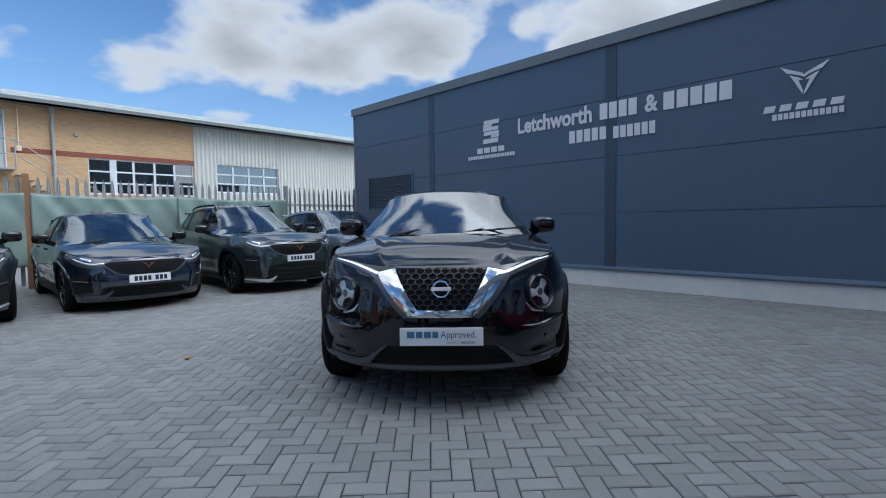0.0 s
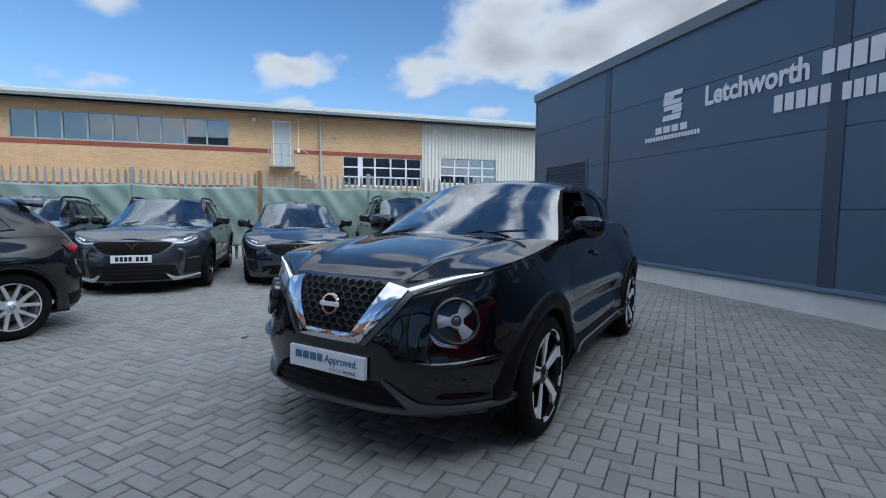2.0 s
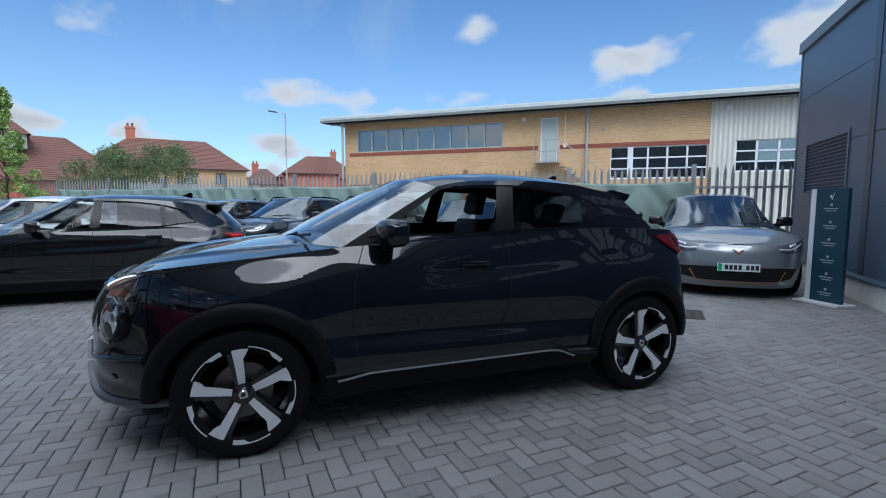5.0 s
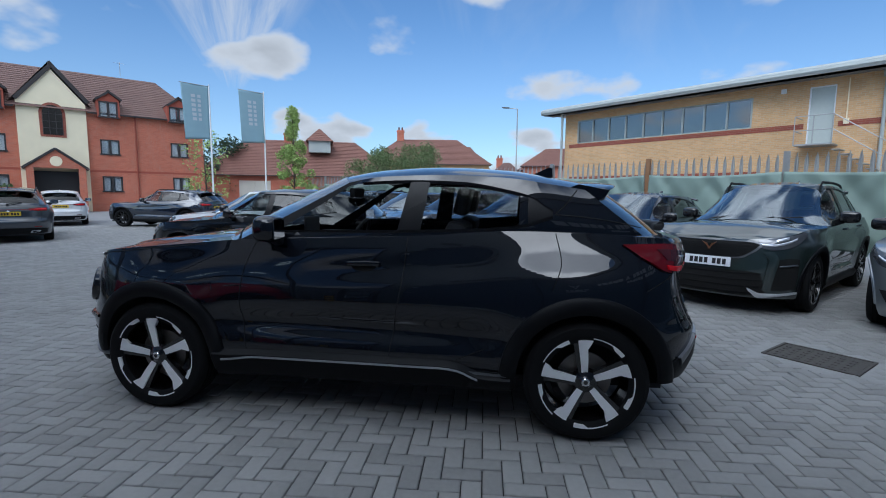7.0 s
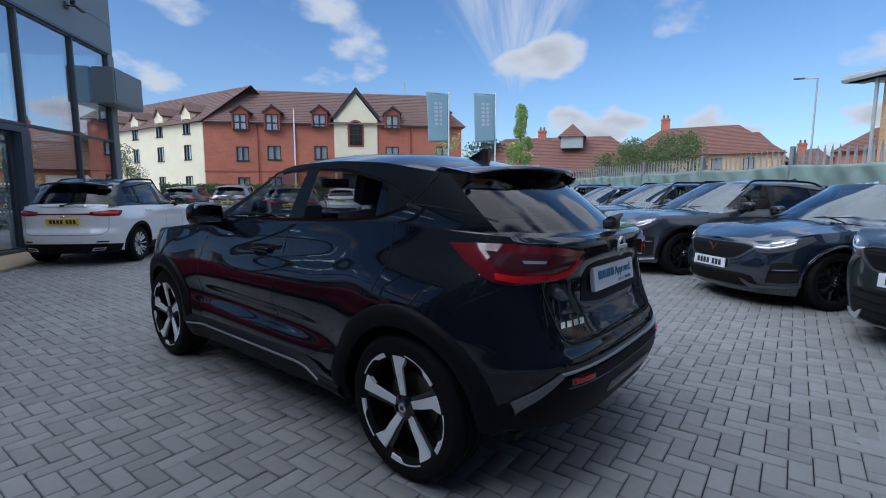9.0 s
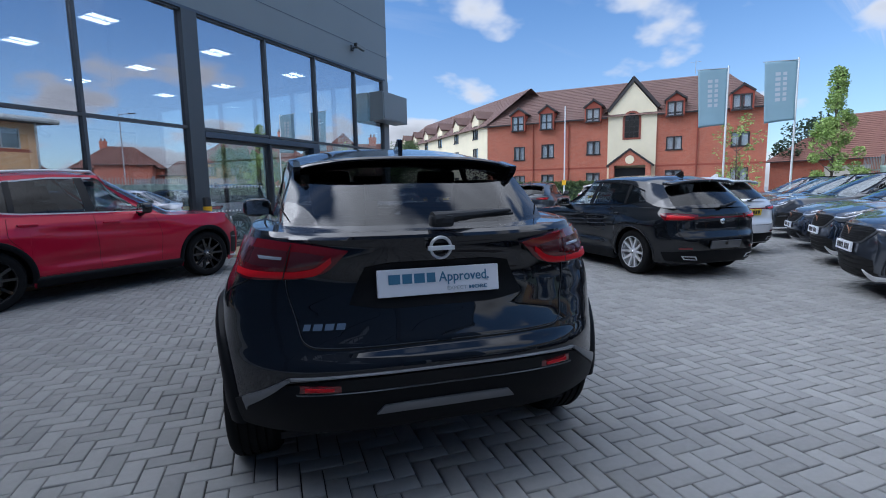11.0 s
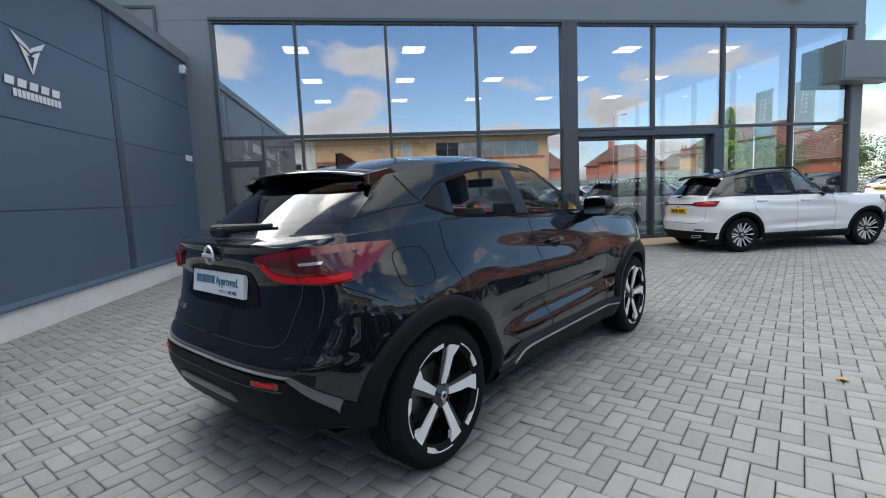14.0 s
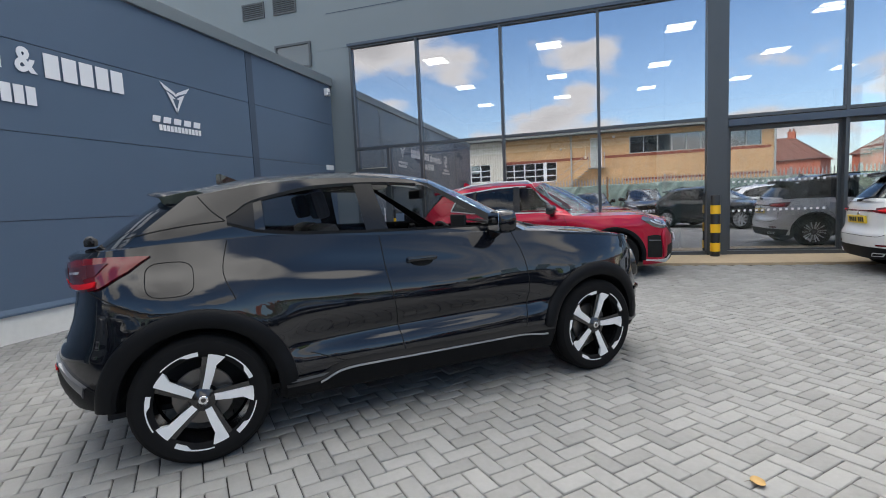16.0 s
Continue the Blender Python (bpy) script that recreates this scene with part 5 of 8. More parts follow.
def skin_patch(b, low, high, nu=16, nv=6, off=0.004, bulge=0.0, side=1, thick=True):
    """A piece laid on the skin between two lines of (phi, z); it stands off by `off`, more in the middle by `bulge`."""
    lo, hi = [pchip(range(len(low)), [p[i] for p in low]) for i in (0, 1)], [pchip(range(len(high)), [p[i] for p in high]) for i in (0, 1)]
    nl, nh = len(low) - 1, len(high) - 1
    middle = low[0][0] in (0.0, math.pi)

    def f(p, q):
        ph = lo[0](p * nl) * (1 - q) + hi[0](p * nh) * q
        z = lo[1](p * nl) * (1 - q) + hi[1](p * nh) * q
        o = off + bulge * math.sin(math.pi * p) * math.sin(math.pi * q)
        if thick and ((p == 0 and not middle) or p == 1 or q in (0, 1)):
            o = -0.006
        return b.at(ph, z, o)

    if thick:
        us = [0, 0.0001] + [i / nu for i in range(1, nu)] + [0.9999, 1]
        vs = [0, 0.0001] + [i / nv for i in range(1, nv)] + [0.9999, 1]
    else:
        us, vs = [i / nu for i in range(nu + 1)], [i / nv for i in range(nv + 1)]
    V = [f(p, q) for p in us for q in vs]
    n = len(vs)
    F = [(i * n + j, (i + 1) * n + j, (i + 1) * n + j + 1, i * n + j + 1) for i in range(len(us) - 1) for j in range(n - 1)]
    vf = (V, F)
    return vf if side > 0 else mirror(vf)


def skin_line(b, pts, w=0.005, off=0.0015, n=24, side=1):
    """A thin strip on the skin along (phi, z) points: a shut line or a crease trim."""
    fp, fz = (pchip(range(len(pts)), [p[i] for p in pts]) for i in (0, 1))
    m = len(pts) - 1
    V, F = [], []
    P = [Vector(b.at(fp(i / n * m), fz(i / n * m), off)) for i in range(n + 1)]
    for i, p in enumerate(P):
        d = (P[min(n, i + 1)] - P[max(0, i - 1)]).normalized()
        ph, z = fp(i / n * m), fz(i / n * m)
        nor = (Vector(b.at(ph, z, 0.02)) - Vector(b.at(ph, z, 0.001))).normalized()
        c = d.cross(nor).normalized() * w / 2
        V += [tuple(p + c), tuple(p - c)]
    F = [(2 * i, 2 * i + 1, 2 * i + 3, 2 * i + 2) for i in range(n)]
    vf = (V, F)
    return vf if side > 0 else mirror(vf)


def shell(rx_, ry_, rz_, e=0.62):
    """A soft box (superellipsoid), flat at its back."""
    def pw(v):
        return math.copysign(abs(v) ** e, v)

    def f(p, q):
        a, t = 2 * math.pi * p, math.pi * (q - 0.5)
        y = ry_ * pw(math.cos(t)) * pw(math.sin(a))
        return (rx_ * pw(math.cos(t)) * pw(math.cos(a)), min(y, ry_ * 0.8), rz_ * pw(math.sin(t)))
    return grid(f, 24, 12)


def tyre_vf(R, w):
    r = R - 0.095
    prof = [(r - 0.02, -w / 2 + 0.02), (r, -w / 2 + 0.004), (r + 0.035, -w / 2 - 0.004), (R - 0.03, -w / 2), (R - 0.008, -w / 2 + 0.018), (R, -w / 2 + 0.035)]
    tread = []
    for g in (-0.055, -0.018, 0.018, 0.055):
        tread += [(R, g - 0.006), (R - 0.008, g - 0.005), (R - 0.008, g + 0.005), (R, g + 0.006)]
    prof += tread + [(R, w / 2 - 0.035), (R - 0.008, w / 2 - 0.018), (R - 0.03, w / 2), (r + 0.035, w / 2 + 0.004), (r, w / 2 - 0.004), (r - 0.02, w / 2 - 0.02)]
    return lathe(prof, 48, "x")


def spoke(a, r0, r1, w0, w1, x0, x1, t=0.02, skew=0.0):
    """A tapered spoke in the wheel's plane at angle a (outer side +x)."""
    pts = [(r0, -w0 / 2), (r0, w0 / 2), (r1, w1 / 2 + skew), (r1, -w1 / 2 + skew)]
    c, s = math.cos(a), math.sin(a)
    V = []
    for d in (0, -t):
        for i, (r, q) in enumerate(pts):
            x = (x0 if i < 2 else x1) + d
            V.append((x, r * c - q * s, r * s + q * c))
    return V, [(0, 1, 2, 3), (7, 6, 5, 4), (0, 4, 5, 1), (1, 5, 6, 2), (2, 6, 7, 3), (3, 7, 4, 0)]


def blade(a, r, w):
    """A machined blade spoke: pointed at the hub, flaring to the rim, with a thin rim edge and a short hook beside it."""
    outline = [(0.040, 0.010), (0.120, -0.003), (r - 0.003, -0.020), (r - 0.010, -0.066), (r - 0.026, -0.106), (0.206, -0.082), (0.182, -0.058), (0.120, -0.045), (0.040, -0.024)]
    c, s = math.cos(a), math.sin(a)

    def put(rr, q, d):
        dish = w / 2 - 0.030 + 0.026 * min(1, max(0, (math.hypot(rr, q) - 0.05) / (r - 0.05))) ** 0.7
        return (dish - d, rr * c - q * s, rr * s + q * c)
    n = len(outline)
    V = [put(rr, q, 0) for rr, q in outline] + [put(rr, q, 0.022) for rr, q in outline]
    tri = [(0, 1, 7, 8), (1, 2, 6, 7), (2, 3, 4, 5, 6)]
    F = tri + [(i + n, i, (i + 1) % n, (i + 1) % n + n) for i in range(n)]
    k = len(V)
    arc = [(-0.40 - 0.74 * i / 14, 0.005 if i < 9 else 0.005 + 0.016 * min(1, (i - 8) / 2)) for i in range(15)]
    for an, th in arc:
        for rr, d in ((r + 0.001, -0.005), (r - th, -0.005), (r - th, 0.016)):
            V.append(put(rr * math.cos(an), rr * math.sin(an), d))
    for i in range(14):
        j = k + 3 * i
        F += [(j, j + 1, j + 4, j + 3), (j + 1, j + 2, j + 5, j + 4)]
    j = k + 3 * 14
    F.append((j, j + 1, j + 2))
    return V, F


def wheel(parent, x, y, R, w, style, side):
    """A road wheel: tyre, rim, spokes, hub, disc. side: +1 the car's left."""
    o = new("wheel")
    o.parent = parent
    turned = 0 if style != "two_tone" else 16 if side > 0 else -6
    o.matrix_basis = pose(x, y, R, turned, 0, 0 if side > 0 else 180)
    key = (style, round(R, 3))
    if key not in WHEELS:
        r = R - (0.086 if style == "two_tone" else 0.098)
        ms = {"tyre": (mesh(*tyre_vf(R, w), M["tyre"], True, 30), "tyre")}
        barrel = lathe([(r, w / 2 - 0.012), (r + 0.008, w / 2 - 0.004), (r - 0.006, w / 2 - 0.004), (r - 0.014, w / 2 - 0.03), (r - 0.02, 0.0), (r - 0.02, -w / 2 + 0.02)], 40, "x")
        face = []
        if style == "two_tone":
            rim, sp = M["rimblack"], M["alloy"]
            for k in range(5):
                a = math.pi / 2 + k * 2 * math.pi / 5
                face.append(blade(a, r + 0.004, w))
            backs = join(*[spoke(math.pi / 2 + k * 2 * math.pi / 5 - 0.02, 0.04, r - 0.008, 0.05, 0.085, w / 2 - 0.034, w / 2 - 0.016, 0.04, -0.028) for k in range(5)])
        elif style == "silver":
            rim, sp = M["alloy_grey"], M["alloy_grey"]
            for k in range(5):
                a = math.pi / 2 + k * 2 * math.pi / 5
                for d in (-0.09, 0.09):
                    face.append(spoke(a + d, 0.045, r - 0.004, 0.036, 0.030, w / 2 - 0.03, w / 2 - 0.008, 0.03, 0.056 if d > 0 else -0.056))
            backs = None
        elif style == "multi":
            rim, sp = M["rimblack"], M["alloy"]
            for k in range(15):
                a = k * 2 * math.pi / 15 + (0.0, 0.07, -0.07)[k % 3]
                face.append(spoke(a, 0.06, r - 0.006, 0.008, 0.020, w / 2 - 0.03, w / 2 - 0.008, 0.02, 0.004))
            backs = None
        else:
            rim, sp = M["rimblack"], M["rimblack"]
            for k in range(5):
                a = math.pi / 2 + k * 2 * math.pi / 5
                for d in (-0.2, 0.2):
                    face.append(spoke(a + d, 0.05, r - 0.006, 0.04, 0.03, w / 2 - 0.03, w / 2 - 0.008, 0.025, 0.02 if d > 0 else -0.02))
            backs = None
        ms["rim"] = (mesh(*(join(barrel, backs) if backs else barrel), rim, True, 30), "rim")
        ms["spokes"] = (mesh(*join(*face), sp), "spokes")
        ms["hub"] = (mesh(*lathe([(0.0001, w / 2 - 0.014), (0.028, w / 2 - 0.014), (0.034, w / 2 - 0.02), (0.062, w / 2 - 0.03), (0.075, w / 2 - 0.06)], 24, "x"), rim, True, 40), "hub_cap")
        ms["badge"] = (mesh(*lathe([(0.012, w / 2 - 0.012), (0.02, w / 2 - 0.011), (0.024, w / 2 - 0.0145)], 20, "x"), M["chrome"], True, 40), "hub_badge")
        ms["disc"] = (mesh(*lathe([(0.0001, 0.02), (0.15, 0.02), (0.15, 0.0), (0.0001, 0.0)], 30, "x"), M["disc"], True, 40), "brake_disc")
        WHEELS[key] = ms
    for me, nm in WHEELS[key].values():
        c = new(nm, me)
        c.parent = o
    return o


WHEELS = {}


def weld(vf):
    """The same shape with its touching edges joined."""
    V, F = vf
    seen, idx, W2 = {}, [], []
    for p in V:
        k = tuple(round(c, 4) for c in p)
        if k not in seen:
            seen[k] = len(W2)
            W2.append(p)
        idx.append(seen[k])
    out = []
    for q in F:
        r = []
        for i in q:
            if idx[i] not in r:
                r.append(idx[i])
        if len(r) > 2:
            out.append(tuple(r))
    return W2, out


def build_car(spec, name, label, group=""):
    s, b = spec, Body(spec)
    car = thing(name, label, "car", group)
    paint = M[s["paint"]]
    wb = b.wb
    # lower skin, wrapped from nose to tail
    ys = []
    for yw in (-wb, wb):
        ys += [yw - b.Ra - 0.001, yw - b.Ra + 0.0005, yw + b.Ra - 0.0005, yw + b.Ra + 0.001] + list(yw + b.Ra * np.sin(np.linspace(-1.45, 1.45, 23)))
    phis = sorted([b.phi_y(y) for y in ys] + list(np.linspace(0, math.pi, s.get("round", 140))))
    nz = s.get("rows", 28)
    V, F = [], []
    for ph in phis:
        _, y0 = b.plan(ph)
        lo, hi = b.low(y0), b.zs(y0)
        for j in range(nz + 1):
            t = j / nz
            V.append(b.at(ph, lo + (hi - lo) * t))
        x, y, z = V[-1]
    F = [(i * (nz + 1) + j, (i + 1) * (nz + 1) + j, (i + 1) * (nz + 1) + j + 1, i * (nz + 1) + j + 1) for i in range(len(phis) - 1) for j in range(nz)]
    part("body", both((V, F)), paint, car, "", True, 35)
    # wheel wells and floor pan
    part("underbody", join(box(-b.W + 0.22, b.W - 0.22, -b.Lf + 0.30, b.Lr - 0.25, b.zsill, b.zsill + 0.03),
                           *[both(grid(lambda p, q, yw=yw: (b.W - 0.06 - 0.30 * q - 0.02, yw + (b.Ra + 0.0) * math.cos(math.pi * p), b.Rw + b.Ra * math.sin(math.pi * p)), 20, 2)) for yw in (-wb, wb)],
                           *[both(([(b.W - 0.36, yw + b.Ra * math.cos(a), b.Rw + b.Ra * math.sin(a)) for a in np.linspace(0, math.pi, 21)] + [(b.W - 0.36, yw - b.Ra, b.zsill), (b.W - 0.36, yw + b.Ra, b.zsill)], [tuple(range(23))])) for yw in (-wb, wb)]), M["inside"], car)
    # bonnet and tail deck, drawn in from the shoulder line
    yc, yt = s["cowl"], s["tail_deck"]
    spine = pchip(*zip(*s["spine"]))

    def deck(ph0, ph1, nu, yA, yB):
        def f(p, q):
            ph = ph0 + (ph1 - ph0) * p
            _, y0 = b.plan(ph)
            x, y, z = b.at(ph, b.zs(y0))
            k = q
            z2 = spine(y) + (0 if not s.get("ridge") else s["ridge"] * math.exp(-((x * (1 - k) / b.W - 0.46 - 0.22 * ease(-b.Lf, yc, y)) / 0.055) ** 2) * ease(-b.Lf, -b.Lf + 0.25, y) * (1 - ease(yc - 0.35, yc, y)))
            w = 1 - (1 - k) ** 2
            return (x * (1 - k), y, z + (z2 - z) * w)
        return grid(f, nu, s.get("deck_rows", 14), True)
    part("bonnet", both(deck(0, b.phi_y(yc), 40, 0, 0)), paint, car, "", True, 40)
    part("tail_deck", both(deck(b.phi_y(yt), math.pi, 24, 0, 0)), paint, car, "", True, 40)
    # greenhouse side surface
    zr, xr = pchip(*zip(*s["rail"])), pchip(*zip(*s["rail_x"]))
    zlo, zhi = pchip(*zip(*s["win_low"])), pchip(*zip(*s["win_high"]))

    def xb(y):
        return b.at(b.phi_y(y), b.zs(y))[0] - 0.004

    def gx(y, z, off=0.0):
        z0, z1 = b.zs(y) - 0.01, zr(y)
        t = min(1, max(0, (z - z0) / max(0.02, z1 - z0)))
        x0_ = xb(y) - inset(y)
        return x0_ + (xr(y) - x0_) * t ** 1.25 + off
    inset = pchip(*zip(*s["inset"]))
    keys = s["keys"]  # (y at the waist, y at the rail) of each upright line

    def level(k, i):
        yb, yt2 = keys[k]
        f_ = (0.0, 0.10, 0.86, 1.0)[i]
        y = yb + (yt2 - yb) * f_
        if k in (0, len(keys) - 1):
            return y, (b.zs(yb) - 0.01) * (1 - f_) + zr(yt2) * f_
        z = (b.zs(y) - 0.01, zlo(y), zhi(y), zr(y))[i]
        return y, max(z, b.zs(y) - 0.01)

    def cell(k, i, off=0.0, nu=10, nv=6, inset=0.0):
        (y00, z00), (y01, z01), (y10, z10), (y11, z11) = level(k, i), level(k, i + 1), level(k + 1, i), level(k + 1, i + 1)

        def f(p, q):
            p2, q2 = inset + (1 - 2 * inset) * p, q
            ya, yb2 = y00 + (y01 - y00) * q2, y10 + (y11 - y10) * q2
            y = ya + (yb2 - ya) * p2
            ya0, yb0 = y00 + (y10 - y00) * p2, y01 + (y11 - y01) * p2
            zz0 = (lambda v: max(b.zs(v) - 0.01, (b.zs(v) - 0.01, zlo(v), zhi(v), zr(v))[i]))(ya0)
            zz1 = (lambda v: max(b.zs(v) - 0.01, (b.zs(v) - 0.01, zlo(v), zhi(v), zr(v))[i + 1]))(yb0)
            if k in (0, len(keys) - 2):
                zz0, zz1 = z00 + (z10 - z00) * p2 if i else zz0, z01 + (z11 - z01) * p2 if i < 2 else zz1
            z = zz0 + (zz1 - zz0) * q2
            return (gx(y, z, off), y, z)
        return grid(f, nu, nv)
    frame_cells, n = [], len(keys) - 1
    for k in range(n):
        for i in range(3):
            kind = s["cells"][k]
            if i == 1 and kind in "gp":
                for sd, nm in ((1, "side_window"), (-1, "side_window")):
                    vf = cell(k, 1, -0.008)
                    part(nm, vf if sd > 0 else mirror(vf), M[s.get("rear_tint", "privacy") if kind == "p" else "carglass"], car, "", True)
            elif i == 1 and kind == "o":
                continue
            elif i == 1 and kind == "b":
                vf = cell(k, 1, 0.002)
                for sd in (1, -1):
                    part("pillar_trim", vf if sd > 0 else mirror(vf), M["pillar"], car, "", True)
            elif k == 0 and s.get("dull_front_pillar"):
                vf = cell(0, i)
                for sd in (1, -1):
                    part("front_pillar", vf if sd > 0 else mirror(vf), M["clad"], car, "", True, 40)
            else:
                frame_cells.append(cell(k, i))
    frame_vf = weld(join(*frame_cells))
    for sd in (1, -1):
        part("pillar_frame", frame_vf if sd > 0 else mirror(frame_vf), M[s.get("pillar_paint", s["paint"])], car, "", True, 40)
    y0_, y1_ = keys[1][0], keys[-1][0] + 0.02
    ledge = grid(lambda p, q: (lambda y: (xb(y) + 0.004 - (inset(y) + 0.004) * q, y, b.zs(y) - 0.010 * q * q + 0.004 * math.sin(math.pi * q)))(y0_ + (y1_ - y0_) * p), 40, 5, True)
    for sd in (1, -1):
        part("shoulder", ledge if sd > 0 else mirror(ledge), paint, car, "", True, 60)
    for pts in s.get("quarter_lines", ()):
        fy, fz = (pchip(range(len(pts)), [p[i] for p in pts]) for i in (0, 1))
        m_ = len(pts) - 1
        seam = grid(lambda p, q: (gx(fy(p * m_), fz(p * m_) + 0.006 * q, 0.003), fy(p * m_) - 0.003 * q, fz(p * m_) + 0.006 * q), 24, 1)
        for sd in (1, -1):
            part("shut_line", seam if sd > 0 else mirror(seam), M["gap"], car)
    # waist strip and dark window surround
    k0, k1 = keys[1][0], keys[s["last_win"]][0]
    strip = grid(lambda p, q: (gx(k0 + (k1 - k0) * p, zlo(k0 + (k1 - k0) * p) + 0.004, 0.004), k0 + (k1 - k0) * p, zlo(k0 + (k1 - k0) * p) - 0.008 + 0.018 * q), 24, 1)
    if s.get("waist") == "alloy":
        kl = s["last_win"]
        ya_, yb_2 = keys[kl][0], keys[kl][1]
        strip = join(strip, rod((gx(ya_, zlo(ya_), 0.004), ya_, zlo(ya_)), (gx(yb_2, zhi(yb_2), 0.004), yb_2, zhi(yb_2)), 0.010, 6))
    for sd in (1, -1):
        part("waist_trim", strip if sd > 0 else mirror(strip), M[s.get("waist", "clad")], car)
    strip = grid(lambda p, q: (gx(keys[1][1] + (keys[s["last_win"]][1] - keys[1][1]) * p, zhi(keys[1][1] + (keys[s["last_win"]][1] - keys[1][1]) * p), 0.003), keys[1][1] + (keys[s["last_win"]][1] - keys[1][1]) * p, zhi(keys[1][1] + (keys[s["last_win"]][1] - keys[1][1]) * p) - 0.012 + 0.02 * q), 24, 1)
    for sd in (1, -1):
        part("window_seal", strip if sd > 0 else mirror(strip), M[s.get("seal", "clad")], car)
    # windscreen and rear window
    def screen(kA, c_lo, c_hi, ccl, cch, off=0.0, m0=0.0, m1=1.0):
        (yb, yt2) = keys[kA]

        def f(p, q):
            u_ = 2 * p - 1
            t = m0 + (m1 - m0) * q
            y_e = yb + (yt2 - yb) * t
            z_e = (b.zs(yb) - 0.01) * (1 - t) + zr(yt2) * t
            x_e = gx(y_e, z_e)
            yc_, zc_ = c_lo[0] + (c_hi[0] - c_lo[0]) * t, c_lo[1] + (c_hi[1] - c_lo[1]) * t + 0.015 * math.sin(math.pi * t)
            w = abs(u_) ** 2.6
            return (x_e * u_, yc_ + (y_e - yc_) * w, zc_ + (z_e - zc_) * w + off)
        return grid(f, 28, 12)
    part("windscreen", screen(0, *s["screen"], 0, 0), M[s.get("screen_glass", "screen")], car, "", True)
    part("rear_window", screen(n, *s["back"], 0, 0, 0.0, s.get("back0", 0.06), s.get("back1", 0.9)), M["privacy"], car, "", True)
    part("tailgate_edge", join(screen(n, *s["back"], 0, 0, 0.0, 0.0, s.get("back0", 0.06)), screen(n, *s["back"], 0, 0, 0.0, s.get("back1", 0.9), 1.0)), paint, car, "", True)
    # roof
    yf, yr_ = keys[0][1], keys[n][1]
    crown = pchip(*zip(*s["crown"]))

    def roof(p, q):
        u_ = 2 * p - 1
        yc_ = s["screen"][1][0] + (s["back"][1][0] - s["screen"][1][0]) * q
        ye = yf + (yr_ - yf) * q
        w = abs(u_) ** 2.6
        y = yc_ + (ye - yc_) * w
        return (u_ * xr(ye), y, crown(yc_) + (zr(ye) - crown(yc_)) * w)
    part("roof", grid(roof, 28, 24), M[s.get("roofpaint", s["paint"])], car, "", True, 40)
    # cabin
    xin = b.W - 0.22
    part("cabin_floor", join(box(-xin, xin, s["cowl"] - 0.1, s["tail_deck"], 0.36, 0.40), both(box(xin, xin + 0.04, s["cowl"], s["tail_deck"], 0.38, s["belt"] - 0.08))), M["inside"], car)
    part("dashboard", join(box(-xin, xin, s["cowl"] - 0.05, s["cowl"] + 0.42, 0.6, s["belt"] - 0.05, 0.05), box(-xin + 0.1, xin - 0.1, s["cowl"] - 0.25, s["cowl"] + 0.1, 0.75, s["belt"] - 0.06, 0.03)), M["inside"], car)
    seat_y = s["seat"]
    for x in (-0.36, 0.36):
        for y in (seat_y,):
            st = part("seat", join(box(x - 0.25, x + 0.25, y - 0.25, y + 0.28, 0.42, 0.66, 0.06), move(box(-0.24, 0.24, -0.07, 0.07, 0, 0.62, 0.05), pose(x, y + 0.27, 0.60, -16))), M["seat"], car)
            part("headrest", move(box(-0.13, 0.13, -0.045, 0.045, 0.66, 0.84, 0.03), pose(x, y + 0.27, 0.60, -14)), M["seat"], st)
    bench = part("rear_bench", join(box(-0.62, 0.62, seat_y + 0.62, seat_y + 1.05, 0.42, 0.66, 0.06), move(box(-0.62, 0.62, -0.07, 0.07, 0, 0.56, 0.05), pose(0, seat_y + 1.08, 0.62, -18))), M["seat"], car)
    for x in (-0.36, 0.36):
        part("headrest", move(box(-0.13, 0.13, -0.045, 0.045, 0.58, 0.74, 0.03), pose(x, seat_y + 1.08, 0.62, -16)), M["seat"], bench)
    sw = pose(-0.36, seat_y - 0.52, s["belt"] - 0.10, 62, 0, 0)
    ring = []
    for i in range(24):
        a0, a1 = 2 * math.pi * i / 24, 2 * math.pi * (i + 1) / 24
        ring.append(rod((0.18 * math.cos(a0), 0.18 * math.sin(a0), 0), (0.18 * math.cos(a1), 0.18 * math.sin(a1), 0), 0.015, 6))
    part("steering_wheel", move(join(*ring, box(-0.17, 0.17, -0.02, 0.02, -0.02, 0.0), box(-0.07, 0.07, -0.06, 0.06, -0.04, 0.01, 0.01), box(-0.015, 0.015, -0.17, 0, -0.02, 0)), sw), M["inside"], car)
    part("rear_view_mirror", move(box(-0.12, 0.12, -0.02, 0.02, -0.035, 0.035, 0.012), pose(0, s["screen"][1][0] - 0.02, s["crown"][0][1] - 0.12)), M["inside"], car)
    # wheels
    for x, sd in ((s["track"], 1), (-s["track"], -1)):
        for yw in (-wb, wb):
            wheel(car, x, yw, b.Rw, 0.225, s["rims"], sd)
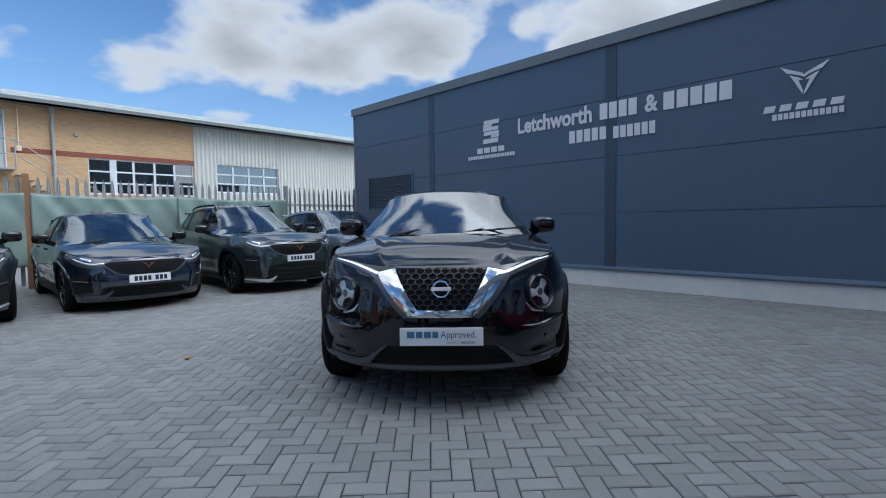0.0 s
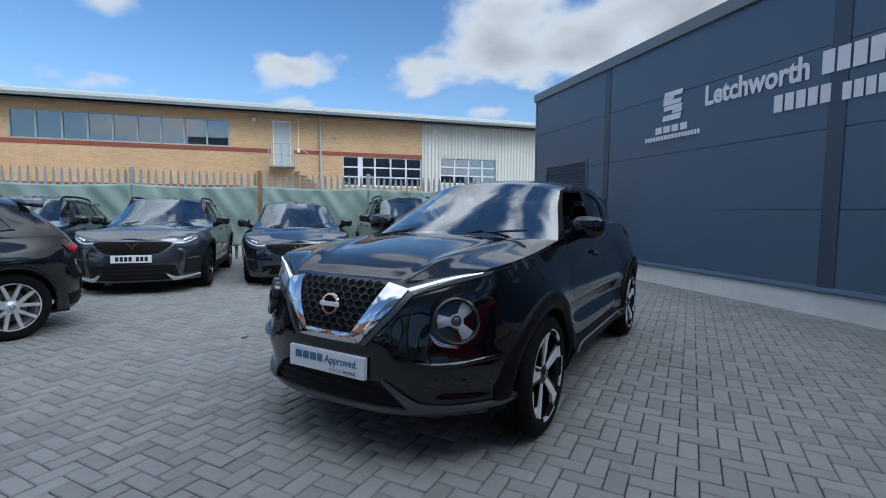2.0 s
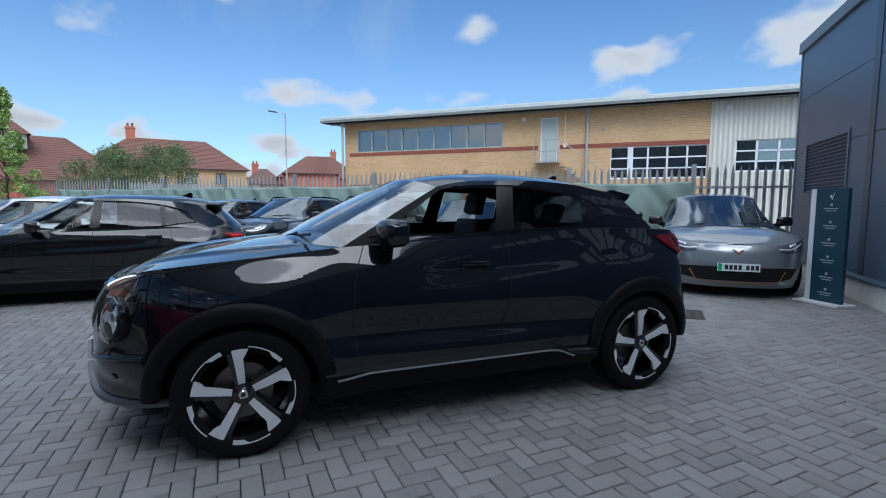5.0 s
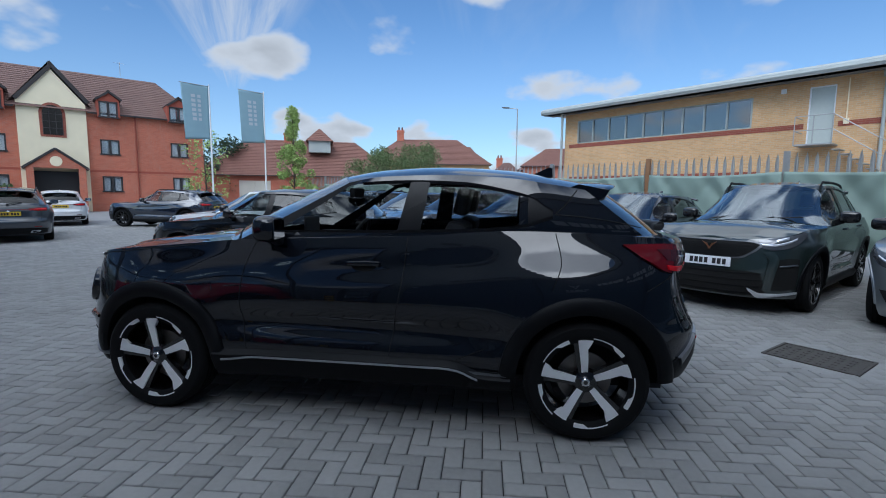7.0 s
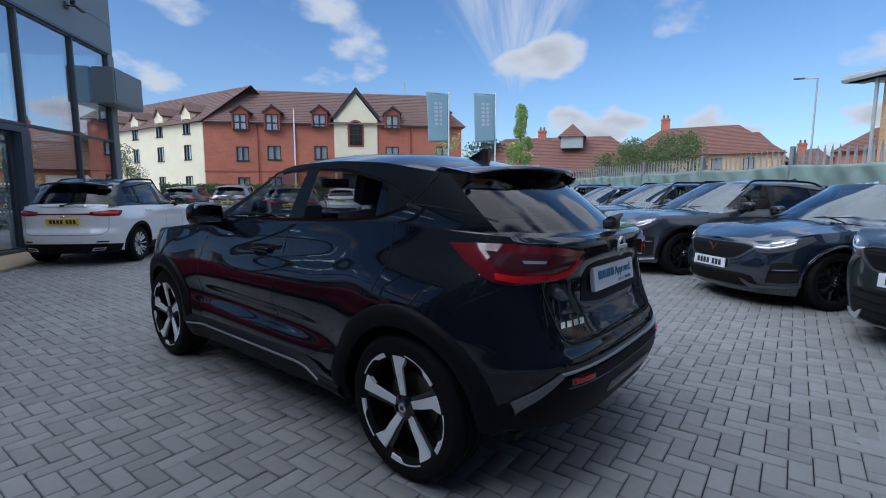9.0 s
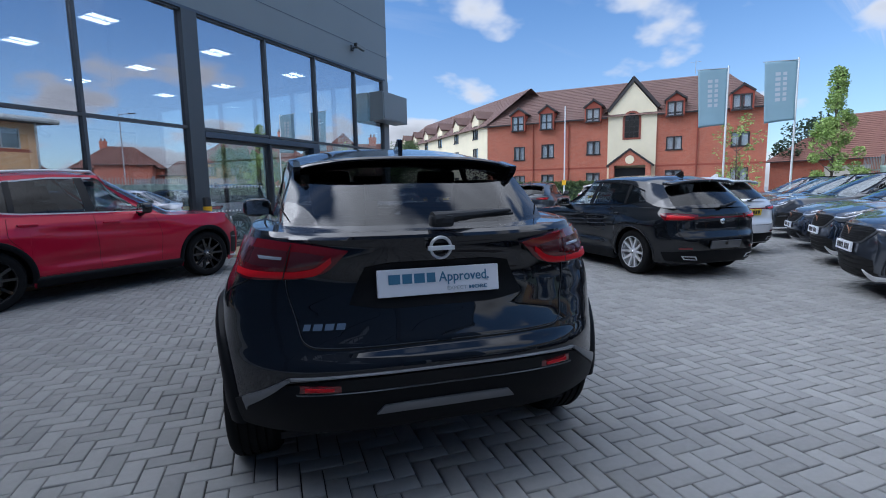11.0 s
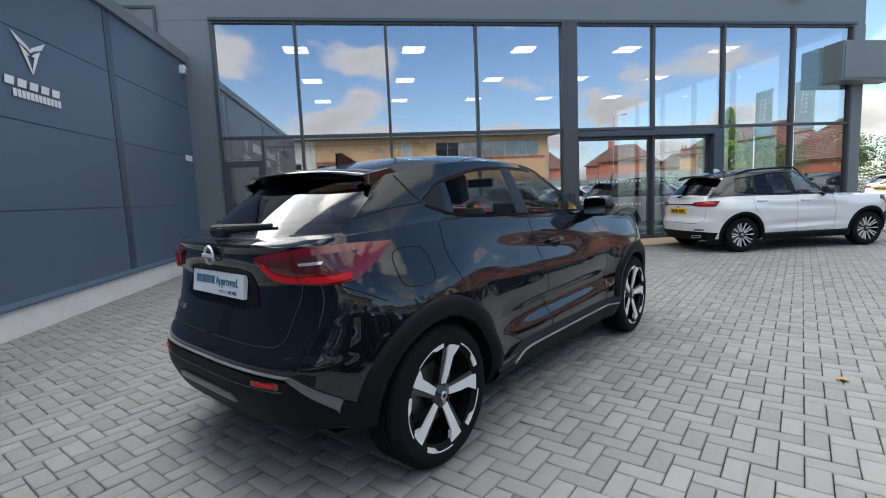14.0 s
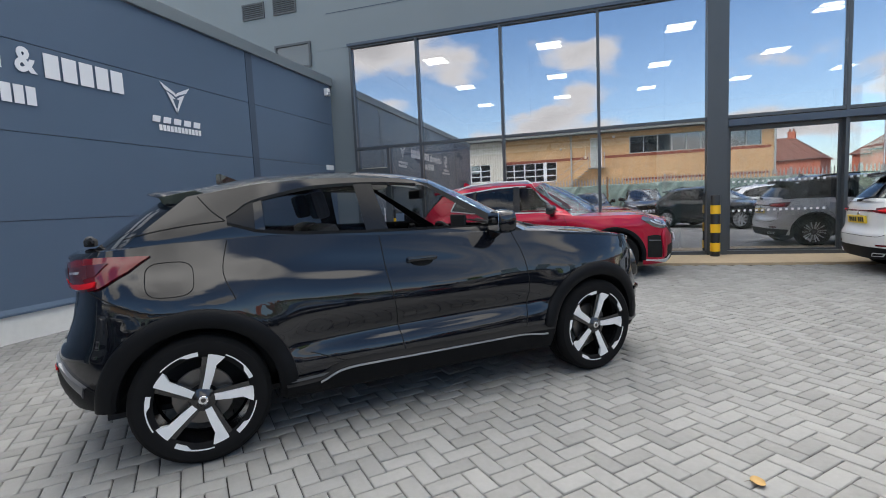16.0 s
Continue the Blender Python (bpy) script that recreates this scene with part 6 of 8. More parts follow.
    # arch lips
    if s.get("cladding", True):
        cw = s.get("clad_w", 0.065)
        for yw in (-wb, wb):
            proud = s.get("clad_proud", 0.016)

            a0 = -0.18 if yw < 0 else s.get("rear_lip", -0.18)

            def lip(p, q, yw=yw, a0=a0):
                a = a0 + (math.pi + 0.18 - a0) * p
                i_ = int(round(q * 6))
                r = b.Ra + (-0.012, -0.010, 0.010, cw * 0.45, cw - 0.014, cw, cw + 0.003)[i_]
                y, z = yw + r * math.cos(a), max(b.Rw + r * math.sin(a), b.zsill)
                o = (-0.10, 0.3, 0.95, 1.1, 1.0, 0.62, -0.3)[i_] * proud
                return (b.at(b.phi_y(y), z)[0] + o - (0.05 if i_ == 0 else 0), y, z)
            vf = grid(lip, 40, 6)
            for sd in (1, -1):
                part("arch_trim", vf if sd > 0 else mirror(vf), M["clad"] if s.get("clad_mat") is None else M[s["clad_mat"]], car, "", True, 40)
        ya, yb_ = -wb + b.Ra + 0.02, wb - b.Ra - 0.02
        sill_line = pchip(*zip(*s.get("sill_line", ((ya, 0.34), (yb_, 0.34)))))

        def sillp(p, q):
            y = ya + (yb_ - ya) * p
            i_ = int(round(q * 5))
            zt = sill_line(y)
            z = (b.zsill - 0.012, b.zsill, zt - 0.050, zt - 0.026, zt - 0.003, zt + 0.004)[i_]
            o = (-0.07, -0.028, 0.030, 0.034, 0.008, -0.006)[i_] * s.get("sill_proud", 0.55)
            return (b.at(b.phi_y(y), zt)[0] + o, y, max(z, b.zsill - 0.012))
        vf = grid(sillp, 40, 5)
        for sd in (1, -1):
            part("sill_trim", vf if sd > 0 else mirror(vf), M["clad"], car, "", True, 40)
        if s.get("sill_strip"):
            y0_, y1_ = s["sill_strip"]

            def strip(p, q):
                y = y0_ + (y1_ - y0_) * p
                zt = sill_line(y) - 0.018 * (1 - ease(y0_, y0_ + 0.22, y))
                return (b.at(b.phi_y(y), zt)[0] + (0.030, 0.041, 0.040, 0.026)[int(round(q * 3))], y, zt - (0.043, 0.041, 0.032, 0.030)[int(round(q * 3))])
            vf = grid(strip, 40, 3)
            for sd in (1, -1):
                part("sill_strip", vf if sd > 0 else mirror(vf), M["strip"], car, "satin silver sill strip", True, 40)
    # shut lines
    py = b.phi_y
    lines = [[(py(y), z) for y, z in l] for l in s["shuts"]]
    for l_ in lines:
        for sd in (1, -1):
            part("shut_line", skin_line(b, l_, 0.005, 0.0015, 24, sd), M["gap"], car)
    # door mirrors
    my, mz = s["mirror"]
    for sd in (1, -1):
        x0 = b.at(py(my), b.zs(my))[0] - 0.02
        hs = shell(0.112, 0.075, 0.078)
        m_ = part("door_mirror", move(hs, pose(sd * (x0 + 0.15), my, mz, 0, 0, sd * 8)), M[s.get("mirror_paint", s["paint"])], car, "", True, 50)
        part("mirror_glass", move(box(-0.085, 0.085, 0.060, 0.064, -0.055, 0.055), pose(sd * (x0 + 0.15), my, mz, 0, 0, sd * 8)), M["chrome"], m_)
        part("mirror_foot", move(box(-0.07, 0.07, -0.03, 0.03, -0.05, 0.03, 0.015), pose(sd * (x0 + 0.03), my, mz - 0.06, 0, sd * -25, 0)), M["clad"], m_)
    # door handles
    for hy, hz in s["handles"]:
        for sd in (1, -1):
            x, y, z = b.at(py(hy), hz, 0.0)
            vf = join(box(x - 0.01, x + 0.028, hy - 0.10, hy + 0.10, hz - 0.014, hz + 0.014, 0.011))
            part("door_handle", vf if sd > 0 else mirror(vf), M[s.get("handle_paint", s["paint"])], car, "", True, 50)
    # wipers
    z_c, y_c = s["screen"][0][1], s["screen"][0][0]
    for x in (-0.42, 0.12):
        part("wiper", join(rod((x, y_c + 0.10 - 0.02, z_c + 0.02), (x + 0.50, y_c + 0.16, z_c + 0.055), 0.009, 6), rod((x - 0.05, y_c + 0.02, z_c), (x + 0.2, y_c + 0.11, z_c + 0.05), 0.008, 6)), M["dark"], car)
    # plates
    def plate_at(rear, z, tilt, mat, writing):
        y = (b.at(math.pi, z)[1] + 0.004) if rear else (b.at(0, z)[1] - 0.004)
        base = pose(0, y + s.get("plate_push", (0, 0))[1 if rear else 0], z, tilt, 0, 180 if rear else 0)
        pl = part("number_plate", move(box(-0.26, 0.26, -0.012, 0.012, -0.0555, 0.0555, 0.004), base), M[mat], car, "")
        for vf, mt, nm in writing:
            part(nm, move(vf, base), M[mt], pl)
    plate_at(False, s["fplate"][0], s["fplate"][1], s.get("fplate_mat", "plate"), s["fwriting"])
    plate_at(True, s["rplate"][0], s["rplate"][1], s.get("rplate_mat", "plate_y"), s["rwriting"])
    return car, b


def reg_bars(mat="ink", x0=-0.20):
    """Seven upright bars in two groups, in place of a registration."""
    q = [box(x0 + i * 0.056, x0 + 0.040 + i * 0.056, -0.0145, -0.012, -0.033, 0.033) for i in range(4)]
    q += [box(x0 + 0.26 + i * 0.056, x0 + 0.30 + i * 0.056, -0.0145, -0.012, -0.033, 0.033) for i in range(3)]
    return [(vf, mat, "plate_bar") for vf in q]


SALE = [*[(box(x0, x1, -0.0145, -0.012, -0.005, 0.034), "ink_teal", "brand_bar") for x0, x1 in ((-0.215, -0.167), (-0.158, -0.118), (-0.109, -0.065), (-0.056, -0.02))],
        (move(fit_text("Approved.", -0.005, 0.215, -0.018, 0.036, 0.008, 0.002), Matrix.Translation((0, -0.0125, 0))), "ink_teal", "lettering"),
        (move(fit_text("EXPECT", 0.03, 0.115, -0.042, -0.027, 0.0, 0.002), Matrix.Translation((0, -0.0125, 0))), "ink_pale", "lettering"),
        (move(fit_text("MORE", 0.125, 0.205, -0.042, -0.027, 0.01, 0.002), Matrix.Translation((0, -0.0125, 0))), "ink_teal", "lettering")]

JUKE = dict(
    paint="black", W=0.888, Lf=2.135, Lr=2.03, nf=2.7, nr=3.4, ys=1.22, f0=1.70, r0=1.66, wb=2.636, wheel=0.342, arch=0.395, track=0.795, haunch=0.026, round=260, rows=60, deck_rows=30,
    press=[(-0.052, -0.02, 0.86, 0.580, 0.075, -0.02), (-0.016, 0.25, 0.62, 0.94, 0.08, 0.06), (0.022, 1.38, 0.50, 0.90, 0.13, 0.0), (0.016, -1.38, 0.45, 0.88, 0.11, 0.0)],
    nose_press=[(0.016, 0.68, 0.15, 0.52, 0.045), (-0.026, 0.68, 0.13, 0.40, 0.04), (-0.014, 0.625, 0.14, 0.735, 0.11), (-0.012, 0.45, 0.07, 0.68, 0.10)],
    tail_press=[(0.018, 0.0, 0.60, 1.108, 0.018), (-0.028, 0.0, 0.37, 0.925, 0.085), (-0.006, 0.0, 0.70, 0.668, 0.012)],
    side=[(0.15, 0.12), (0.25, 0.07), (0.36, 0.012), (0.45, 0.0), (0.56, 0.0), (0.70, 0.0), (0.80, 0.009), (0.88, 0.027), (0.95, 0.050), (1.05, 0.090), (1.12, 0.118), (1.20, 0.15)],
    front=[(0.15, 0.12), (0.28, 0.02), (0.45, 0.0), (0.62, 0.01), (0.75, 0.04), (0.85, 0.085), (0.95, 0.17), (1.05, 0.3)],
    rear=[(0.20, 0.14), (0.36, 0.04), (0.50, 0.0), (0.60, 0.0), (0.66, 0.026), (0.72, 0.055), (0.80, 0.082), (0.93, 0.10), (1.04, 0.085), (1.10, 0.085), (1.14, 0.13), (1.2, 0.20)],
    shoulder=[(-2.13, 0.912), (-1.9, 0.966), (-1.6, 1.008), (-1.2, 1.045), (-0.75, 1.085), (-0.4, 1.10), (0.3, 1.125), (0.95, 1.165), (1.3, 1.16), (1.7, 1.14), (2.03, 1.125)],
    spine=[(-2.13, 0.912), (-2.0, 0.915), (-1.88, 0.967), (-1.7, 1.022), (-1.4, 1.072), (-1.1, 1.11), (-0.6, 1.13), (1.5, 1.16), (1.85, 1.13), (2.03, 1.125)],
    sill=0.25, chin=0.265, tail=0.35, cowl=-0.80, tail_deck=1.60, belt=1.10, seat=0.12, ridge=0.022,
    rail=[(-0.8, 1.10), (-0.45, 1.29), (-0.12, 1.445), (0.1, 1.48), (0.5, 1.49), (0.9, 1.47), (1.1, 1.44), (1.32, 1.405), (1.7, 1.3)],
    rail_x=[(-0.8, 0.76), (-0.12, 0.585), (0.4, 0.61), (0.9, 0.60), (1.32, 0.568), (1.7, 0.54)],
    win_low=[(-0.7, 1.125), (-0.5, 1.135), (0.3, 1.15), (0.7, 1.165), (0.96, 1.19), (1.143, 1.245), (1.7, 1.30)],
    win_high=[(-0.8, 1.14), (-0.45, 1.27), (-0.05, 1.435), (0.3, 1.45), (0.6, 1.44), (0.84, 1.40), (1.01, 1.355), (1.143, 1.275), (1.3, 1.28), (1.7, 1.26)],
    keys=[(-0.80, -0.14), (-0.62, -0.04), (0.20, 0.285), (0.345, 0.40), (0.93, 0.94), (0.985, 0.985), (1.13, 1.13), (1.66, 1.32)],
    inset=[(-0.8, 0.0), (-0.3, 0.008), (0.4, 0.028), (0.9, 0.052), (1.2, 0.078), (1.66, 0.115)], rear_tint="juke_tint", cells="xobpxbx", quarter_lines=[[(1.14, 1.258), (1.30, 1.245), (1.48, 1.22), (1.64, 1.185)], [(1.145, 1.262), (1.20, 1.31), (1.27, 1.40)]], last_win=6, screen=((-1.10, 1.095), (-0.26, 1.505)), back=((1.86, 1.125), (1.40, 1.455)), back0=0.05, back1=0.93,
    crown=[(-0.26, 1.50), (0.0, 1.54), (0.4, 1.562), (0.86, 1.54), (1.16, 1.495), (1.4, 1.452)], rims="two_tone", waist="pillar", seal="pillar",
    shuts=[[(-0.66, 1.09), (-0.72, 0.9), (-0.74, 0.7), (-0.70, 0.42)], [(0.285, 1.12), (0.27, 0.9), (0.22, 0.6), (0.19, 0.40)], [(1.14, 1.155), (1.17, 1.0), (1.12, 0.85)], [(0.19, 0.405), (-0.70, 0.405)], [(0.19, 0.405), (0.5, 0.41), (0.76, 0.50)]],
    mirror=(-0.52, 1.165), handles=[(0.03, 0.962)], dull_front_pillar=True, clad_w=0.086, clad_proud=0.024, rear_lip=0.02, sill_proud=1.0, sill_strip=(-0.84, 0.72), sill_line=[(-0.95, 0.42), (0.50, 0.42), (0.60, 0.41), (0.74, 0.36), (0.95, 0.36)], mirror_paint="black",
    fplate=(0.495, -2), rplate=(0.915, -8), fplate_mat="plate", rplate_mat="plate", fwriting=SALE, rwriting=SALE, plate_push=(-0.006, 0.02))

juke, JB = build_car(JUKE, "compact_crossover", "glossy black compact crossover car with front windows wound down")

# ---- details of the black crossover ----
def fx(x):
    return JB.phi_x(x)


def rx(x):
    return JB.phi_x(x, True)


def sides(nm, make, mat, parent=juke, label="", smooth=True, sharp=40):
    return [part(nm, make(sd), M[mat], parent, label, smooth, sharp) for sd in (1, -1)]


# grille: recess, honeycomb, chrome frame, badge
gl = skin_patch(JB, [(fx(0.0), 0.65), (fx(0.08), 0.65), (fx(0.15), 0.65)], [(fx(0.0), 0.900), (fx(0.17), 0.898), (fx(0.315), 0.894)], 14, 10, 0.003, 0.0, 1, False)
grille = part("grille", both(gl), M["gap"], juke, "black honeycomb grille", True)
cells = []
R0 = 0.029
for iy in range(-1, 10):
    for ix in range(-9, 10):
        cx, cz = ix * R0 * 1.92 + (R0 * 0.96 if iy % 2 else 0), 0.672 + iy * 0.0305
        lim = 0.15 + (0.312 - 0.15) * (cz - 0.65) / 0.245
        if abs(cx) > lim - 0.022 or not 0.660 < cz < 0.888:
            continue
        ring = []
        for r, o in ((R0 * 1.08, 0.006), (R0 * 1.04, 0.016), (R0 * 0.97, 0.016), (R0 * 0.92, 0.004)):
            for k in range(6):
                a = math.pi / 6 + k * math.pi / 3
                X, Z = cx + r * math.cos(a), cz + 0.68 * r * math.sin(a)
                p = JB.at(fx(abs(X)), Z, o)
                ring.append((math.copysign(p[0], X) if abs(X) > 1e-6 else 0.0, p[1], p[2]))
        cells.append((ring, [(q * 6 + k, q * 6 + (k + 1) % 6, (q + 1) * 6 + (k + 1) % 6, (q + 1) * 6 + k) for q in range(3) for k in range(6)]))
part("honeycomb", join(*cells), M["silvertrim"], grille)
sides("grille_chrome", lambda sd: skin_patch(JB, [(fx(0.205), 0.614), (fx(0.425), 0.876)], [(fx(0.150), 0.656), (fx(0.308), 0.900)], 18, 4, 0.020, 0.006, sd), "chrome", label="polished chrome grille frame")
sides("grille_edge", lambda sd: skin_patch(JB, [(fx(0.232), 0.600), (fx(0.452), 0.856)], [(fx(0.207), 0.613), (fx(0.427), 0.875)], 18, 3, 0.013, 0.002, sd), "silvertrim", label="dark chrome outer edge of the grille frame")
part("grille_chrome", both(skin_patch(JB, [(fx(0.0), 0.611), (fx(0.10), 0.611), (fx(0.201), 0.613)], [(fx(0.0), 0.653), (fx(0.07), 0.654), (fx(0.148), 0.656)], 10, 4, 0.020, 0.006)), M["chrome"], juke, "polished chrome grille frame", True, 40)
bp = JB.at(0, 0.788)
bm_ = pose(0, bp[1] - 0.03, 0.788, 90 - 10, 0, 0)
badge = part("front_badge", move(lathe([(0.042, 0.0), (0.045, 0.010), (0.055, 0.010), (0.058, 0.0)], 36), bm_), M["chrome"], juke, "round chrome badge with a bar", True, 40)
part("badge_bar", move(box(-0.063, 0.063, -0.012, 0.012, 0.004, 0.016, 0.003), bm_), M["alloy"], badge)
part("badge_back", move(lathe([(0.0001, -0.006), (0.056, -0.006), (0.056, -0.02)], 30), bm_), M["gap"], badge)
# running lights and round headlamps
sides("running_light", lambda sd: skin_patch(JB, [(fx(0.432), 0.845), (fx(0.52), 0.874), (fx(0.64), 0.912), (fx(0.79), 0.958)], [(fx(0.412), 0.884), (fx(0.50), 0.912), (fx(0.63), 0.946), (fx(0.80), 0.972)], 22, 4, 0.010, 0.004, sd), "lampdark", label="slim headlamp strip")
sides("light_guide", lambda sd: skin_patch(JB, [(fx(0.428), 0.868), (fx(0.516), 0.896), (fx(0.636), 0.931), (fx(0.759), 0.960)], [(fx(0.420), 0.880), (fx(0.508), 0.906), (fx(0.632), 0.939), (fx(0.762), 0.965)], 22, 3, 0.015, 0.002, sd), "drl", label="lit white light guide")
hp = Vector(JB.at(fx(0.645), 0.740))
hn = (Vector(JB.at(fx(0.645), 0.740, 0.03)) - hp).normalized()
for sd in (1, -1):
    q, c = Vector((sd * hn.x, hn.y, hn.z)), Vector((sd * hp.x, hp.y, hp.z))
    e1 = Vector((0, 0, 1)).cross(q).normalized() * -sd
    e2 = (Vector((0, 0, 1)) - q * q.z).normalized()
    hm = Matrix(((e1.x, e2.x, q.x, c.x + q.x * 0.010), (e1.y, e2.y, q.y, c.y + q.y * 0.010), (e1.z, e2.z, q.z, c.z + q.z * 0.010), (0, 0, 0, 1)))
    hl = part("headlamp", move(lathe([(0.116, -0.05), (0.114, 0.008), (0.106, 0.016), (0.099, 0.010), (0.092, -0.03)], 48), hm), M["rimblack"], juke, "round headlamp with three silver arms", True, 40)
    part("reflector_bowl", move(lathe([(0.0001, -0.046), (0.05, -0.044), (0.080, -0.036), (0.094, -0.022)], 36), hm), M["lampbowl"], hl, "", True)
    arms = []
    for a in (0, 128, 232):
        arms.append(move(([(0.030, -0.019, -0.004), (0.030, 0.019, -0.004), (0.088, 0.033, -0.012), (0.096, 0.0, -0.002), (0.088, -0.033, -0.012), (0.030, -0.019, -0.03), (0.030, 0.019, -0.03), (0.088, 0.033, -0.04), (0.088, -0.033, -0.04)], [(0, 3, 1), (1, 3, 2), (0, 4, 3), (0, 5, 8, 4), (1, 2, 7, 6)]), pose(0, 0, 0, 0, 0, a)))
    part("reflector_arms", move(join(*arms), hm), M["lampsilver"], hl)
    part("projector", move(lathe([(0.0001, -0.002), (0.016, -0.006), (0.025, -0.014)], 24), hm), M["lampdark"], hl, "", True)
    part("projector_ring", move(lathe([(0.025, -0.016), (0.027, -0.002), (0.034, -0.002), (0.037, -0.02)], 28), hm), M["lampsilver"], hl, "", True, 40)
    part("lens", move(lathe([(0.0001, 0.026), (0.05, 0.022), (0.08, 0.016), (0.100, 0.008)], 36), hm), M["lens"], hl, "", True)
sides("lamp_crescent", lambda sd: skin_patch(JB, [(fx(0.545), 0.672), (fx(0.585), 0.628), (fx(0.66), 0.612)], [(fx(0.540), 0.684), (fx(0.588), 0.646), (fx(0.66), 0.624)], 14, 3, 0.006, 0.003, sd), "chrome", label="bright crescent under the lamp")
# bumper: crease trims, lower intake, fins, lip
sides("bumper_crease", lambda sd: skin_patch(JB, [(fx(0.50), 0.540), (fx(0.62), 0.526), (fx(0.80), 0.552)], [(fx(0.50), 0.544), (fx(0.62), 0.550), (fx(0.80), 0.572)], 18, 4, 0.014, 0.010, sd), "black")
part("lower_intake", both(skin_patch(JB, [(fx(0.0), 0.315), (fx(0.25), 0.317), (fx(0.46), 0.325)], [(fx(0.0), 0.435), (fx(0.25), 0.435), (fx(0.36), 0.43)], 16, 6, 0.002, 0, 1, False)), M["gap"], juke, "", True)
part("intake_slats", both(join(*[skin_patch(JB, [(fx(0.0), z), (fx(0.22), z), (fx(0.43 - 0.2 * (z - 0.3)), z)], [(fx(0.0), z + 0.02), (fx(0.22), z + 0.02), (fx(0.42 - 0.2 * (z - 0.3)), z + 0.02)], 10, 2, 0.008, 0) for z in (0.345, 0.385)])), M["clad"], juke, "", True, 40)
part("bumper_lip", both(skin_patch(JB, [(fx(0.0), 0.284), (fx(0.3), 0.284), (fx(0.53), 0.290)], [(fx(0.0), 0.310), (fx(0.3), 0.310), (fx(0.50), 0.314)], 14, 3, 0.018, 0.006)), M["silvertrim"], juke, "satin grey bumper lip", True, 40)
sides("bumper_fin", lambda sd: skin_patch(JB, [(fx(0.36), 0.418), (fx(0.52), 0.296), (fx(0.66), 0.304), (fx(0.855), 0.328)], [(fx(0.335), 0.446), (fx(0.53), 0.338), (fx(0.66), 0.328), (fx(0.86), 0.350)], 24, 4, 0.024, 0.008, sd), "silvertrim", label="satin grey bumper fin")
sides("parking_sensor", lambda sd: skin_patch(JB, [(fx(0.675), 0.440), (fx(0.695), 0.440)], [(fx(0.675), 0.460), (fx(0.695), 0.460)], 3, 3, 0.006, 0.003, sd), "black")
# bonnet edges
sides("shut_line", lambda sd: skin_line(JB, [(fx(0.42), 0.888), (fx(0.6), 0.942), (fx(0.81), 0.975), (JB.phi_y(-1.5), 1.003), (JB.phi_y(-1.0), 1.052)], 0.006, 0.002, 40, sd), "gap")
# tail: lamps, hatch line, bumper
py_ = JB.phi_y
sides("tail_lamp", lambda sd: skin_patch(JB, [(rx(0.415), 1.050), (rx(0.50), 0.972), (rx(0.62), 0.948), (rx(0.76), 0.945), (py_(1.74), 0.958), (py_(1.60), 1.03)], [(rx(0.41), 1.058), (rx(0.50), 1.072), (rx(0.62), 1.090), (rx(0.76), 1.102), (py_(1.70), 1.106), (py_(1.50), 1.100)], 40, 10, 0.014, 0.010, sd), "red_lens", label="deep red boomerang tail lamp")
sides("lamp_window", lambda sd: skin_patch(JB, [(rx(0.525), 1.012), (rx(0.60), 1.000), (rx(0.64), 0.998)], [(rx(0.50), 1.040), (rx(0.58), 1.052), (rx(0.64), 1.058)], 12, 4, 0.025, 0.001, sd), "smoke", label="smoked clear lamp window")
sides("lamp_window", lambda sd: skin_patch(JB, [(rx(0.655), 0.998), (rx(0.75), 1.000), (py_(1.74), 1.016)], [(rx(0.655), 1.060), (rx(0.76), 1.068), (py_(1.68), 1.074)], 14, 4, 0.025, 0.001, sd), "smoke", label="smoked clear lamp window")
sides("lamp_glint", lambda sd: skin_patch(JB, [(rx(0.67), 1.026), (rx(0.755), 1.028)], [(rx(0.67), 1.036), (rx(0.765), 1.040)], 8, 2, 0.028, 0.001, sd), "lampglass", label="clear lamp element")
sides("lamp_band", lambda sd: skin_patch(JB, [(rx(0.47), 1.015), (rx(0.53), 0.966), (rx(0.64), 0.955), (rx(0.76), 0.955), (py_(1.75), 0.966)], [(rx(0.475), 1.036), (rx(0.545), 0.993), (rx(0.64), 0.980), (rx(0.76), 0.981), (py_(1.74), 0.990)], 24, 3, 0.025, 0.002, sd), "red_bright", label="bright red lamp band")
sides("shut_line", lambda sd: skin_line(JB, [(rx(0.645), 1.09), (rx(0.647), 1.02), (rx(0.645), 0.945)], 0.005, 0.028, 10, sd), "gap")
hatch = [(rx(0.645), 0.945), (rx(0.63), 0.90), (rx(0.585), 0.80), (rx(0.55), 0.705), (rx(0.50), 0.682), (rx(0.30), 0.676), (rx(0.0), 0.676)]
sides("shut_line", lambda sd: skin_line(JB, hatch, 0.007, 0.002, 50, sd), "gap")
sides("hatch_edge", lambda sd: skin_line(JB, [(p_ - 0.002, z_ + 0.0055) for p_, z_ in hatch], 0.0028, 0.003, 50, sd), "silvertrim")
sides("shut_line", lambda sd: skin_line(JB, [(rx(0.78), 0.945), (py_(1.70), 0.90), (py_(1.62), 0.86)], 0.005, 0.002, 12, sd), "gap")
part("plate_recess", both(skin_patch(JB, [(rx(0.0), 0.815), (rx(0.2), 0.815), (rx(0.38), 0.84)], [(rx(0.0), 1.0), (rx(0.2), 1.0), (rx(0.33), 0.985)], 12, 6, 0.0025, 0, 1, False)), M["clad"], juke, "", True)
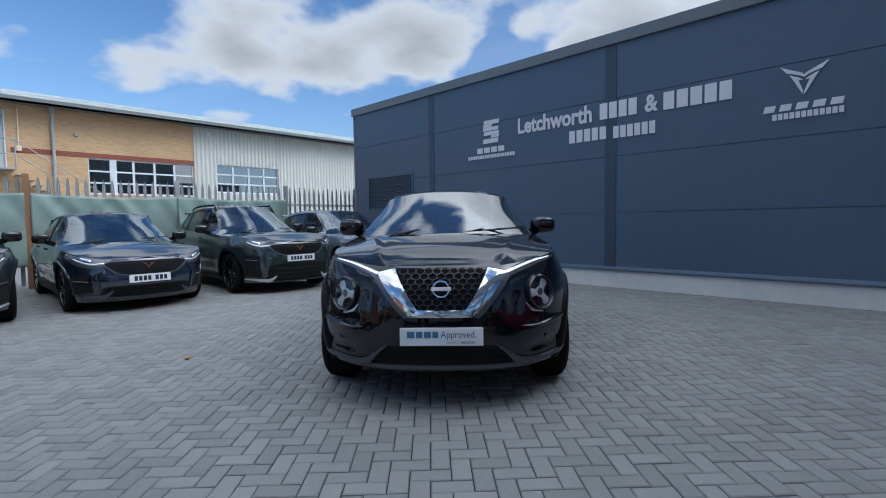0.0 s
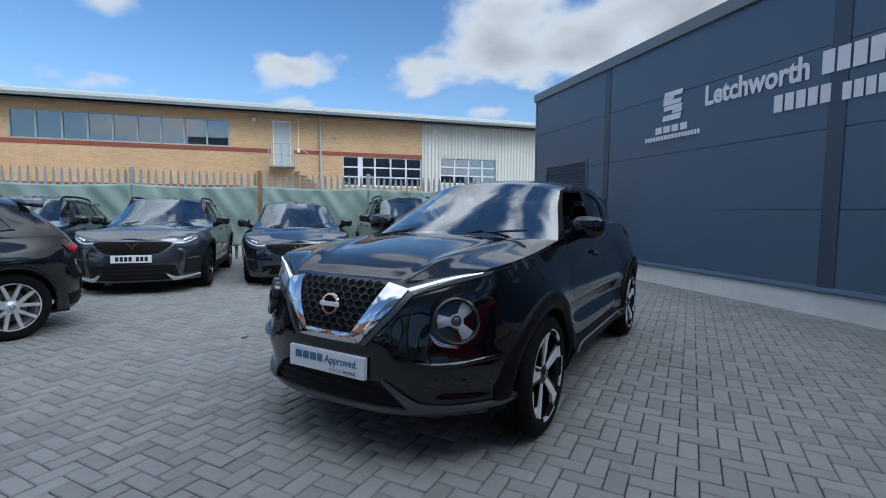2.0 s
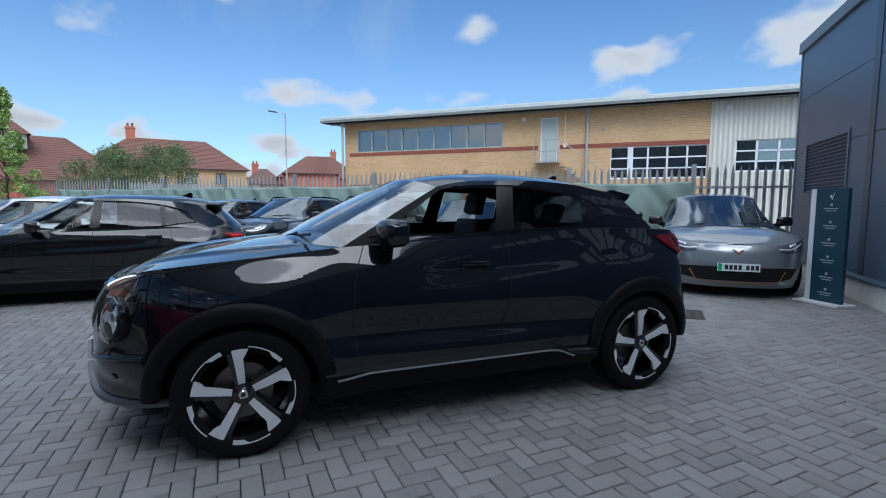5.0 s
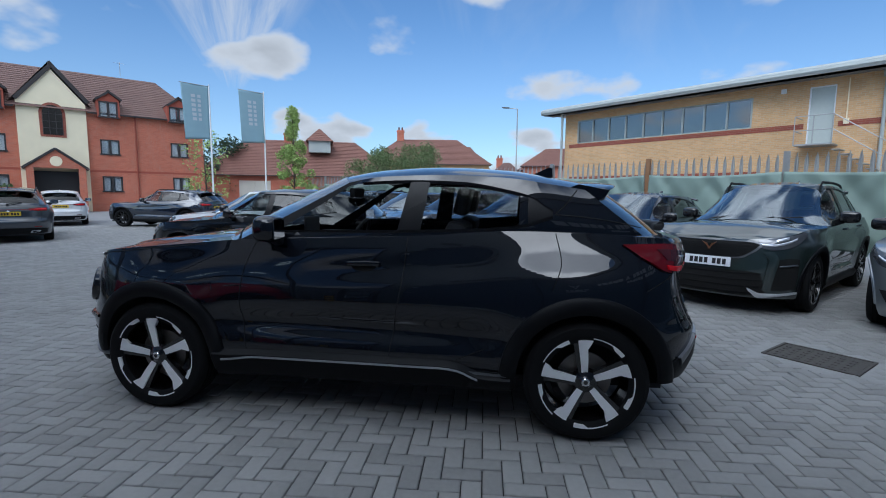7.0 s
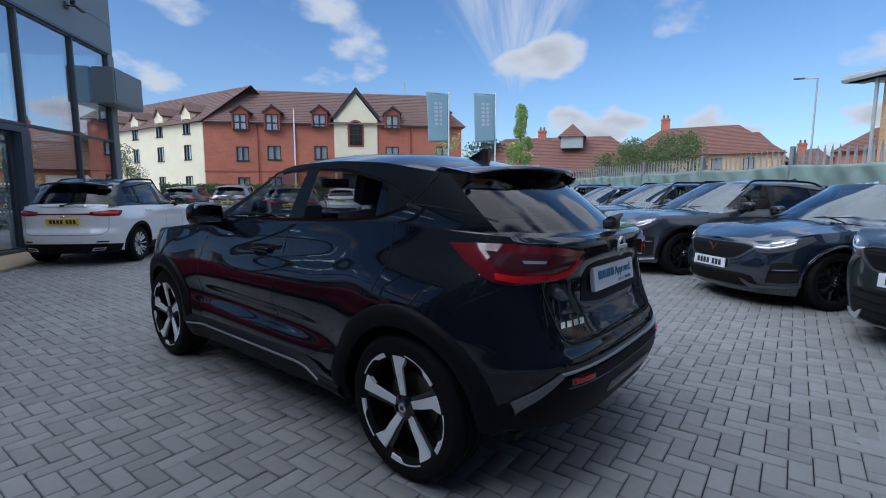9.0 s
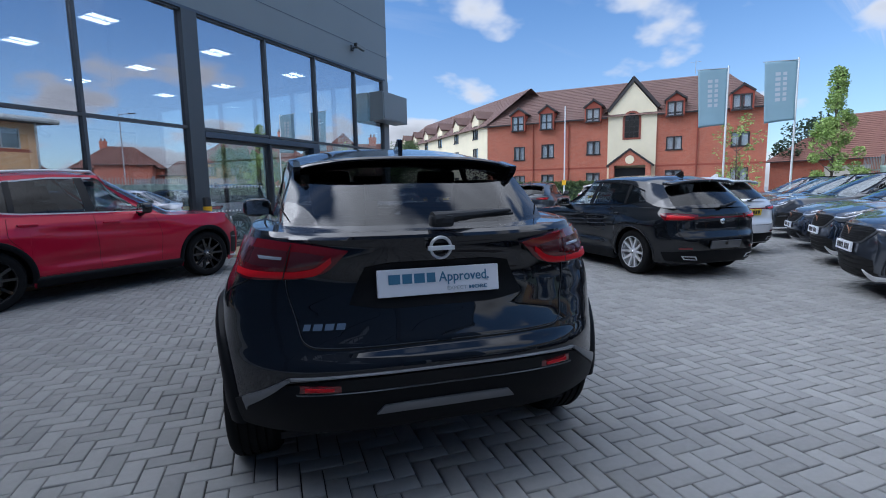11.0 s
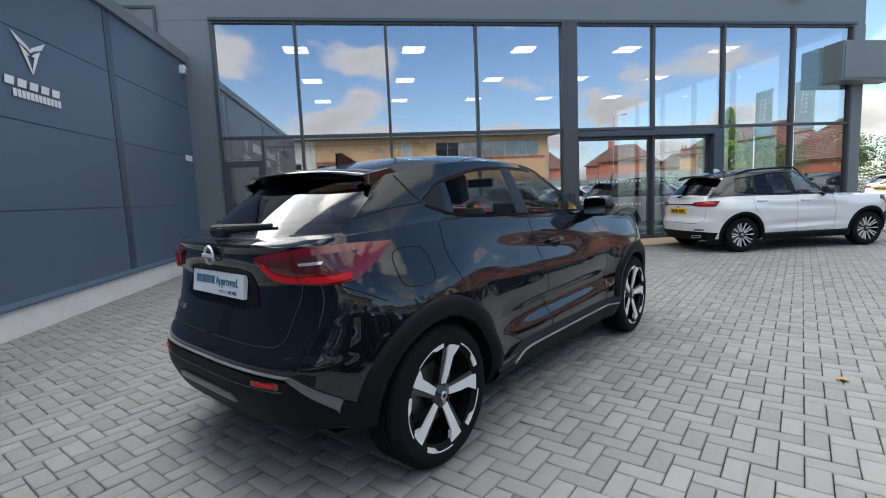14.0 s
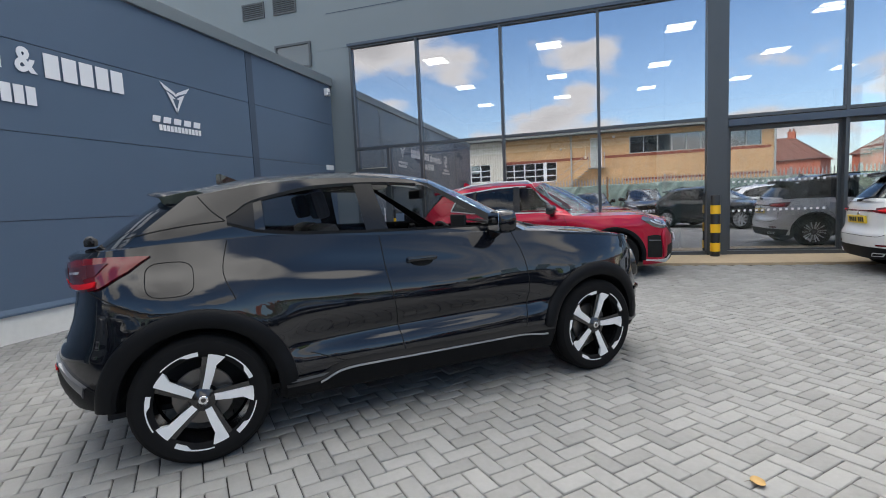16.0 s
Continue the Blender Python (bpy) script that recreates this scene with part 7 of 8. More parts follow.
part("rear_bumper", both(skin_patch(JB, [(rx(0.0), 0.345), (rx(0.4), 0.345), (rx(0.75), 0.36), (py_(1.78), 0.37)], [(rx(0.0), 0.575), (rx(0.4), 0.57), (rx(0.60), 0.555), (py_(1.78), 0.46)], 26, 6, 0.010, 0.006)), M["clad"], juke, "matte black lower bumper", True, 40)
part("bumper_strip", both(skin_patch(JB, [(rx(0.0), 0.582), (rx(0.35), 0.581), (rx(0.60), 0.572)], [(rx(0.0), 0.589), (rx(0.35), 0.588), (rx(0.61), 0.580)], 24, 3, 0.013, 0.002)), M["strip"], juke, "satin silver bumper strip", True, 40)
sides("bumper_blade", lambda sd: skin_patch(JB, [(rx(0.605), 0.570), (rx(0.68), 0.510), (rx(0.76), 0.445), (py_(1.84), 0.432)], [(rx(0.613), 0.580), (rx(0.70), 0.530), (rx(0.775), 0.482), (py_(1.83), 0.474)], 30, 3, 0.018, 0.003, sd), "diffuser", label="satin grey bumper corner blade")
part("bumper_strip", both(skin_patch(JB, [(rx(0.0), 0.520), (rx(0.35), 0.518), (rx(0.58), 0.514)], [(rx(0.0), 0.524), (rx(0.35), 0.522), (rx(0.585), 0.519)], 20, 2, 0.018, 0.002)), M["silvertrim"], juke, "satin grey bumper strip", True, 40)
part("bumper_mesh", both(skin_patch(JB, [(rx(0.0), 0.526), (rx(0.3), 0.526), (rx(0.46), 0.528)], [(rx(0.0), 0.574), (rx(0.3), 0.573), (rx(0.42), 0.57)], 14, 4, 0.0145, 0, 1, False)), M["gap"], juke, "black mesh insert", True)
sides("bumper_reflector", lambda sd: skin_patch(JB, [(rx(0.42), 0.525), (rx(0.57), 0.525)], [(rx(0.42), 0.550), (rx(0.57), 0.555)], 6, 3, 0.016, 0.003, sd), "reflector", label="red bumper reflector")
sides("reflector_core", lambda sd: skin_patch(JB, [(rx(0.445), 0.531), (rx(0.55), 0.531)], [(rx(0.445), 0.543), (rx(0.55), 0.546)], 6, 2, 0.021, 0.001, sd), "red_bright")
part("diffuser_strip", both(skin_patch(JB, [(rx(0.0), 0.428), (rx(0.15), 0.428), (rx(0.29), 0.426)], [(rx(0.0), 0.462), (rx(0.15), 0.462), (rx(0.26), 0.460)], 18, 3, 0.022, 0.003)), M["diffuser"], juke, "satin grey diffuser strip", True, 40)
rb = JB.at(math.pi, 1.055)
rm = pose(0, rb[1] + 0.016, 1.055, -90 - 2, 0, 0)
rbd = part("rear_badge", move(lathe([(0.036, 0.0), (0.038, 0.008), (0.046, 0.008), (0.049, 0.0)], 36), rm), M["alloy_grey"], juke, "round chrome badge with a bar", True, 40)
part("badge_bar", move(box(-0.056, 0.056, -0.009, 0.009, 0.002, 0.014, 0.003), rm), M["alloy"], rbd)
# model name as plain bright shapes
nm_ = []
for X, wd_ in ((0.555, 0.026), (0.518, 0.034), (0.474, 0.034), (0.430, 0.034)):
    nm_.append(skin_patch(JB, [(rx(X), 0.748), (rx(X - wd_), 0.748)], [(rx(X - 0.006), 0.772), (rx(X - wd_ - 0.006), 0.772)], 3, 2, 0.006))
for vf in nm_:
    part("name_badge", vf, M["chrome"], juke, "small chrome name shape")
# roof spoiler, aerial, rear wiper
def spoil(p, q):
    u_ = 2 * p - 1
    w = abs(u_) ** 3
    a = 2 * math.pi * q
    x = 0.565 * u_
    yb0, yt0 = 1.30 - 0.06 * w, 1.565 - 0.15 * w
    t = (1 - math.cos(a)) / 2
    top = math.sin(a) >= 0
    y = yb0 + (yt0 - yb0) * t
    z = (1.450 - 0.045 * w) - 0.012 * t + (0.016 if top else -0.045 * (1 - t) - 0.012) * (abs(math.sin(a)) ** 0.6)
    return (x, y, z)


part("roof_spoiler", grid(spoil, 30, 20), M["black"], juke, "", True, 50)
sides("spoiler_end", lambda sd: (lambda vf: vf if sd > 0 else mirror(vf))(prism([(1.18, 1.40), (1.28, 1.44), (1.46, 1.405), (1.44, 1.37), (1.38, 1.33)], 0.03, "x", 0.535)), "black", smooth=False, sharp=None)
part("roof_aerial", join(prism([(1.02, 1.515), (1.17, 1.485), (1.165, 1.565), (1.14, 1.57)], 0.024, "x", -0.012)), M["black"], juke)
part("rear_wiper", join(move(box(-0.05, 0.05, -0.03, 0.03, -0.02, 0.03, 0.015), pose(-0.02, 1.90, 1.155)), rod((0.02, 1.912, 1.170), (-0.36, 1.83, 1.192), 0.030, 10, 0.009), rod((0.0, 1.89, 1.16), (-0.38, 1.815, 1.178), 0.008, 6)), M["dark"], juke)
# fuel flap on the right flank, dashboard screen, sill glints
flap = [(py_(1.42 + 0.11 * math.copysign(abs(math.cos(a)) ** 0.6, math.cos(a))), 0.98 + 0.085 * math.copysign(abs(math.sin(a)) ** 0.6, math.sin(a))) for a in np.linspace(0, 2 * math.pi, 25)]
part("fuel_flap_line", skin_line(JB, flap, 0.004, 0.002, 48, -1), M["gap"], juke)
recess = grid(lambda p, q: JB.at(py_(0.03 + 0.075 * math.cos(2 * math.pi * p) * q), 0.945 + 0.03 * math.sin(2 * math.pi * p) * q, 0.0015), 20, 3, False, True)
sides("handle_recess", lambda sd: recess if sd > 0 else mirror(recess), "gap")
part("centre_screen", join(box(-0.13, 0.13, -0.66, -0.64, 1.02, 1.20, 0.008)), M["dark"], juke)
sides("sill_strip", lambda sd: (lambda vf: vf if sd > 0 else mirror(vf))(grid(lambda p, q: (JB.at(py_(-0.84 + 1.72 * p), 0.37)[0] + 0.022, -0.84 + 1.72 * p, 0.355 + 0.016 * q), 30, 1)), "silvertrim", label="thin satin sill strip")
juke_m = pose(0, 0, 0)
juke.matrix_basis = juke_m

# ---- the other cars ----
def spec_of(paint, wb=2.68, fo=0.86, ro=0.80, W=0.90, H=1.46, belt=0.96, hood=0.74, wheel=0.33, rims="black", suv=False, **more):
    k = H - belt
    f, r = -(wb / 2 + fo), wb / 2 + ro
    cow = -wb / 2 + 0.62
    s = dict(
        paint=paint, W=W, Lf=-f, Lr=r, nf=2.7, nr=3.3, ys=wb / 2 - 0.12, f0=-f - 0.5, r0=r - 0.42, wb=wb, wheel=wheel, arch=wheel + 0.055, track=W - 0.125, haunch=0.016,
        press=[(-0.022, 0.05, wb / 2 - 0.60, 0.50, 0.05, -0.02), (0.014, 0.05, wb / 2 - 0.55, 0.42, 0.035, -0.02), (0.022, wb / 2, 0.55, belt - 0.20, 0.09, 0.0), (0.018, -wb / 2, 0.5, belt - 0.22, 0.09, 0.0), (-0.010, 0.1, 0.9, belt - 0.20, 0.05, 0.04)],
        side=[(0.12, 0.10), (0.25, 0.05), (0.45, 0.02), (belt * 0.72, 0.0), (belt - 0.12, 0.01), (belt, 0.055), (belt + 0.1, 0.10)],
        front=[(0.12, 0.14), (0.25, 0.03), (0.45, 0.0), (hood - 0.10, 0.04), (hood, 0.09), (hood + 0.12, 0.22), (hood + 0.3, 0.4)],
        rear=[(0.15, 0.12), (0.30, 0.03), (0.55, 0.0), (0.68, 0.05), (0.85, 0.06), (belt, 0.10), (belt + 0.12, 0.2)],
        shoulder=[(f, hood), (f + 0.25, hood + 0.055), (f + 0.6, hood + 0.125), (cow - 0.2, belt - 0.055), (cow + 0.3, belt - 0.01), (0.3, belt), (wb / 2, belt + 0.02), (r, belt + 0.015)],
        spine=[(f, hood), (f + 0.25, hood + 0.075), (f + 0.6, hood + 0.16), (cow - 0.25, belt + 0.01), (cow + 0.2, belt + 0.02), (r - 0.4, belt + 0.02), (r, belt + 0.015)],
        sill=0.22 if suv else 0.18, chin=0.20 if suv else 0.16, tail=0.26 if suv else 0.22, cowl=cow, tail_deck=r - 0.42, belt=belt, seat=0.10, ridge=0.01,
        rail=[(cow, belt), (cow + 0.35, belt + 0.22 * k), (cow + 0.70, H - 0.09), (0.0, H - 0.065), (0.5, H - 0.065), (wb / 2 - 0.2, H - 0.10), (r - 0.62, H - 0.16), (r - 0.2, H - 0.3)],
        rail_x=[(cow, W - 0.13), (cow + 0.7, W - 0.31), (0.3, W - 0.28), (wb / 2 - 0.2, W - 0.30), (r - 0.62, W - 0.36), (r, W - 0.4)],
        win_low=[(cow, belt + 0.02), (0, belt + 0.03), (wb / 2 - 0.4, belt + 0.045), (wb / 2, belt + 0.09), (r, belt + 0.14)],
        win_high=[(cow, belt + 0.03), (cow + 0.36, belt + 0.20 * k), (cow + 0.72, H - 0.125), (0.0, H - 0.10), (0.5, H - 0.105), (wb / 2 - 0.35, H - 0.15), (wb / 2 + 0.02, H - 0.25 if not suv else H - 0.19), (r, belt + 0.15)],
        keys=[(cow, cow + 0.68), (cow + 0.18, cow + 0.80), (0.16, 0.22), (0.28, 0.32), (wb / 2 - 0.33, wb / 2 - 0.36), (wb / 2 - 0.27, wb / 2 - 0.30), (wb / 2 + 0.10, wb / 2 - 0.02), (r - 0.22, r - 0.60)],
        inset=[(cow, 0.0), (cow + 0.4, 0.014), (0.4, 0.022), (wb / 2, 0.045), (r - 0.2, 0.08)], cells="xgbpbpx", last_win=6, screen=((cow - 0.34, belt + 0.01), (cow + 0.56, H - 0.045)), back=((r - 0.08, belt + 0.02), (r - 0.50, H - 0.09)), back0=0.10, back1=0.92,
        crown=[(cow + 0.56, H - 0.045), (cow + 0.9, H - 0.012), (0.3, H), (wb / 2 - 0.1, H - 0.02), (r - 0.50, H - 0.09)], rims=rims,
        shuts=[[(cow + 0.16, belt - 0.02), (cow + 0.08, 0.7), (cow + 0.1, 0.36)], [(0.22, belt - 0.01), (0.2, 0.6), (0.19, 0.36)], [(wb / 2 - 0.22, belt), (wb / 2 - 0.20, 0.85), (wb / 2 - 0.33, 0.68)], [(cow + 0.12, 0.35), (0.9, 0.35)]],
        mirror=(cow + 0.34, belt + 0.07), handles=[(0.03, belt - 0.10), (0.92, belt - 0.08)], clad_w=0.05 if suv else 0.02, clad_mat=None if suv else paint,
        mirror_paint="rimblack", screen_glass="screen_blue", fplate=(hood - 0.27, -4), rplate=(0.78, 8), fwriting=reg_bars(), rwriting=reg_bars(), plate_push=(-0.012, 0.012))
    s.update(more)
    return s


def dress(car, b, s, face="cupra", suv=False, roofbars=False):
    """Lamps, grille and bumpers of an everyday car."""
    fxx, rxx = (lambda x: b.phi_x(x)), (lambda x: b.phi_x(x, True))
    W = b.W
    h = b.zs(-b.Lf)
    if face == "electric":
        part("lower_grille", both(skin_patch(b, [(fxx(0), 0.26), (fxx(0.4), 0.26), (fxx(0.72), 0.30)], [(fxx(0), 0.46), (fxx(0.4), 0.46), (fxx(0.78), 0.44)], 16, 5, 0.003, 0, 1, False)), M["gap"], car, "", True)
        part("copper_strip", both(skin_patch(b, [(fxx(0), 0.235), (fxx(0.5), 0.24), (fxx(0.62), 0.40)], [(fxx(0), 0.245), (fxx(0.5), 0.25), (fxx(0.60), 0.41)], 16, 2, 0.008)), M["bronze"], car, "copper trim strip")
    else:
        part("grille", both(skin_patch(b, [(fxx(0), h - 0.215), (fxx(0.2), h - 0.212), (fxx(0.34), h - 0.20), (fxx(0.50), h - 0.075)], [(fxx(0), h - 0.030), (fxx(0.2), h - 0.028), (fxx(0.40), h - 0.030), (fxx(0.51), h - 0.055)], 14, 6, 0.003, 0, 1, False)), M["gap"], car, "", True)
        bars_ = []
        for i in range(6):
            z = h - 0.195 + i * 0.026
            bars_.append(both(skin_patch(b, [(fxx(0), z), (fxx(0.2), z), (fxx(0.345 + 0.028 * i), z)], [(fxx(0), z + 0.008), (fxx(0.2), z + 0.008), (fxx(0.345 + 0.028 * i), z + 0.008)], 10, 2, 0.009)))
        part("grille_mesh", join(*bars_), M["clad"], car)
        part("grille_surround", both(join(skin_patch(b, [(fxx(0), h - 0.228), (fxx(0.2), h - 0.225), (fxx(0.35), h - 0.212), (fxx(0.53), h - 0.075), (fxx(0.545), h - 0.05)], [(fxx(0), h - 0.214), (fxx(0.2), h - 0.211), (fxx(0.335), h - 0.198), (fxx(0.50), h - 0.07), (fxx(0.51), h - 0.05)], 22, 2, 0.012),
                                           skin_patch(b, [(fxx(0), h - 0.030), (fxx(0.2), h - 0.028), (fxx(0.40), h - 0.030), (fxx(0.515), h - 0.052)], [(fxx(0), h - 0.020), (fxx(0.2), h - 0.018), (fxx(0.40), h - 0.020), (fxx(0.54), h - 0.04)], 18, 2, 0.012))), M["silvertrim"], car, "", True, 40)
        part("lower_grille", both(skin_patch(b, [(fxx(0), 0.225), (fxx(0.4), 0.225), (fxx(0.62), 0.25)], [(fxx(0), h - 0.36), (fxx(0.4), h - 0.36), (fxx(0.55), h - 0.38)], 14, 5, 0.003, 0, 1, False)), M["gap"], car, "", True)
        part("lower_mesh", both(join(*[skin_patch(b, [(fxx(0), z), (fxx(0.3), z), (fxx(0.56), z + 0.01)], [(fxx(0), z + 0.008), (fxx(0.3), z + 0.008), (fxx(0.56), z + 0.018)], 10, 2, 0.008) for z in np.linspace(0.25, h - 0.40, 4)])), M["clad"], car)
        for sd in (1, -1):
            part("bumper_facet", skin_patch(b, [(fxx(0.53), h - 0.13), (fxx(0.60), h - 0.24), (fxx(0.58), 0.31)], [(fxx(0.64), h - 0.13), (fxx(0.685), h - 0.24), (fxx(0.64), 0.30)], 10, 4, 0.018, 0.014, sd), M[s["paint"]], car, "", True, 40)
            part("intake_fin", skin_patch(b, [(fxx(0.70), h - 0.30), (fxx(0.82), h - 0.29)], [(fxx(0.70), h - 0.285), (fxx(0.82), h - 0.27)], 6, 2, 0.014, 0.004, sd), M["silvertrim"], car, "", True)
            part("side_intake", skin_patch(b, [(fxx(0.66), 0.30), (fxx(0.74), 0.30), (fxx(0.83), 0.32)], [(fxx(0.69), h - 0.22), (fxx(0.76), h - 0.20), (fxx(0.83), h - 0.21)], 8, 5, 0.003, 0, sd, False), M["gap"], car, "", True)
            part("bumper_lip", skin_patch(b, [(fxx(0.46), 0.285), (fxx(0.56), 0.215), (fxx(0.70), 0.235), (fxx(0.84), 0.265)], [(fxx(0.44), 0.325), (fxx(0.58), 0.265), (fxx(0.70), 0.265), (fxx(0.84), 0.285)], 18, 3, 0.016, 0.004, sd), M["silvertrim" if not suv else "alloy_grey"], car, "satin silver bumper lip", True, 40)
    part("front_badge", join(*[prism([(sx * x, h - 0.09 + z) for x, z in ((0, -0.055), (0.02, -0.015), (0.085, 0.05), (0.025, 0.025), (0, -0.02))], 0.006, "y", b.at(0, h - 0.09)[1] - 0.018) for sx in (1, -1)]), M["bronze"], car, "copper pointed badge")
    for sd in (1, -1):
        hl = part("headlamp", skin_patch(b, [(fxx(0.525), h - 0.085), (fxx(0.62), h - 0.11), (fxx(0.76), h - 0.08), (fxx(0.865), h + 0.05)], [(fxx(0.485), h - 0.005), (fxx(0.62), h + 0.022), (fxx(0.76), h + 0.055), (fxx(0.86), h + 0.10)], 18, 6, 0.008, 0.008, sd), M["lampdark"], car, "", True, 40)
        part("light_strip", skin_patch(b, [(fxx(0.515), h - 0.062), (fxx(0.62), h - 0.070), (fxx(0.74), h - 0.034), (fxx(0.80), h + 0.01)], [(fxx(0.505), h - 0.040), (fxx(0.62), h - 0.045), (fxx(0.74), h - 0.008), (fxx(0.80), h + 0.032)], 14, 2, 0.017, 0.002, sd), M["lampglass"], hl, "", True)
        part("lamp_unit", skin_patch(b, [(fxx(0.64), h - 0.03), (fxx(0.74), h + 0.005)], [(fxx(0.64), h + 0.005), (fxx(0.74), h + 0.04)], 6, 3, 0.018, 0.004, sd), M["lampglass"], hl, "", True)
    zb = s["belt"]
    for sd in (1, -1):
        tl = part("tail_lamp", skin_patch(b, [(rxx(0.42), zb - 0.135), (rxx(0.60), zb - 0.15), (rxx(0.78), zb - 0.15), (b.phi_y(b.Lr - 0.30), zb - 0.11)], [(rxx(0.42), zb - 0.075), (rxx(0.60), zb - 0.06), (rxx(0.78), zb - 0.05), (b.phi_y(b.Lr - 0.34), zb - 0.055)], 18, 4, 0.010, 0.008, sd), M["red_lens"], car, "", True, 40)
        part("lamp_band", skin_patch(b, [(rxx(0.48), zb - 0.118), (rxx(0.62), zb - 0.138), (rxx(0.78), zb - 0.138)], [(rxx(0.48), zb - 0.104), (rxx(0.62), zb - 0.088), (rxx(0.78), zb - 0.078)], 10, 2, 0.022, 0.002, sd), M["red_bright"], tl, "", True)
        part("bumper_reflector", skin_patch(b, [(rxx(0.52), 0.42), (rxx(0.68), 0.42)], [(rxx(0.52), 0.445), (rxx(0.68), 0.445)], 5, 2, 0.008, 0, sd), M["reflector"], car)
    part("light_bar", both(skin_patch(b, [(rxx(0), zb - 0.125), (rxx(0.42), zb - 0.128)], [(rxx(0), zb - 0.105), (rxx(0.42), zb - 0.10)], 10, 3, 0.008)), M["red_lens"], car, "", True, 40)
    part("rear_badge", move(lathe([(0.0001, 0.012), (0.035, 0.010), (0.04, 0.0)], 20), pose(0, b.at(math.pi, zb - 0.17)[1], zb - 0.17, -90)), M["chrome"], car, "", True)
    part("rear_bumper", both(skin_patch(b, [(rxx(0), 0.235), (rxx(0.5), 0.235), (rxx(0.80), 0.26)], [(rxx(0), 0.40), (rxx(0.5), 0.40), (rxx(0.82), 0.38)], 16, 4, 0.008, 0.004)), M["clad"], car, "matte black lower bumper", True, 40)
    for sd in (1, -1):
        ex = part("exhaust_trim", skin_patch(b, [(rxx(0.44), 0.275), (rxx(0.62), 0.285)], [(rxx(0.47), 0.325), (rxx(0.65), 0.33)], 5, 2, 0.018, 0, sd), M["alloy_grey"], car)
        part("exhaust_opening", skin_patch(b, [(rxx(0.465), 0.287), (rxx(0.61), 0.296)], [(rxx(0.485), 0.315), (rxx(0.63), 0.320)], 5, 2, 0.021, 0, sd), M["gap"], ex)
    for sd in (1, -1):
        part("shut_line", skin_line(b, [(rxx(0.68), zb - 0.05), (rxx(0.66), 0.62), (rxx(0.5), 0.55), (rxx(0), 0.55)], 0.006, 0.002, 20, sd), M["gap"], car)
    r = b.Lr
    sp = both(grid(lambda p, q: (0.60 * p * (W / 0.9) * (1 - 0.06 * q), s["back"][1][0] - 0.05 + (0.26 - 0.1 * p ** 3) * q, s["back"][1][1] + 0.012 - 0.05 * p ** 3 - 0.02 * q), 14, 4))
    so = part("roof_spoiler", sp, M["rimblack" if s.get("roofpaint") else s["paint"]], car, "", True, 40)
    so.modifiers.new("thick", "SOLIDIFY").thickness = 0.035
    part("roof_aerial", prism([(r - 0.95, s["crown"][2][1] - 0.02), (r - 0.78, s["crown"][3][1] - 0.05), (r - 0.79, s["crown"][2][1] + 0.035), (r - 0.83, s["crown"][2][1] + 0.04)], 0.02, "x", -0.01), M[s["paint"]], car)
    part("rear_wiper", join(rod((0, r - 0.06, zb + 0.04), (-0.30, r - 0.13, zb + 0.09), 0.012, 6), box(-0.03, 0.03, r - 0.09, r - 0.04, zb + 0.015, zb + 0.05, 0.01)), M["dark"], car)
    if roofbars:
        zr, xr = pchip(*zip(*s["rail"])), pchip(*zip(*s["rail_x"]))
        for sd in (1, -1):
            P = [(sd * (xr(y) - 0.03), y, zr(y) + (0.05 if 0 < i < 8 else 0.005)) for i, y in enumerate(np.linspace(-0.35, r - 0.85, 9))]
            fy, fz = pchip(range(9), [p[1] for p in P]), pchip(range(9), [p[2] for p in P])
            part("roof_rail", grid(lambda p, q: (sd * (xr(fy(8 * p)) - 0.03) + 0.014 * math.cos(2 * math.pi * q), fy(8 * p), fz(8 * p) + 0.018 * math.sin(2 * math.pi * q)), 24, 8), M[roofbars], car, "", True)


def stand(a, b, turn):
    """Pose of a car in the yard's axes; turn: degrees from facing the glazing."""
    return YARD @ pose(a, b - 0.15, 0, 0, 0, 90 + 180 + turn)


ROW_A = 13.55


def park(spec, name, label, m, group="parked cars", face="cupra", suv=False, roofbars=False):
    car, b = build_car(spec, name, label, group)
    dress(car, b, spec, face, suv, roofbars)
    car.matrix_basis = m
    return car


# cars in the row against the fence, noses towards the glazing
elec = spec_of("carsilver", wb=2.77, fo=0.80, ro=0.76, W=0.905, H=1.54, belt=0.99, hood=0.76, wheel=0.345, fwriting=reg_bars(x0=-0.17) + [(box(-0.255, -0.205, -0.0142, -0.012, -0.05, 0.05), "ink_green", "green_band")], fplate=(0.46, -3))
park(elec, "hatchback", "mid-grey electric hatchback with a copper-trimmed nose parked at the fence", stand(ROW_A + 0.0, 1.55, 0), face="electric")
green = spec_of("cargreen", wb=2.64, fo=0.88, ro=0.86, W=0.92, H=1.61, belt=1.06, hood=0.88, wheel=0.35, suv=True, rims="black")
park(green, "suv", "dark green sports utility car parked at the fence", stand(ROW_A - 0.05, 3.86, 0), suv=True, roofbars="clad")
leon = spec_of("carblue", wheel=0.335)
l1 = park(leon, "hatchback", "dark blue hatchback with copper badge parked at the fence", stand(ROW_A + 0.05, 6.2, 0))
form = spec_of("cargrey", wb=2.68, fo=0.90, ro=0.87, W=0.92, H=1.51, belt=1.01, hood=0.82, wheel=0.35, suv=True)
f1 = park(form, "suv", "dark graphite crossover parked at the fence", stand(ROW_A - 0.15, 8.52, 0), suv=True, roofbars="clad")
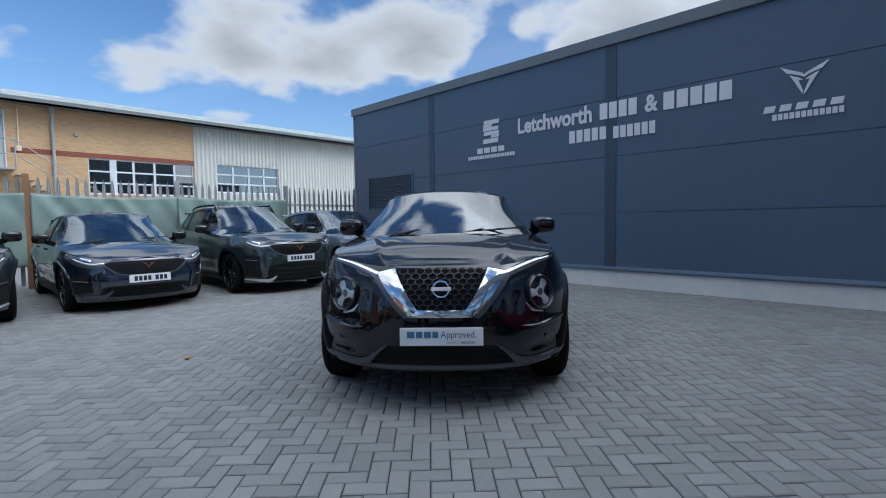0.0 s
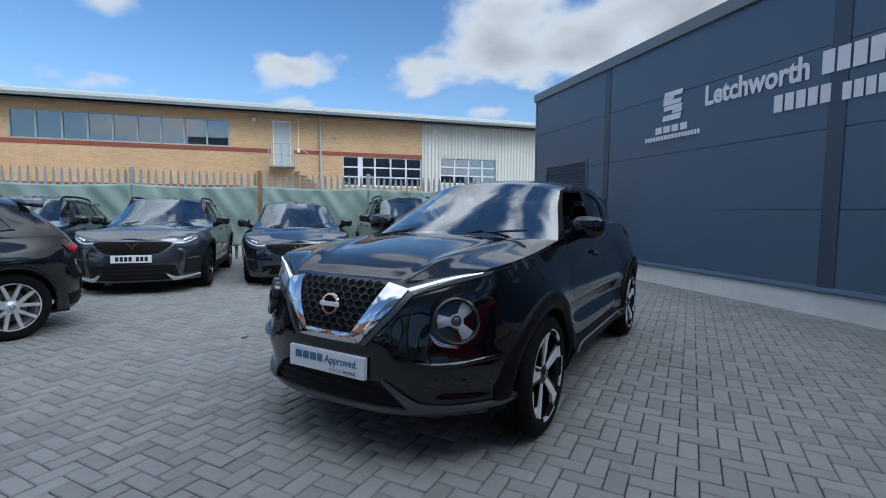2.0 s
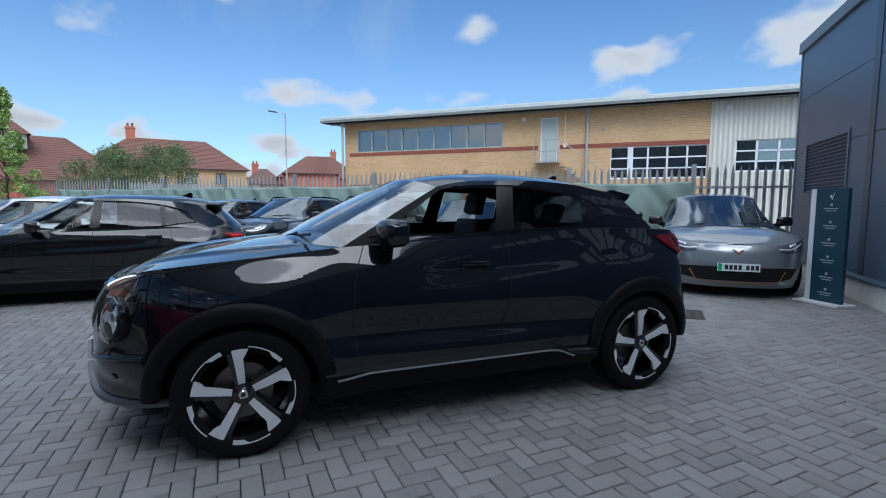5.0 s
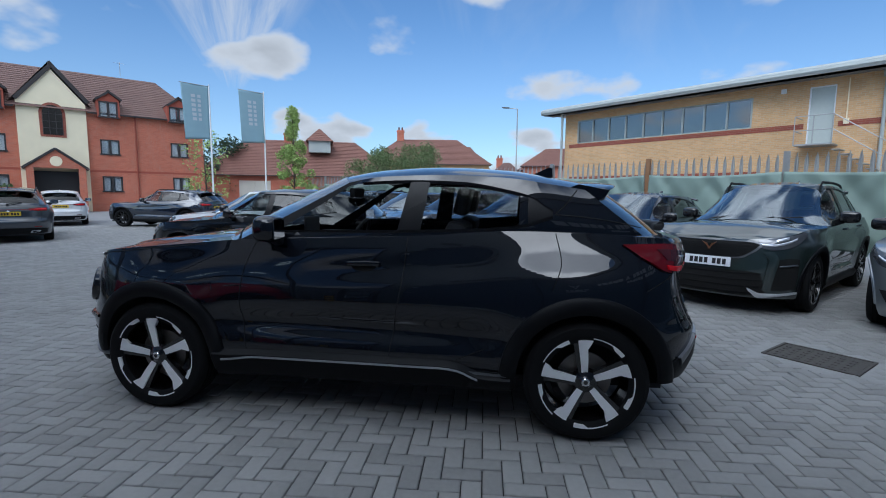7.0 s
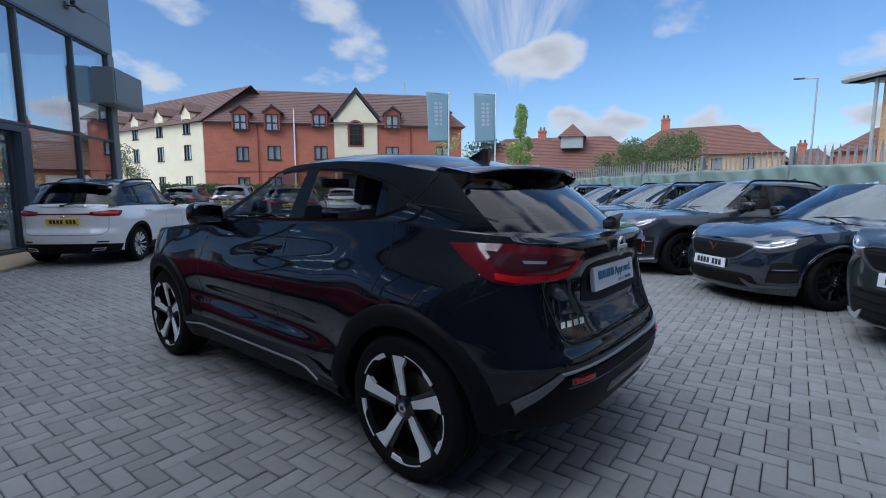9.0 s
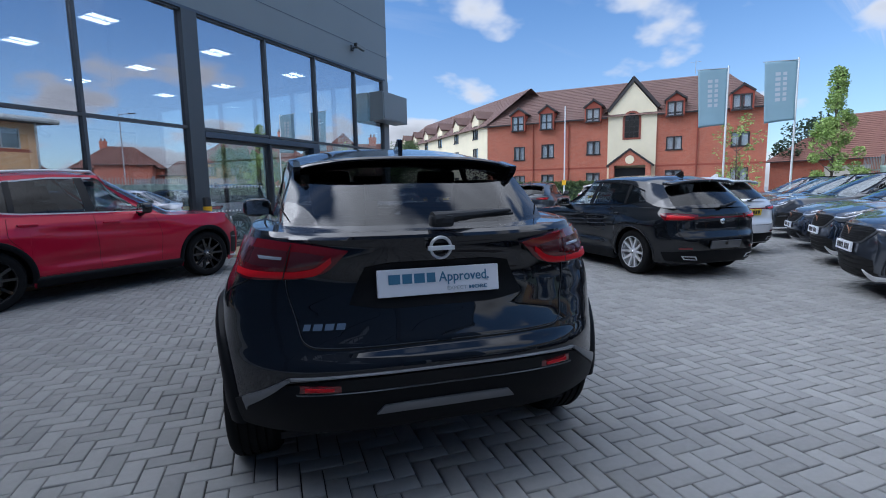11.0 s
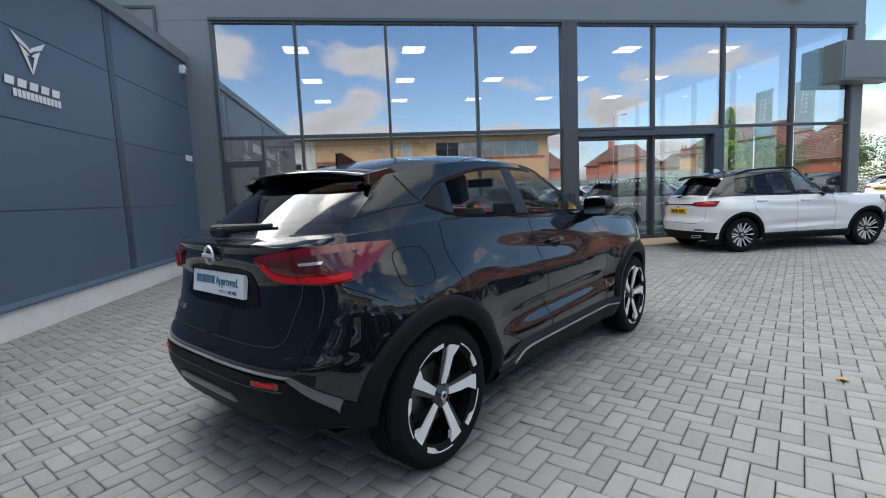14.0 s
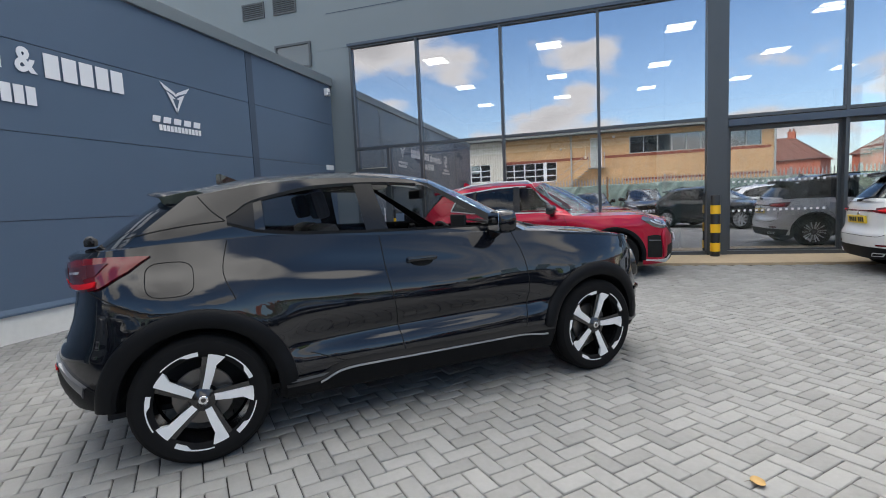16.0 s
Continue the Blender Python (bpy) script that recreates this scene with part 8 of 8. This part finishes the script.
dblue = spec_of("carblue", wb=2.68, fo=0.90, ro=0.87, W=0.92, H=1.51, belt=1.01, hood=0.82, wheel=0.35, suv=True)
d1 = park(dblue, "suv", "dark blue crossover parked at the fence", stand(ROW_A + 0.05, 10.85, 0), suv=True, roofbars="clad")
copy_thing(l1, stand(ROW_A + 0.1, 13.2, 0))
copy_thing(f1, stand(ROW_A, 15.55, 0))
copy_thing(d1, stand(ROW_A, 17.9, 0))
copy_thing(l1, stand(ROW_A, 20.25, 0))
copy_thing(f1, stand(ROW_A, 22.6, 0))

# black hatchback standing by itself, and a white one beyond it
blk = spec_of("carblack", wheel=0.325, rims="silver", rplate=(0.48, 14), rplate_mat="cargrey", rwriting=[(box(-0.02, 0.02, -0.0145, -0.012, 0.0, 0.04), "rimblack", "blank_holder")])
park(blk, "hatchback", "black hatchback with silver wheels standing on the paving", pose(-4.93, -3.52, 0, 0, 0, 2.0), face="seat")
wht = spec_of("carwhite", wheel=0.325, rims="silver")
w1 = park(wht, "hatchback", "white hatchback parked beyond the black one", pose(-7.2, -5.05, 0, 0, 0, 0), face="seat")
copy_thing(d1, pose(-14.6, -13.4, 0, 0, 0, 4))
copy_thing(l1, pose(-17.6, -15.0, 0, 0, 0, 4))

# red sports utility car by the glazing
red = spec_of("carred", wb=2.64, fo=0.88, ro=0.87, W=0.92, H=1.62, belt=1.04, hood=0.86, wheel=0.35, suv=True, rims="black", waist="alloy", seal="alloy")
rd = Vector((2.127 - 3.94, -4.433 + 2.625, 0)).normalized()
rn = Vector((-rd.y, rd.x, 0))
mid = (Vector((2.127, -4.433, 0)) + Vector((3.94, -2.625, 0))) / 2
park(red, "suv", "bright red sports utility car with black wheels and silver roof rails", Matrix.Translation(mid + rn * 0.80) @ pose(0, 0, 0, 0, 0, math.degrees(math.atan2(rd.y, rd.x)) + 90), face="seat", suv=True, roofbars="alloy_grey")

# white small crossover with a black roof
aro = spec_of("carwhite", wb=2.57, fo=0.80, ro=0.77, W=0.89, H=1.55, belt=1.02, hood=0.84, wheel=0.325, suv=True, rims="multi", roofpaint="rimblack", pillar_paint="rimblack")
wd = Vector((-0.69, -0.724, 0))
wmid = Vector((-0.80, -7.40, 0)) + wd * 1.285
park(aro, "small_suv", "white small crossover with a black roof and dark cladding", Matrix.Translation(wmid + Vector((wd.y, -wd.x, 0)) * -0.77) @ pose(0, 0, 0, 0, 0, math.degrees(math.atan2(wd.y, wd.x)) + 90), face="seat", suv=True, roofbars="clad")

# cars beyond, tails towards the yard
sil = spec_of("carsilver", wb=2.64, fo=0.88, ro=0.87, W=0.92, H=1.58, belt=1.04, hood=0.86, wheel=0.34, suv=True)
s1 = park(sil, "suv", "grey sports utility car parked across the forecourt", stand(1.1, 24.9, -90), face="seat", suv=True, roofbars="clad")
g1 = park(spec_of("cargrey", wb=2.64, fo=0.88, ro=0.95, W=0.92, H=1.50, belt=1.0, hood=0.80, wheel=0.33), "estate_car", "dark grey estate car parked across the forecourt", stand(4.4, 20.7, -90), face="seat", roofbars="clad")
copy_thing(f1, stand(-4.3, 27.2, -88))
copy_thing(l1, stand(3.0, 26.0, -90))
copy_thing(f1, stand(-1.8, 27.0, -88))
copy_thing(w1, stand(-6.9, 27.4, -88))
copy_thing(w1, stand(5.75, 28.5, -92))

# ---- trees, flags, poles and houses beyond ----
def foliage(rnd, n, place, size, mat_scale=1.0):
    """Leaves as small bent blades at points given by place(rnd)."""
    V, F = [], []
    for _ in range(n):
        c = Vector(place(rnd))
        s = size * rnd.uniform(0.6, 1.3)
        d = Vector((rnd.gauss(0, 1), rnd.gauss(0, 1), rnd.gauss(0, 0.6))).normalized()
        e = d.cross(Vector((rnd.gauss(0, 1), rnd.gauss(0, 1), rnd.gauss(0, 1)))).normalized()
        k = d.cross(e) * 0.25 * s
        i = len(V)
        V += [tuple(c - d * s * 0.5), tuple(c + e * s * 0.3 + k), tuple(c + d * s * 0.5), tuple(c - e * s * 0.3 + k)]
        F += [(i, i + 1, i + 2), (i, i + 2, i + 3)]
    return V, F


def tree(name, label, m, height, trunk_h, radius, leaves, leaf, mat, seed, columnar=False, clumps=40):
    rnd = random.Random(seed)
    t = thing(name, label, "tree", m=m)
    limbs = [rod((0, 0, 0), (rnd.uniform(-0.05, 0.05), 0, trunk_h), 0.035 * height / 3, 10, 0.024 * height / 3), rod((0, 0, trunk_h), (rnd.uniform(-0.1, 0.1), rnd.uniform(-0.1, 0.1), height * 0.93), 0.024 * height / 3, 8, 0.006)]
    centres = []
    for i in range(clumps):
        f = rnd.uniform(0.0, 1.0)
        z = trunk_h * 0.85 + (height - trunk_h * 0.85) * f
        prof = (1.0 - f) ** 0.75 * (0.55 + 0.45 * min(1, f * 6)) if columnar else math.sqrt(max(0.02, 1 - (2 * f - 0.85) ** 2 / 1.4))
        a, r = rnd.uniform(0, 2 * math.pi), radius * prof * math.sqrt(rnd.uniform(0.1, 1.0))
        c = (r * math.cos(a), r * math.sin(a), z)
        centres.append((c, (0.20 + 0.16 * rnd.random()) * radius * (0.7 if columnar else 1)))
        if i % 2 == 0:
            limbs.append(rod((0, 0, max(trunk_h * 0.7, z - 0.5 * radius)), c, 0.012 * height / 3, 6, 0.004))
    part("trunk", join(*limbs), M["bark"], t, "", True)

    def place(r_):
        c, s = r_.choice(centres)
        while True:
            v = [r_.uniform(-1, 1) for _ in range(3)]
            if sum(x * x for x in v) < 1:
                return tuple(c[k] + v[k] * s for k in range(3))
    cr = part("crown", foliage(rnd, leaves, place, leaf), M[mat], t)
    tagged(cr, kind="stuff")
    return t


def Y(a, b, z=0.0, turn=0.0):
    return YARD @ pose(a + 0.011 * b, b, z - 0.0095 * b, 0, 0, turn)


tree("young_tree", "slender young tree with bright green leaves", Y(14.5, 24.4), 5.65, 1.3, 1.15, 6500, 0.11, "leaf_light", 3, True, 60)
tree("young_tree", "thin sapling with sparse yellow-green leaves", Y(11.9, 30.5), 5.0, 1.6, 1.2, 700, 0.15, "leaf_light", 4, False, 26)
tree("broadleaf_tree", "rounded dark green tree by the houses", Y(29.0, 40.0), 5.6, 1.2, 2.7, 12000, 0.16, "leaf", 6, False, 60)
tree("broadleaf_tree", "rounded dark green tree by the houses", Y(32.4, 38.2), 6.0, 1.2, 2.9, 12000, 0.16, "leaf", 7, False, 60)
tree("broadleaf_tree", "spreading green tree beyond the forecourt", Y(-11.6, 37.0), 5.3, 1.0, 2.3, 14000, 0.13, "leaf", 8, False, 60)
tree("broadleaf_tree", "bushy green tree beyond the forecourt", Y(-13.6, 35.5), 4.2, 0.6, 2.2, 12000, 0.13, "leaf", 9, False, 50)
tree("broadleaf_tree", "bushy green tree beyond the forecourt", Y(-17.6, 34.0), 4.4, 0.6, 2.6, 12000, 0.14, "leaf", 10, False, 50)
tree("broadleaf_tree", "rounded dark green tree by the flats", Y(20.5, 58.0), 7.6, 1.6, 3.0, 4200, 0.3, "leaf_dark", 11, False, 50)
rnd_h = random.Random(12)
hedge = thing("hedge", "clipped green hedge before the brick flats", "hedge", m=YARD @ Matrix.Translation((0.46, 0, -0.35)))
tagged(part("hedge_leaves", foliage(rnd_h, 9000, lambda r: (r.uniform(-9.5, 3.3), 41.6 + 0.55 * r.uniform(-1, 1), 2.0 - 2.0 * r.random() ** 2 + 0.08 * r.gauss(0, 1)), 0.22), M["hedge"], hedge), kind="stuff")
# added dark sheet behind the leaves, its colour standing in for the hedge's inner shade
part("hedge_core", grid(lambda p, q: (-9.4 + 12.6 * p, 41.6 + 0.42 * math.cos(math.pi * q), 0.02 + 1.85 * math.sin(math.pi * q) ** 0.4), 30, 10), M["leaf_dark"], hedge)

for k, (a, b) in enumerate(((10.93, 25.15), (13.32, 25.0))):
    fl = thing("flag_pole", "white flag pole with a pale teal banner flag", "flag", "flag poles", m=Y(a, b))
    part("pole", join(lathe([(0.045, 0), (0.03, 6.45), (0.0001, 6.47)], 12)), M["white"], fl, "", True, 40)
    part("arm", rod((0, 0, 6.38), (-1.18, 0.12, 6.45), 0.014), M["galv"], fl)

    def cloth(p, q, k=k):
        x = -0.03 - 1.1 * p * (1 - 0.10 * (1 - q))
        return (x, 0.12 * p + 0.06 * math.sin(4 * p + 3 * (1 - q) + k) * (1.2 - q), 4.05 + 2.33 * q + 0.05 * p - 0.10 * p * (1 - q))
    c = part("banner", grid(cloth, 14, 24), M["teal"], fl, "pale teal banner cloth", True)
    c.modifiers.new("thick", "SOLIDIFY").thickness = 0.004
    for j, (x0, x1) in enumerate(((0.30, 0.42), (0.5, 0.66))):
        for i in range(6):
            part("banner_bar", grid(lambda p, q, i=i: (lambda v: (v[0], v[1] - 0.012, v[2]))(cloth(x0 + (x1 - x0) * p, 0.34 + 0.085 * i + 0.055 * q, k)), 2, 2), M["ink_pale"], fl)
lampost = thing("street_lamp", "tall grey street lamp with a single arm", "street lamp", m=Y(35.05, 28.1))
part("pole", lathe([(0.10, 0), (0.09, 1.5), (0.06, 1.55), (0.045, 8.7), (0.0001, 8.72)], 14), M["galv"], lampost, "", True, 40)
part("arm", rod((0, 0, 8.68), (-0.35, 0.62, 8.78), 0.03), M["galv"], lampost)
part("lamp_head", move(box(-0.12, 0.12, -0.1, 0.5, -0.04, 0.05, 0.02), pose(-0.38, 0.68, 8.80, 6, 0, 30)), M["frame"], lampost)
wp = thing("white_pole", "slim white pole with a small yellow notice", "pole", m=Y(0.95, 40.3))
part("pole", lathe([(0.06, 0), (0.045, 8.0), (0.0001, 8.02)], 12), M["white"], wp, "", True, 40)
part("notice", box(-0.16, 0.16, -0.09, -0.07, 1.85, 2.25), M["yellow"], wp)


def house(name, label, p0, p1, depth, eave, ridge, wall_mat, roof_mat, chimneys=(), wins=(), hip=2.5, doors=()):
    """A house whose front runs from p0 to p1 in the yard's axes, body behind it (to the left of p1 -> p0)."""
    d = Vector((p1[0] - p0[0], p1[1] - p0[1], 0))
    L = d.length
    m = Y(p0[0], p0[1], 0, math.degrees(math.atan2(d.y, d.x)))
    h = thing(name, label, "house", kind="structure", m=m)
    holes_ = list(wins) + list(doors)
    part("wall", holed(0, L, 0, eave, holes_, 0, 0.3, "y"), M[wall_mat], h)
    part("wall", join(box(0, 0.3, 0.3, depth, 0, eave), box(L - 0.3, L, 0.3, depth, 0, eave), box(0.3, L - 0.3, depth - 0.3, depth, 0, eave)), M[wall_mat], h)
    e = 0.4
    part("roof", join(tiled((-e, -e, eave - 0.1), (L + e, -e, eave - 0.1), (L - hip, depth / 2, ridge), (hip, depth / 2, ridge)), tiled((-e, depth + e, eave - 0.1), (L + e, depth + e, eave - 0.1), (L - hip, depth / 2, ridge), (hip, depth / 2, ridge)), tiled((-e, -e, eave - 0.1), (-e, depth + e, eave - 0.1), (hip, depth / 2, ridge), (hip, depth / 2, ridge)), tiled((L + e, -e, eave - 0.1), (L + e, depth + e, eave - 0.1), (L - hip, depth / 2, ridge), (L - hip, depth / 2, ridge))), M[roof_mat], h)
    part("gutter", box(-e, L + e, -e - 0.08, -e + 0.02, eave - 0.16, eave - 0.06), M["darkwood"], h)
    for x, z in chimneys:
        c = part("chimney", join(box(x - 0.45, x + 0.45, depth / 2 - 0.35, depth / 2 + 0.35, ridge - 1.2, z), box(x - 0.52, x + 0.52, depth / 2 - 0.42, depth / 2 + 0.42, z - 0.25, z - 0.1)), M["redwall"], h)
        part("chimney_pot", join(*[move(lathe([(0.12, 0), (0.10, 0.4), (0.0001, 0.4)], 10), Matrix.Translation((x + o, depth / 2, z))) for o in (-0.22, 0.22)]), M["redtile"], c)
    for x0, x1, z0, z1 in wins:
        w = part("window", join(box(x0, x0 + 0.08, 0.02, 0.12, z0, z1), box(x1 - 0.08, x1, 0.02, 0.12, z0, z1), box(x0, x1, 0.02, 0.12, z1 - 0.08, z1), box(x0 - 0.05, x1 + 0.05, -0.05, 0.12, z0 - 0.08, z0), box((x0 + x1) / 2 - 0.04, (x0 + x1) / 2 + 0.04, 0.02, 0.12, z0, z1)), M["darkwood"], h)
        part("pane", box(x0 + 0.08, x1 - 0.08, 0.06, 0.07, z0, z1 - 0.08), M["pane"], w)
        part("blind", box(x0, x1, 0.26, 0.29, z0, z1), M["shop_wall"], w)
    for x0, x1, z0, z1 in doors:
        for q0, q1 in ((x0, (x0 + x1) / 2 - 0.01), ((x0 + x1) / 2 + 0.01, x1)):
            dr = part("door", box(q0, q1, 0.06, 0.12, z0, z1), M["greysheet"], h, "grey louvred service door")
            part("louvre", join(*[box(q0 + 0.15, q1 - 0.15, 0.03, 0.06, z0 + 0.9 + 0.14 * k, z0 + 0.97 + 0.14 * k) for k in range(6)]), M["soffit"], dr)
    return h


house("service_building", "low red brick building with a brown tiled roof", (17.0, 56.6), (36.0, 47.2), 9.5, 3.95, 8.15, "redwall", "redtile", ((9.0, 9.0),), (), 4.5, ((4.2, 7.4, 0.0, 3.3),))
cup = thing("roof_turret", "small hipped turret on the tiled roof", "turret", kind="structure", m=Y(29.6, 53.6, 0, -26))
part("wall", box(-1.2, 1.2, -1.2, 1.2, 6.6, 7.9), M["roofedge"], cup)
part("roof", join(*[tiled(a_, b_, (0, 0, 9.4), (0, 0, 9.4)) for a_, b_ in (((-1.5, -1.5, 7.85), (1.5, -1.5, 7.85)), ((1.5, -1.5, 7.85), (1.5, 1.5, 7.85)), ((1.5, 1.5, 7.85), (-1.5, 1.5, 7.85)), ((-1.5, 1.5, 7.85), (-1.5, -1.5, 7.85)))]), M["redtile"], cup)
house("detached_house", "two-storey house with a hipped red roof and brick chimney", (36.6, 55.2), (48.9, 45.2), 8.5, 5.9, 9.4, "buffwall", "redtile", ((4.2, 10.6),), ((9.5, 10.6, 4.2, 5.4), (12.5, 13.5, 4.2, 5.4)), 4.0)
house("detached_house", "cream house with a red roof beyond the fence", (50.3, 57.0), (55.3, 51.3), 8, 5.4, 9.4, "cream", "redtile", (), ((3.2, 4.2, 3.4, 4.6), (5.6, 6.6, 3.4, 4.6)), 3.4)
house("detached_house", "small cream house with a brown roof", (55.2, 51.6), (58.6, 47.6), 7, 4.6, 6.9, "cream", "rooftile", ((1.5, 7.6),), (), 2.2)
house("detached_house", "red brick house with a hipped red roof", (58.2, 48.0), (64.4, 38.9), 8, 5.6, 8.9, "redwall", "redtile", ((7.5, 9.6),), ((1.5, 2.6, 3.6, 4.8),), 3.8)
house("detached_house", "red brick house with a hipped red roof", (51.9, 41.9), (55.6, 36.9), 8, 5.6, 8.0, "redwall", "redtile", (), (), 2.6)
house("detached_house", "red brick house with a hipped red roof", (66, 36), (74, 22), 8, 5.4, 8.8, "redwall", "redtile", ((4, 9.6),), (), 3.8)
gf = thing("grey_fence", "pale grey slatted fence beyond the parked cars", "fence", m=Y(22.5, 28.8, 0, -37))
for i in range(44):
    part("slat", box(i * 0.16, i * 0.16 + 0.12, 0, 0.03, 0.0, 2.75), M["galv"], gf)
part("rail", join(box(0, 7.1, 0.03, 0.08, 0.6, 0.68), box(0, 7.1, 0.03, 0.08, 2.1, 2.18)), M["galv"], gf)
nb_ = thing("notice_board", "small teal notice board on posts", "sign", m=Y(19.6, 29.3, 0, -37))
part("board", box(-0.5, 0.5, 0, 0.05, 1.5, 2.3), M["teal"], nb_)
part("post", join(box(-0.45, -0.38, 0.05, 0.11, 0, 2.2), box(0.38, 0.45, 0.05, 0.11, 0, 2.2)), M["galv"], nb_)

# ---- herringbone block paving over the yard ----
paving = fixed("pavement", grid(lambda p, q: (1.25 + 14.9 * p, -0.25 + 25.8 * q, -0.014), 4, 4), M["joint"], "grey herringbone block paving over the yard", "paving")
TURN = radians(3.35)
ct, st_ = math.cos(TURN), math.sin(TURN)
U = 0.1
rng = np.random.default_rng(5)
ca, sa = YARD[0][0], YARD[1][0]
cb, sb = YARD[0][1], YARD[1][1]


def in_yard(x, y):
    dx_, dy_ = x - CORNER.x, y - CORNER.y
    a, b = dx_ * ca + dy_ * sa, dx_ * cb + dy_ * sb
    return 1.30 < a < 16.1 and -0.14 < b < 25.4


def in_cover(x, y):
    dx_, dy_ = x + 0.89, y - 3.53
    c, s = math.cos(radians(44)), math.sin(radians(44))
    return abs(dx_ * c + dy_ * s) < 0.40 and abs(-dx_ * s + dy_ * c) < 0.32


def block_shape(hx, hy):
    j, c = 0.0030, 0.007
    V = [(sx * (hx - j - k), sy * (hy - j - k), z) for z, k in ((0.0, c), (-0.004, 0.0), (-0.02, 0.0)) for sx, sy in ((-1, -1), (1, -1), (1, 1), (-1, 1))]
    F = [(0, 1, 2, 3)] + [(l + 4 + k, l + 4 + (k + 1) % 4, l + (k + 1) % 4, l + k) for l in (0, 4) for k in range(4)]
    return V, F


bv, bf = block_shape(0.1, 0.05)
bv = np.array(bv)
bf = np.array([q for q in bf])
near_me = mesh(bv, bf, M["block_one"])
spots = []
N = 230
for i in range(-N, N):
    for j in range(-N, N):
        d = (i + j) % 4
        if d == 0:
            cx, cy, v_ = (i + 1.0) * U, (j + 0.5) * U, 0
        elif d == 2:
            cx, cy, v_ = (i + 0.5) * U, (j + 1.0) * U, 1
        else:
            continue
        x, y = cx * ct - cy * st_, cx * st_ + cy * ct
        if in_yard(x, y) and not in_cover(x, y):
            spots.append((x, y, v_, -1.1 < x < 1.75 and -4.5 < y < -2.45))
arr = np.array([(x, y, v_) for x, y, v_, n_ in spots if not n_])
ang = TURN + arr[:, 2] * math.pi / 2
zz = rng.normal(0, 0.0012, len(arr))
tx, ty = rng.normal(0, 0.006, len(arr)), rng.normal(0, 0.006, len(arr))
co, si = np.cos(ang)[:, None], np.sin(ang)[:, None]
X = arr[:, 0:1] + bv[None, :, 0] * co - bv[None, :, 1] * si
Yv = arr[:, 1:2] + bv[None, :, 0] * si + bv[None, :, 1] * co
Z = bv[None, :, 2] + zz[:, None] + tx[:, None] * bv[None, :, 0] + ty[:, None] * bv[None, :, 1]
verts = np.stack([X, Yv, Z], -1).reshape(-1, 3)
faces = (bf[None] + (np.arange(len(arr)) * len(bv))[:, None, None]).reshape(-1, 4)
me = bpy.data.meshes.new("paving_blocks")
me.vertices.add(len(verts))
me.vertices.foreach_set("co", verts.ravel())
me.loops.add(faces.size)
me.loops.foreach_set("vertex_index", faces.ravel().astype(np.int32))
me.polygons.add(len(faces))
me.polygons.foreach_set("loop_start", np.arange(0, faces.size, 4, dtype=np.int32))
me.update(calc_edges=True)
me.materials.append(M["block"])
rest = new("paving_blocks", me)
rest.parent = paving
rest.matrix_parent_inverse = YARD.inverted()
tagged(rest, kind="stuff")
for x, y, v_, n_ in spots:
    if n_:
        o = new("paving_block", near_me)
        o.parent = paving
        o.matrix_parent_inverse = YARD.inverted()
        o.matrix_basis = pose(x, y, float(rng.normal(0, 0.0012)), float(rng.normal(0, 0.3)), float(rng.normal(0, 0.3)), math.degrees(TURN) + 90 * v_)

# a fallen leaf on the blocks
lf = thing("fallen_leaf", "dry yellow-brown leaf lying on the paving", "leaf", m=pose(-2.35, -0.9, 0.004, 0, 0, 47))
part("blade", grid(lambda p, q: ((p - 0.5) * 0.06, (q - 0.5) * 0.04 * math.sin(math.pi * (0.1 + 0.8 * p)) * 2, 0.010 * (2 * q - 1) ** 2 + 0.008 * p), 6, 4), material("dry_leaf", (0.40, 0.25, 0.09), 0.7, vary=0.2, scale=40), lf, "", True)
part("stalk", rod((0.028, 0.0, 0.012), (0.055, 0.006, 0.006), 0.0012, 6), M["bark"], lf)
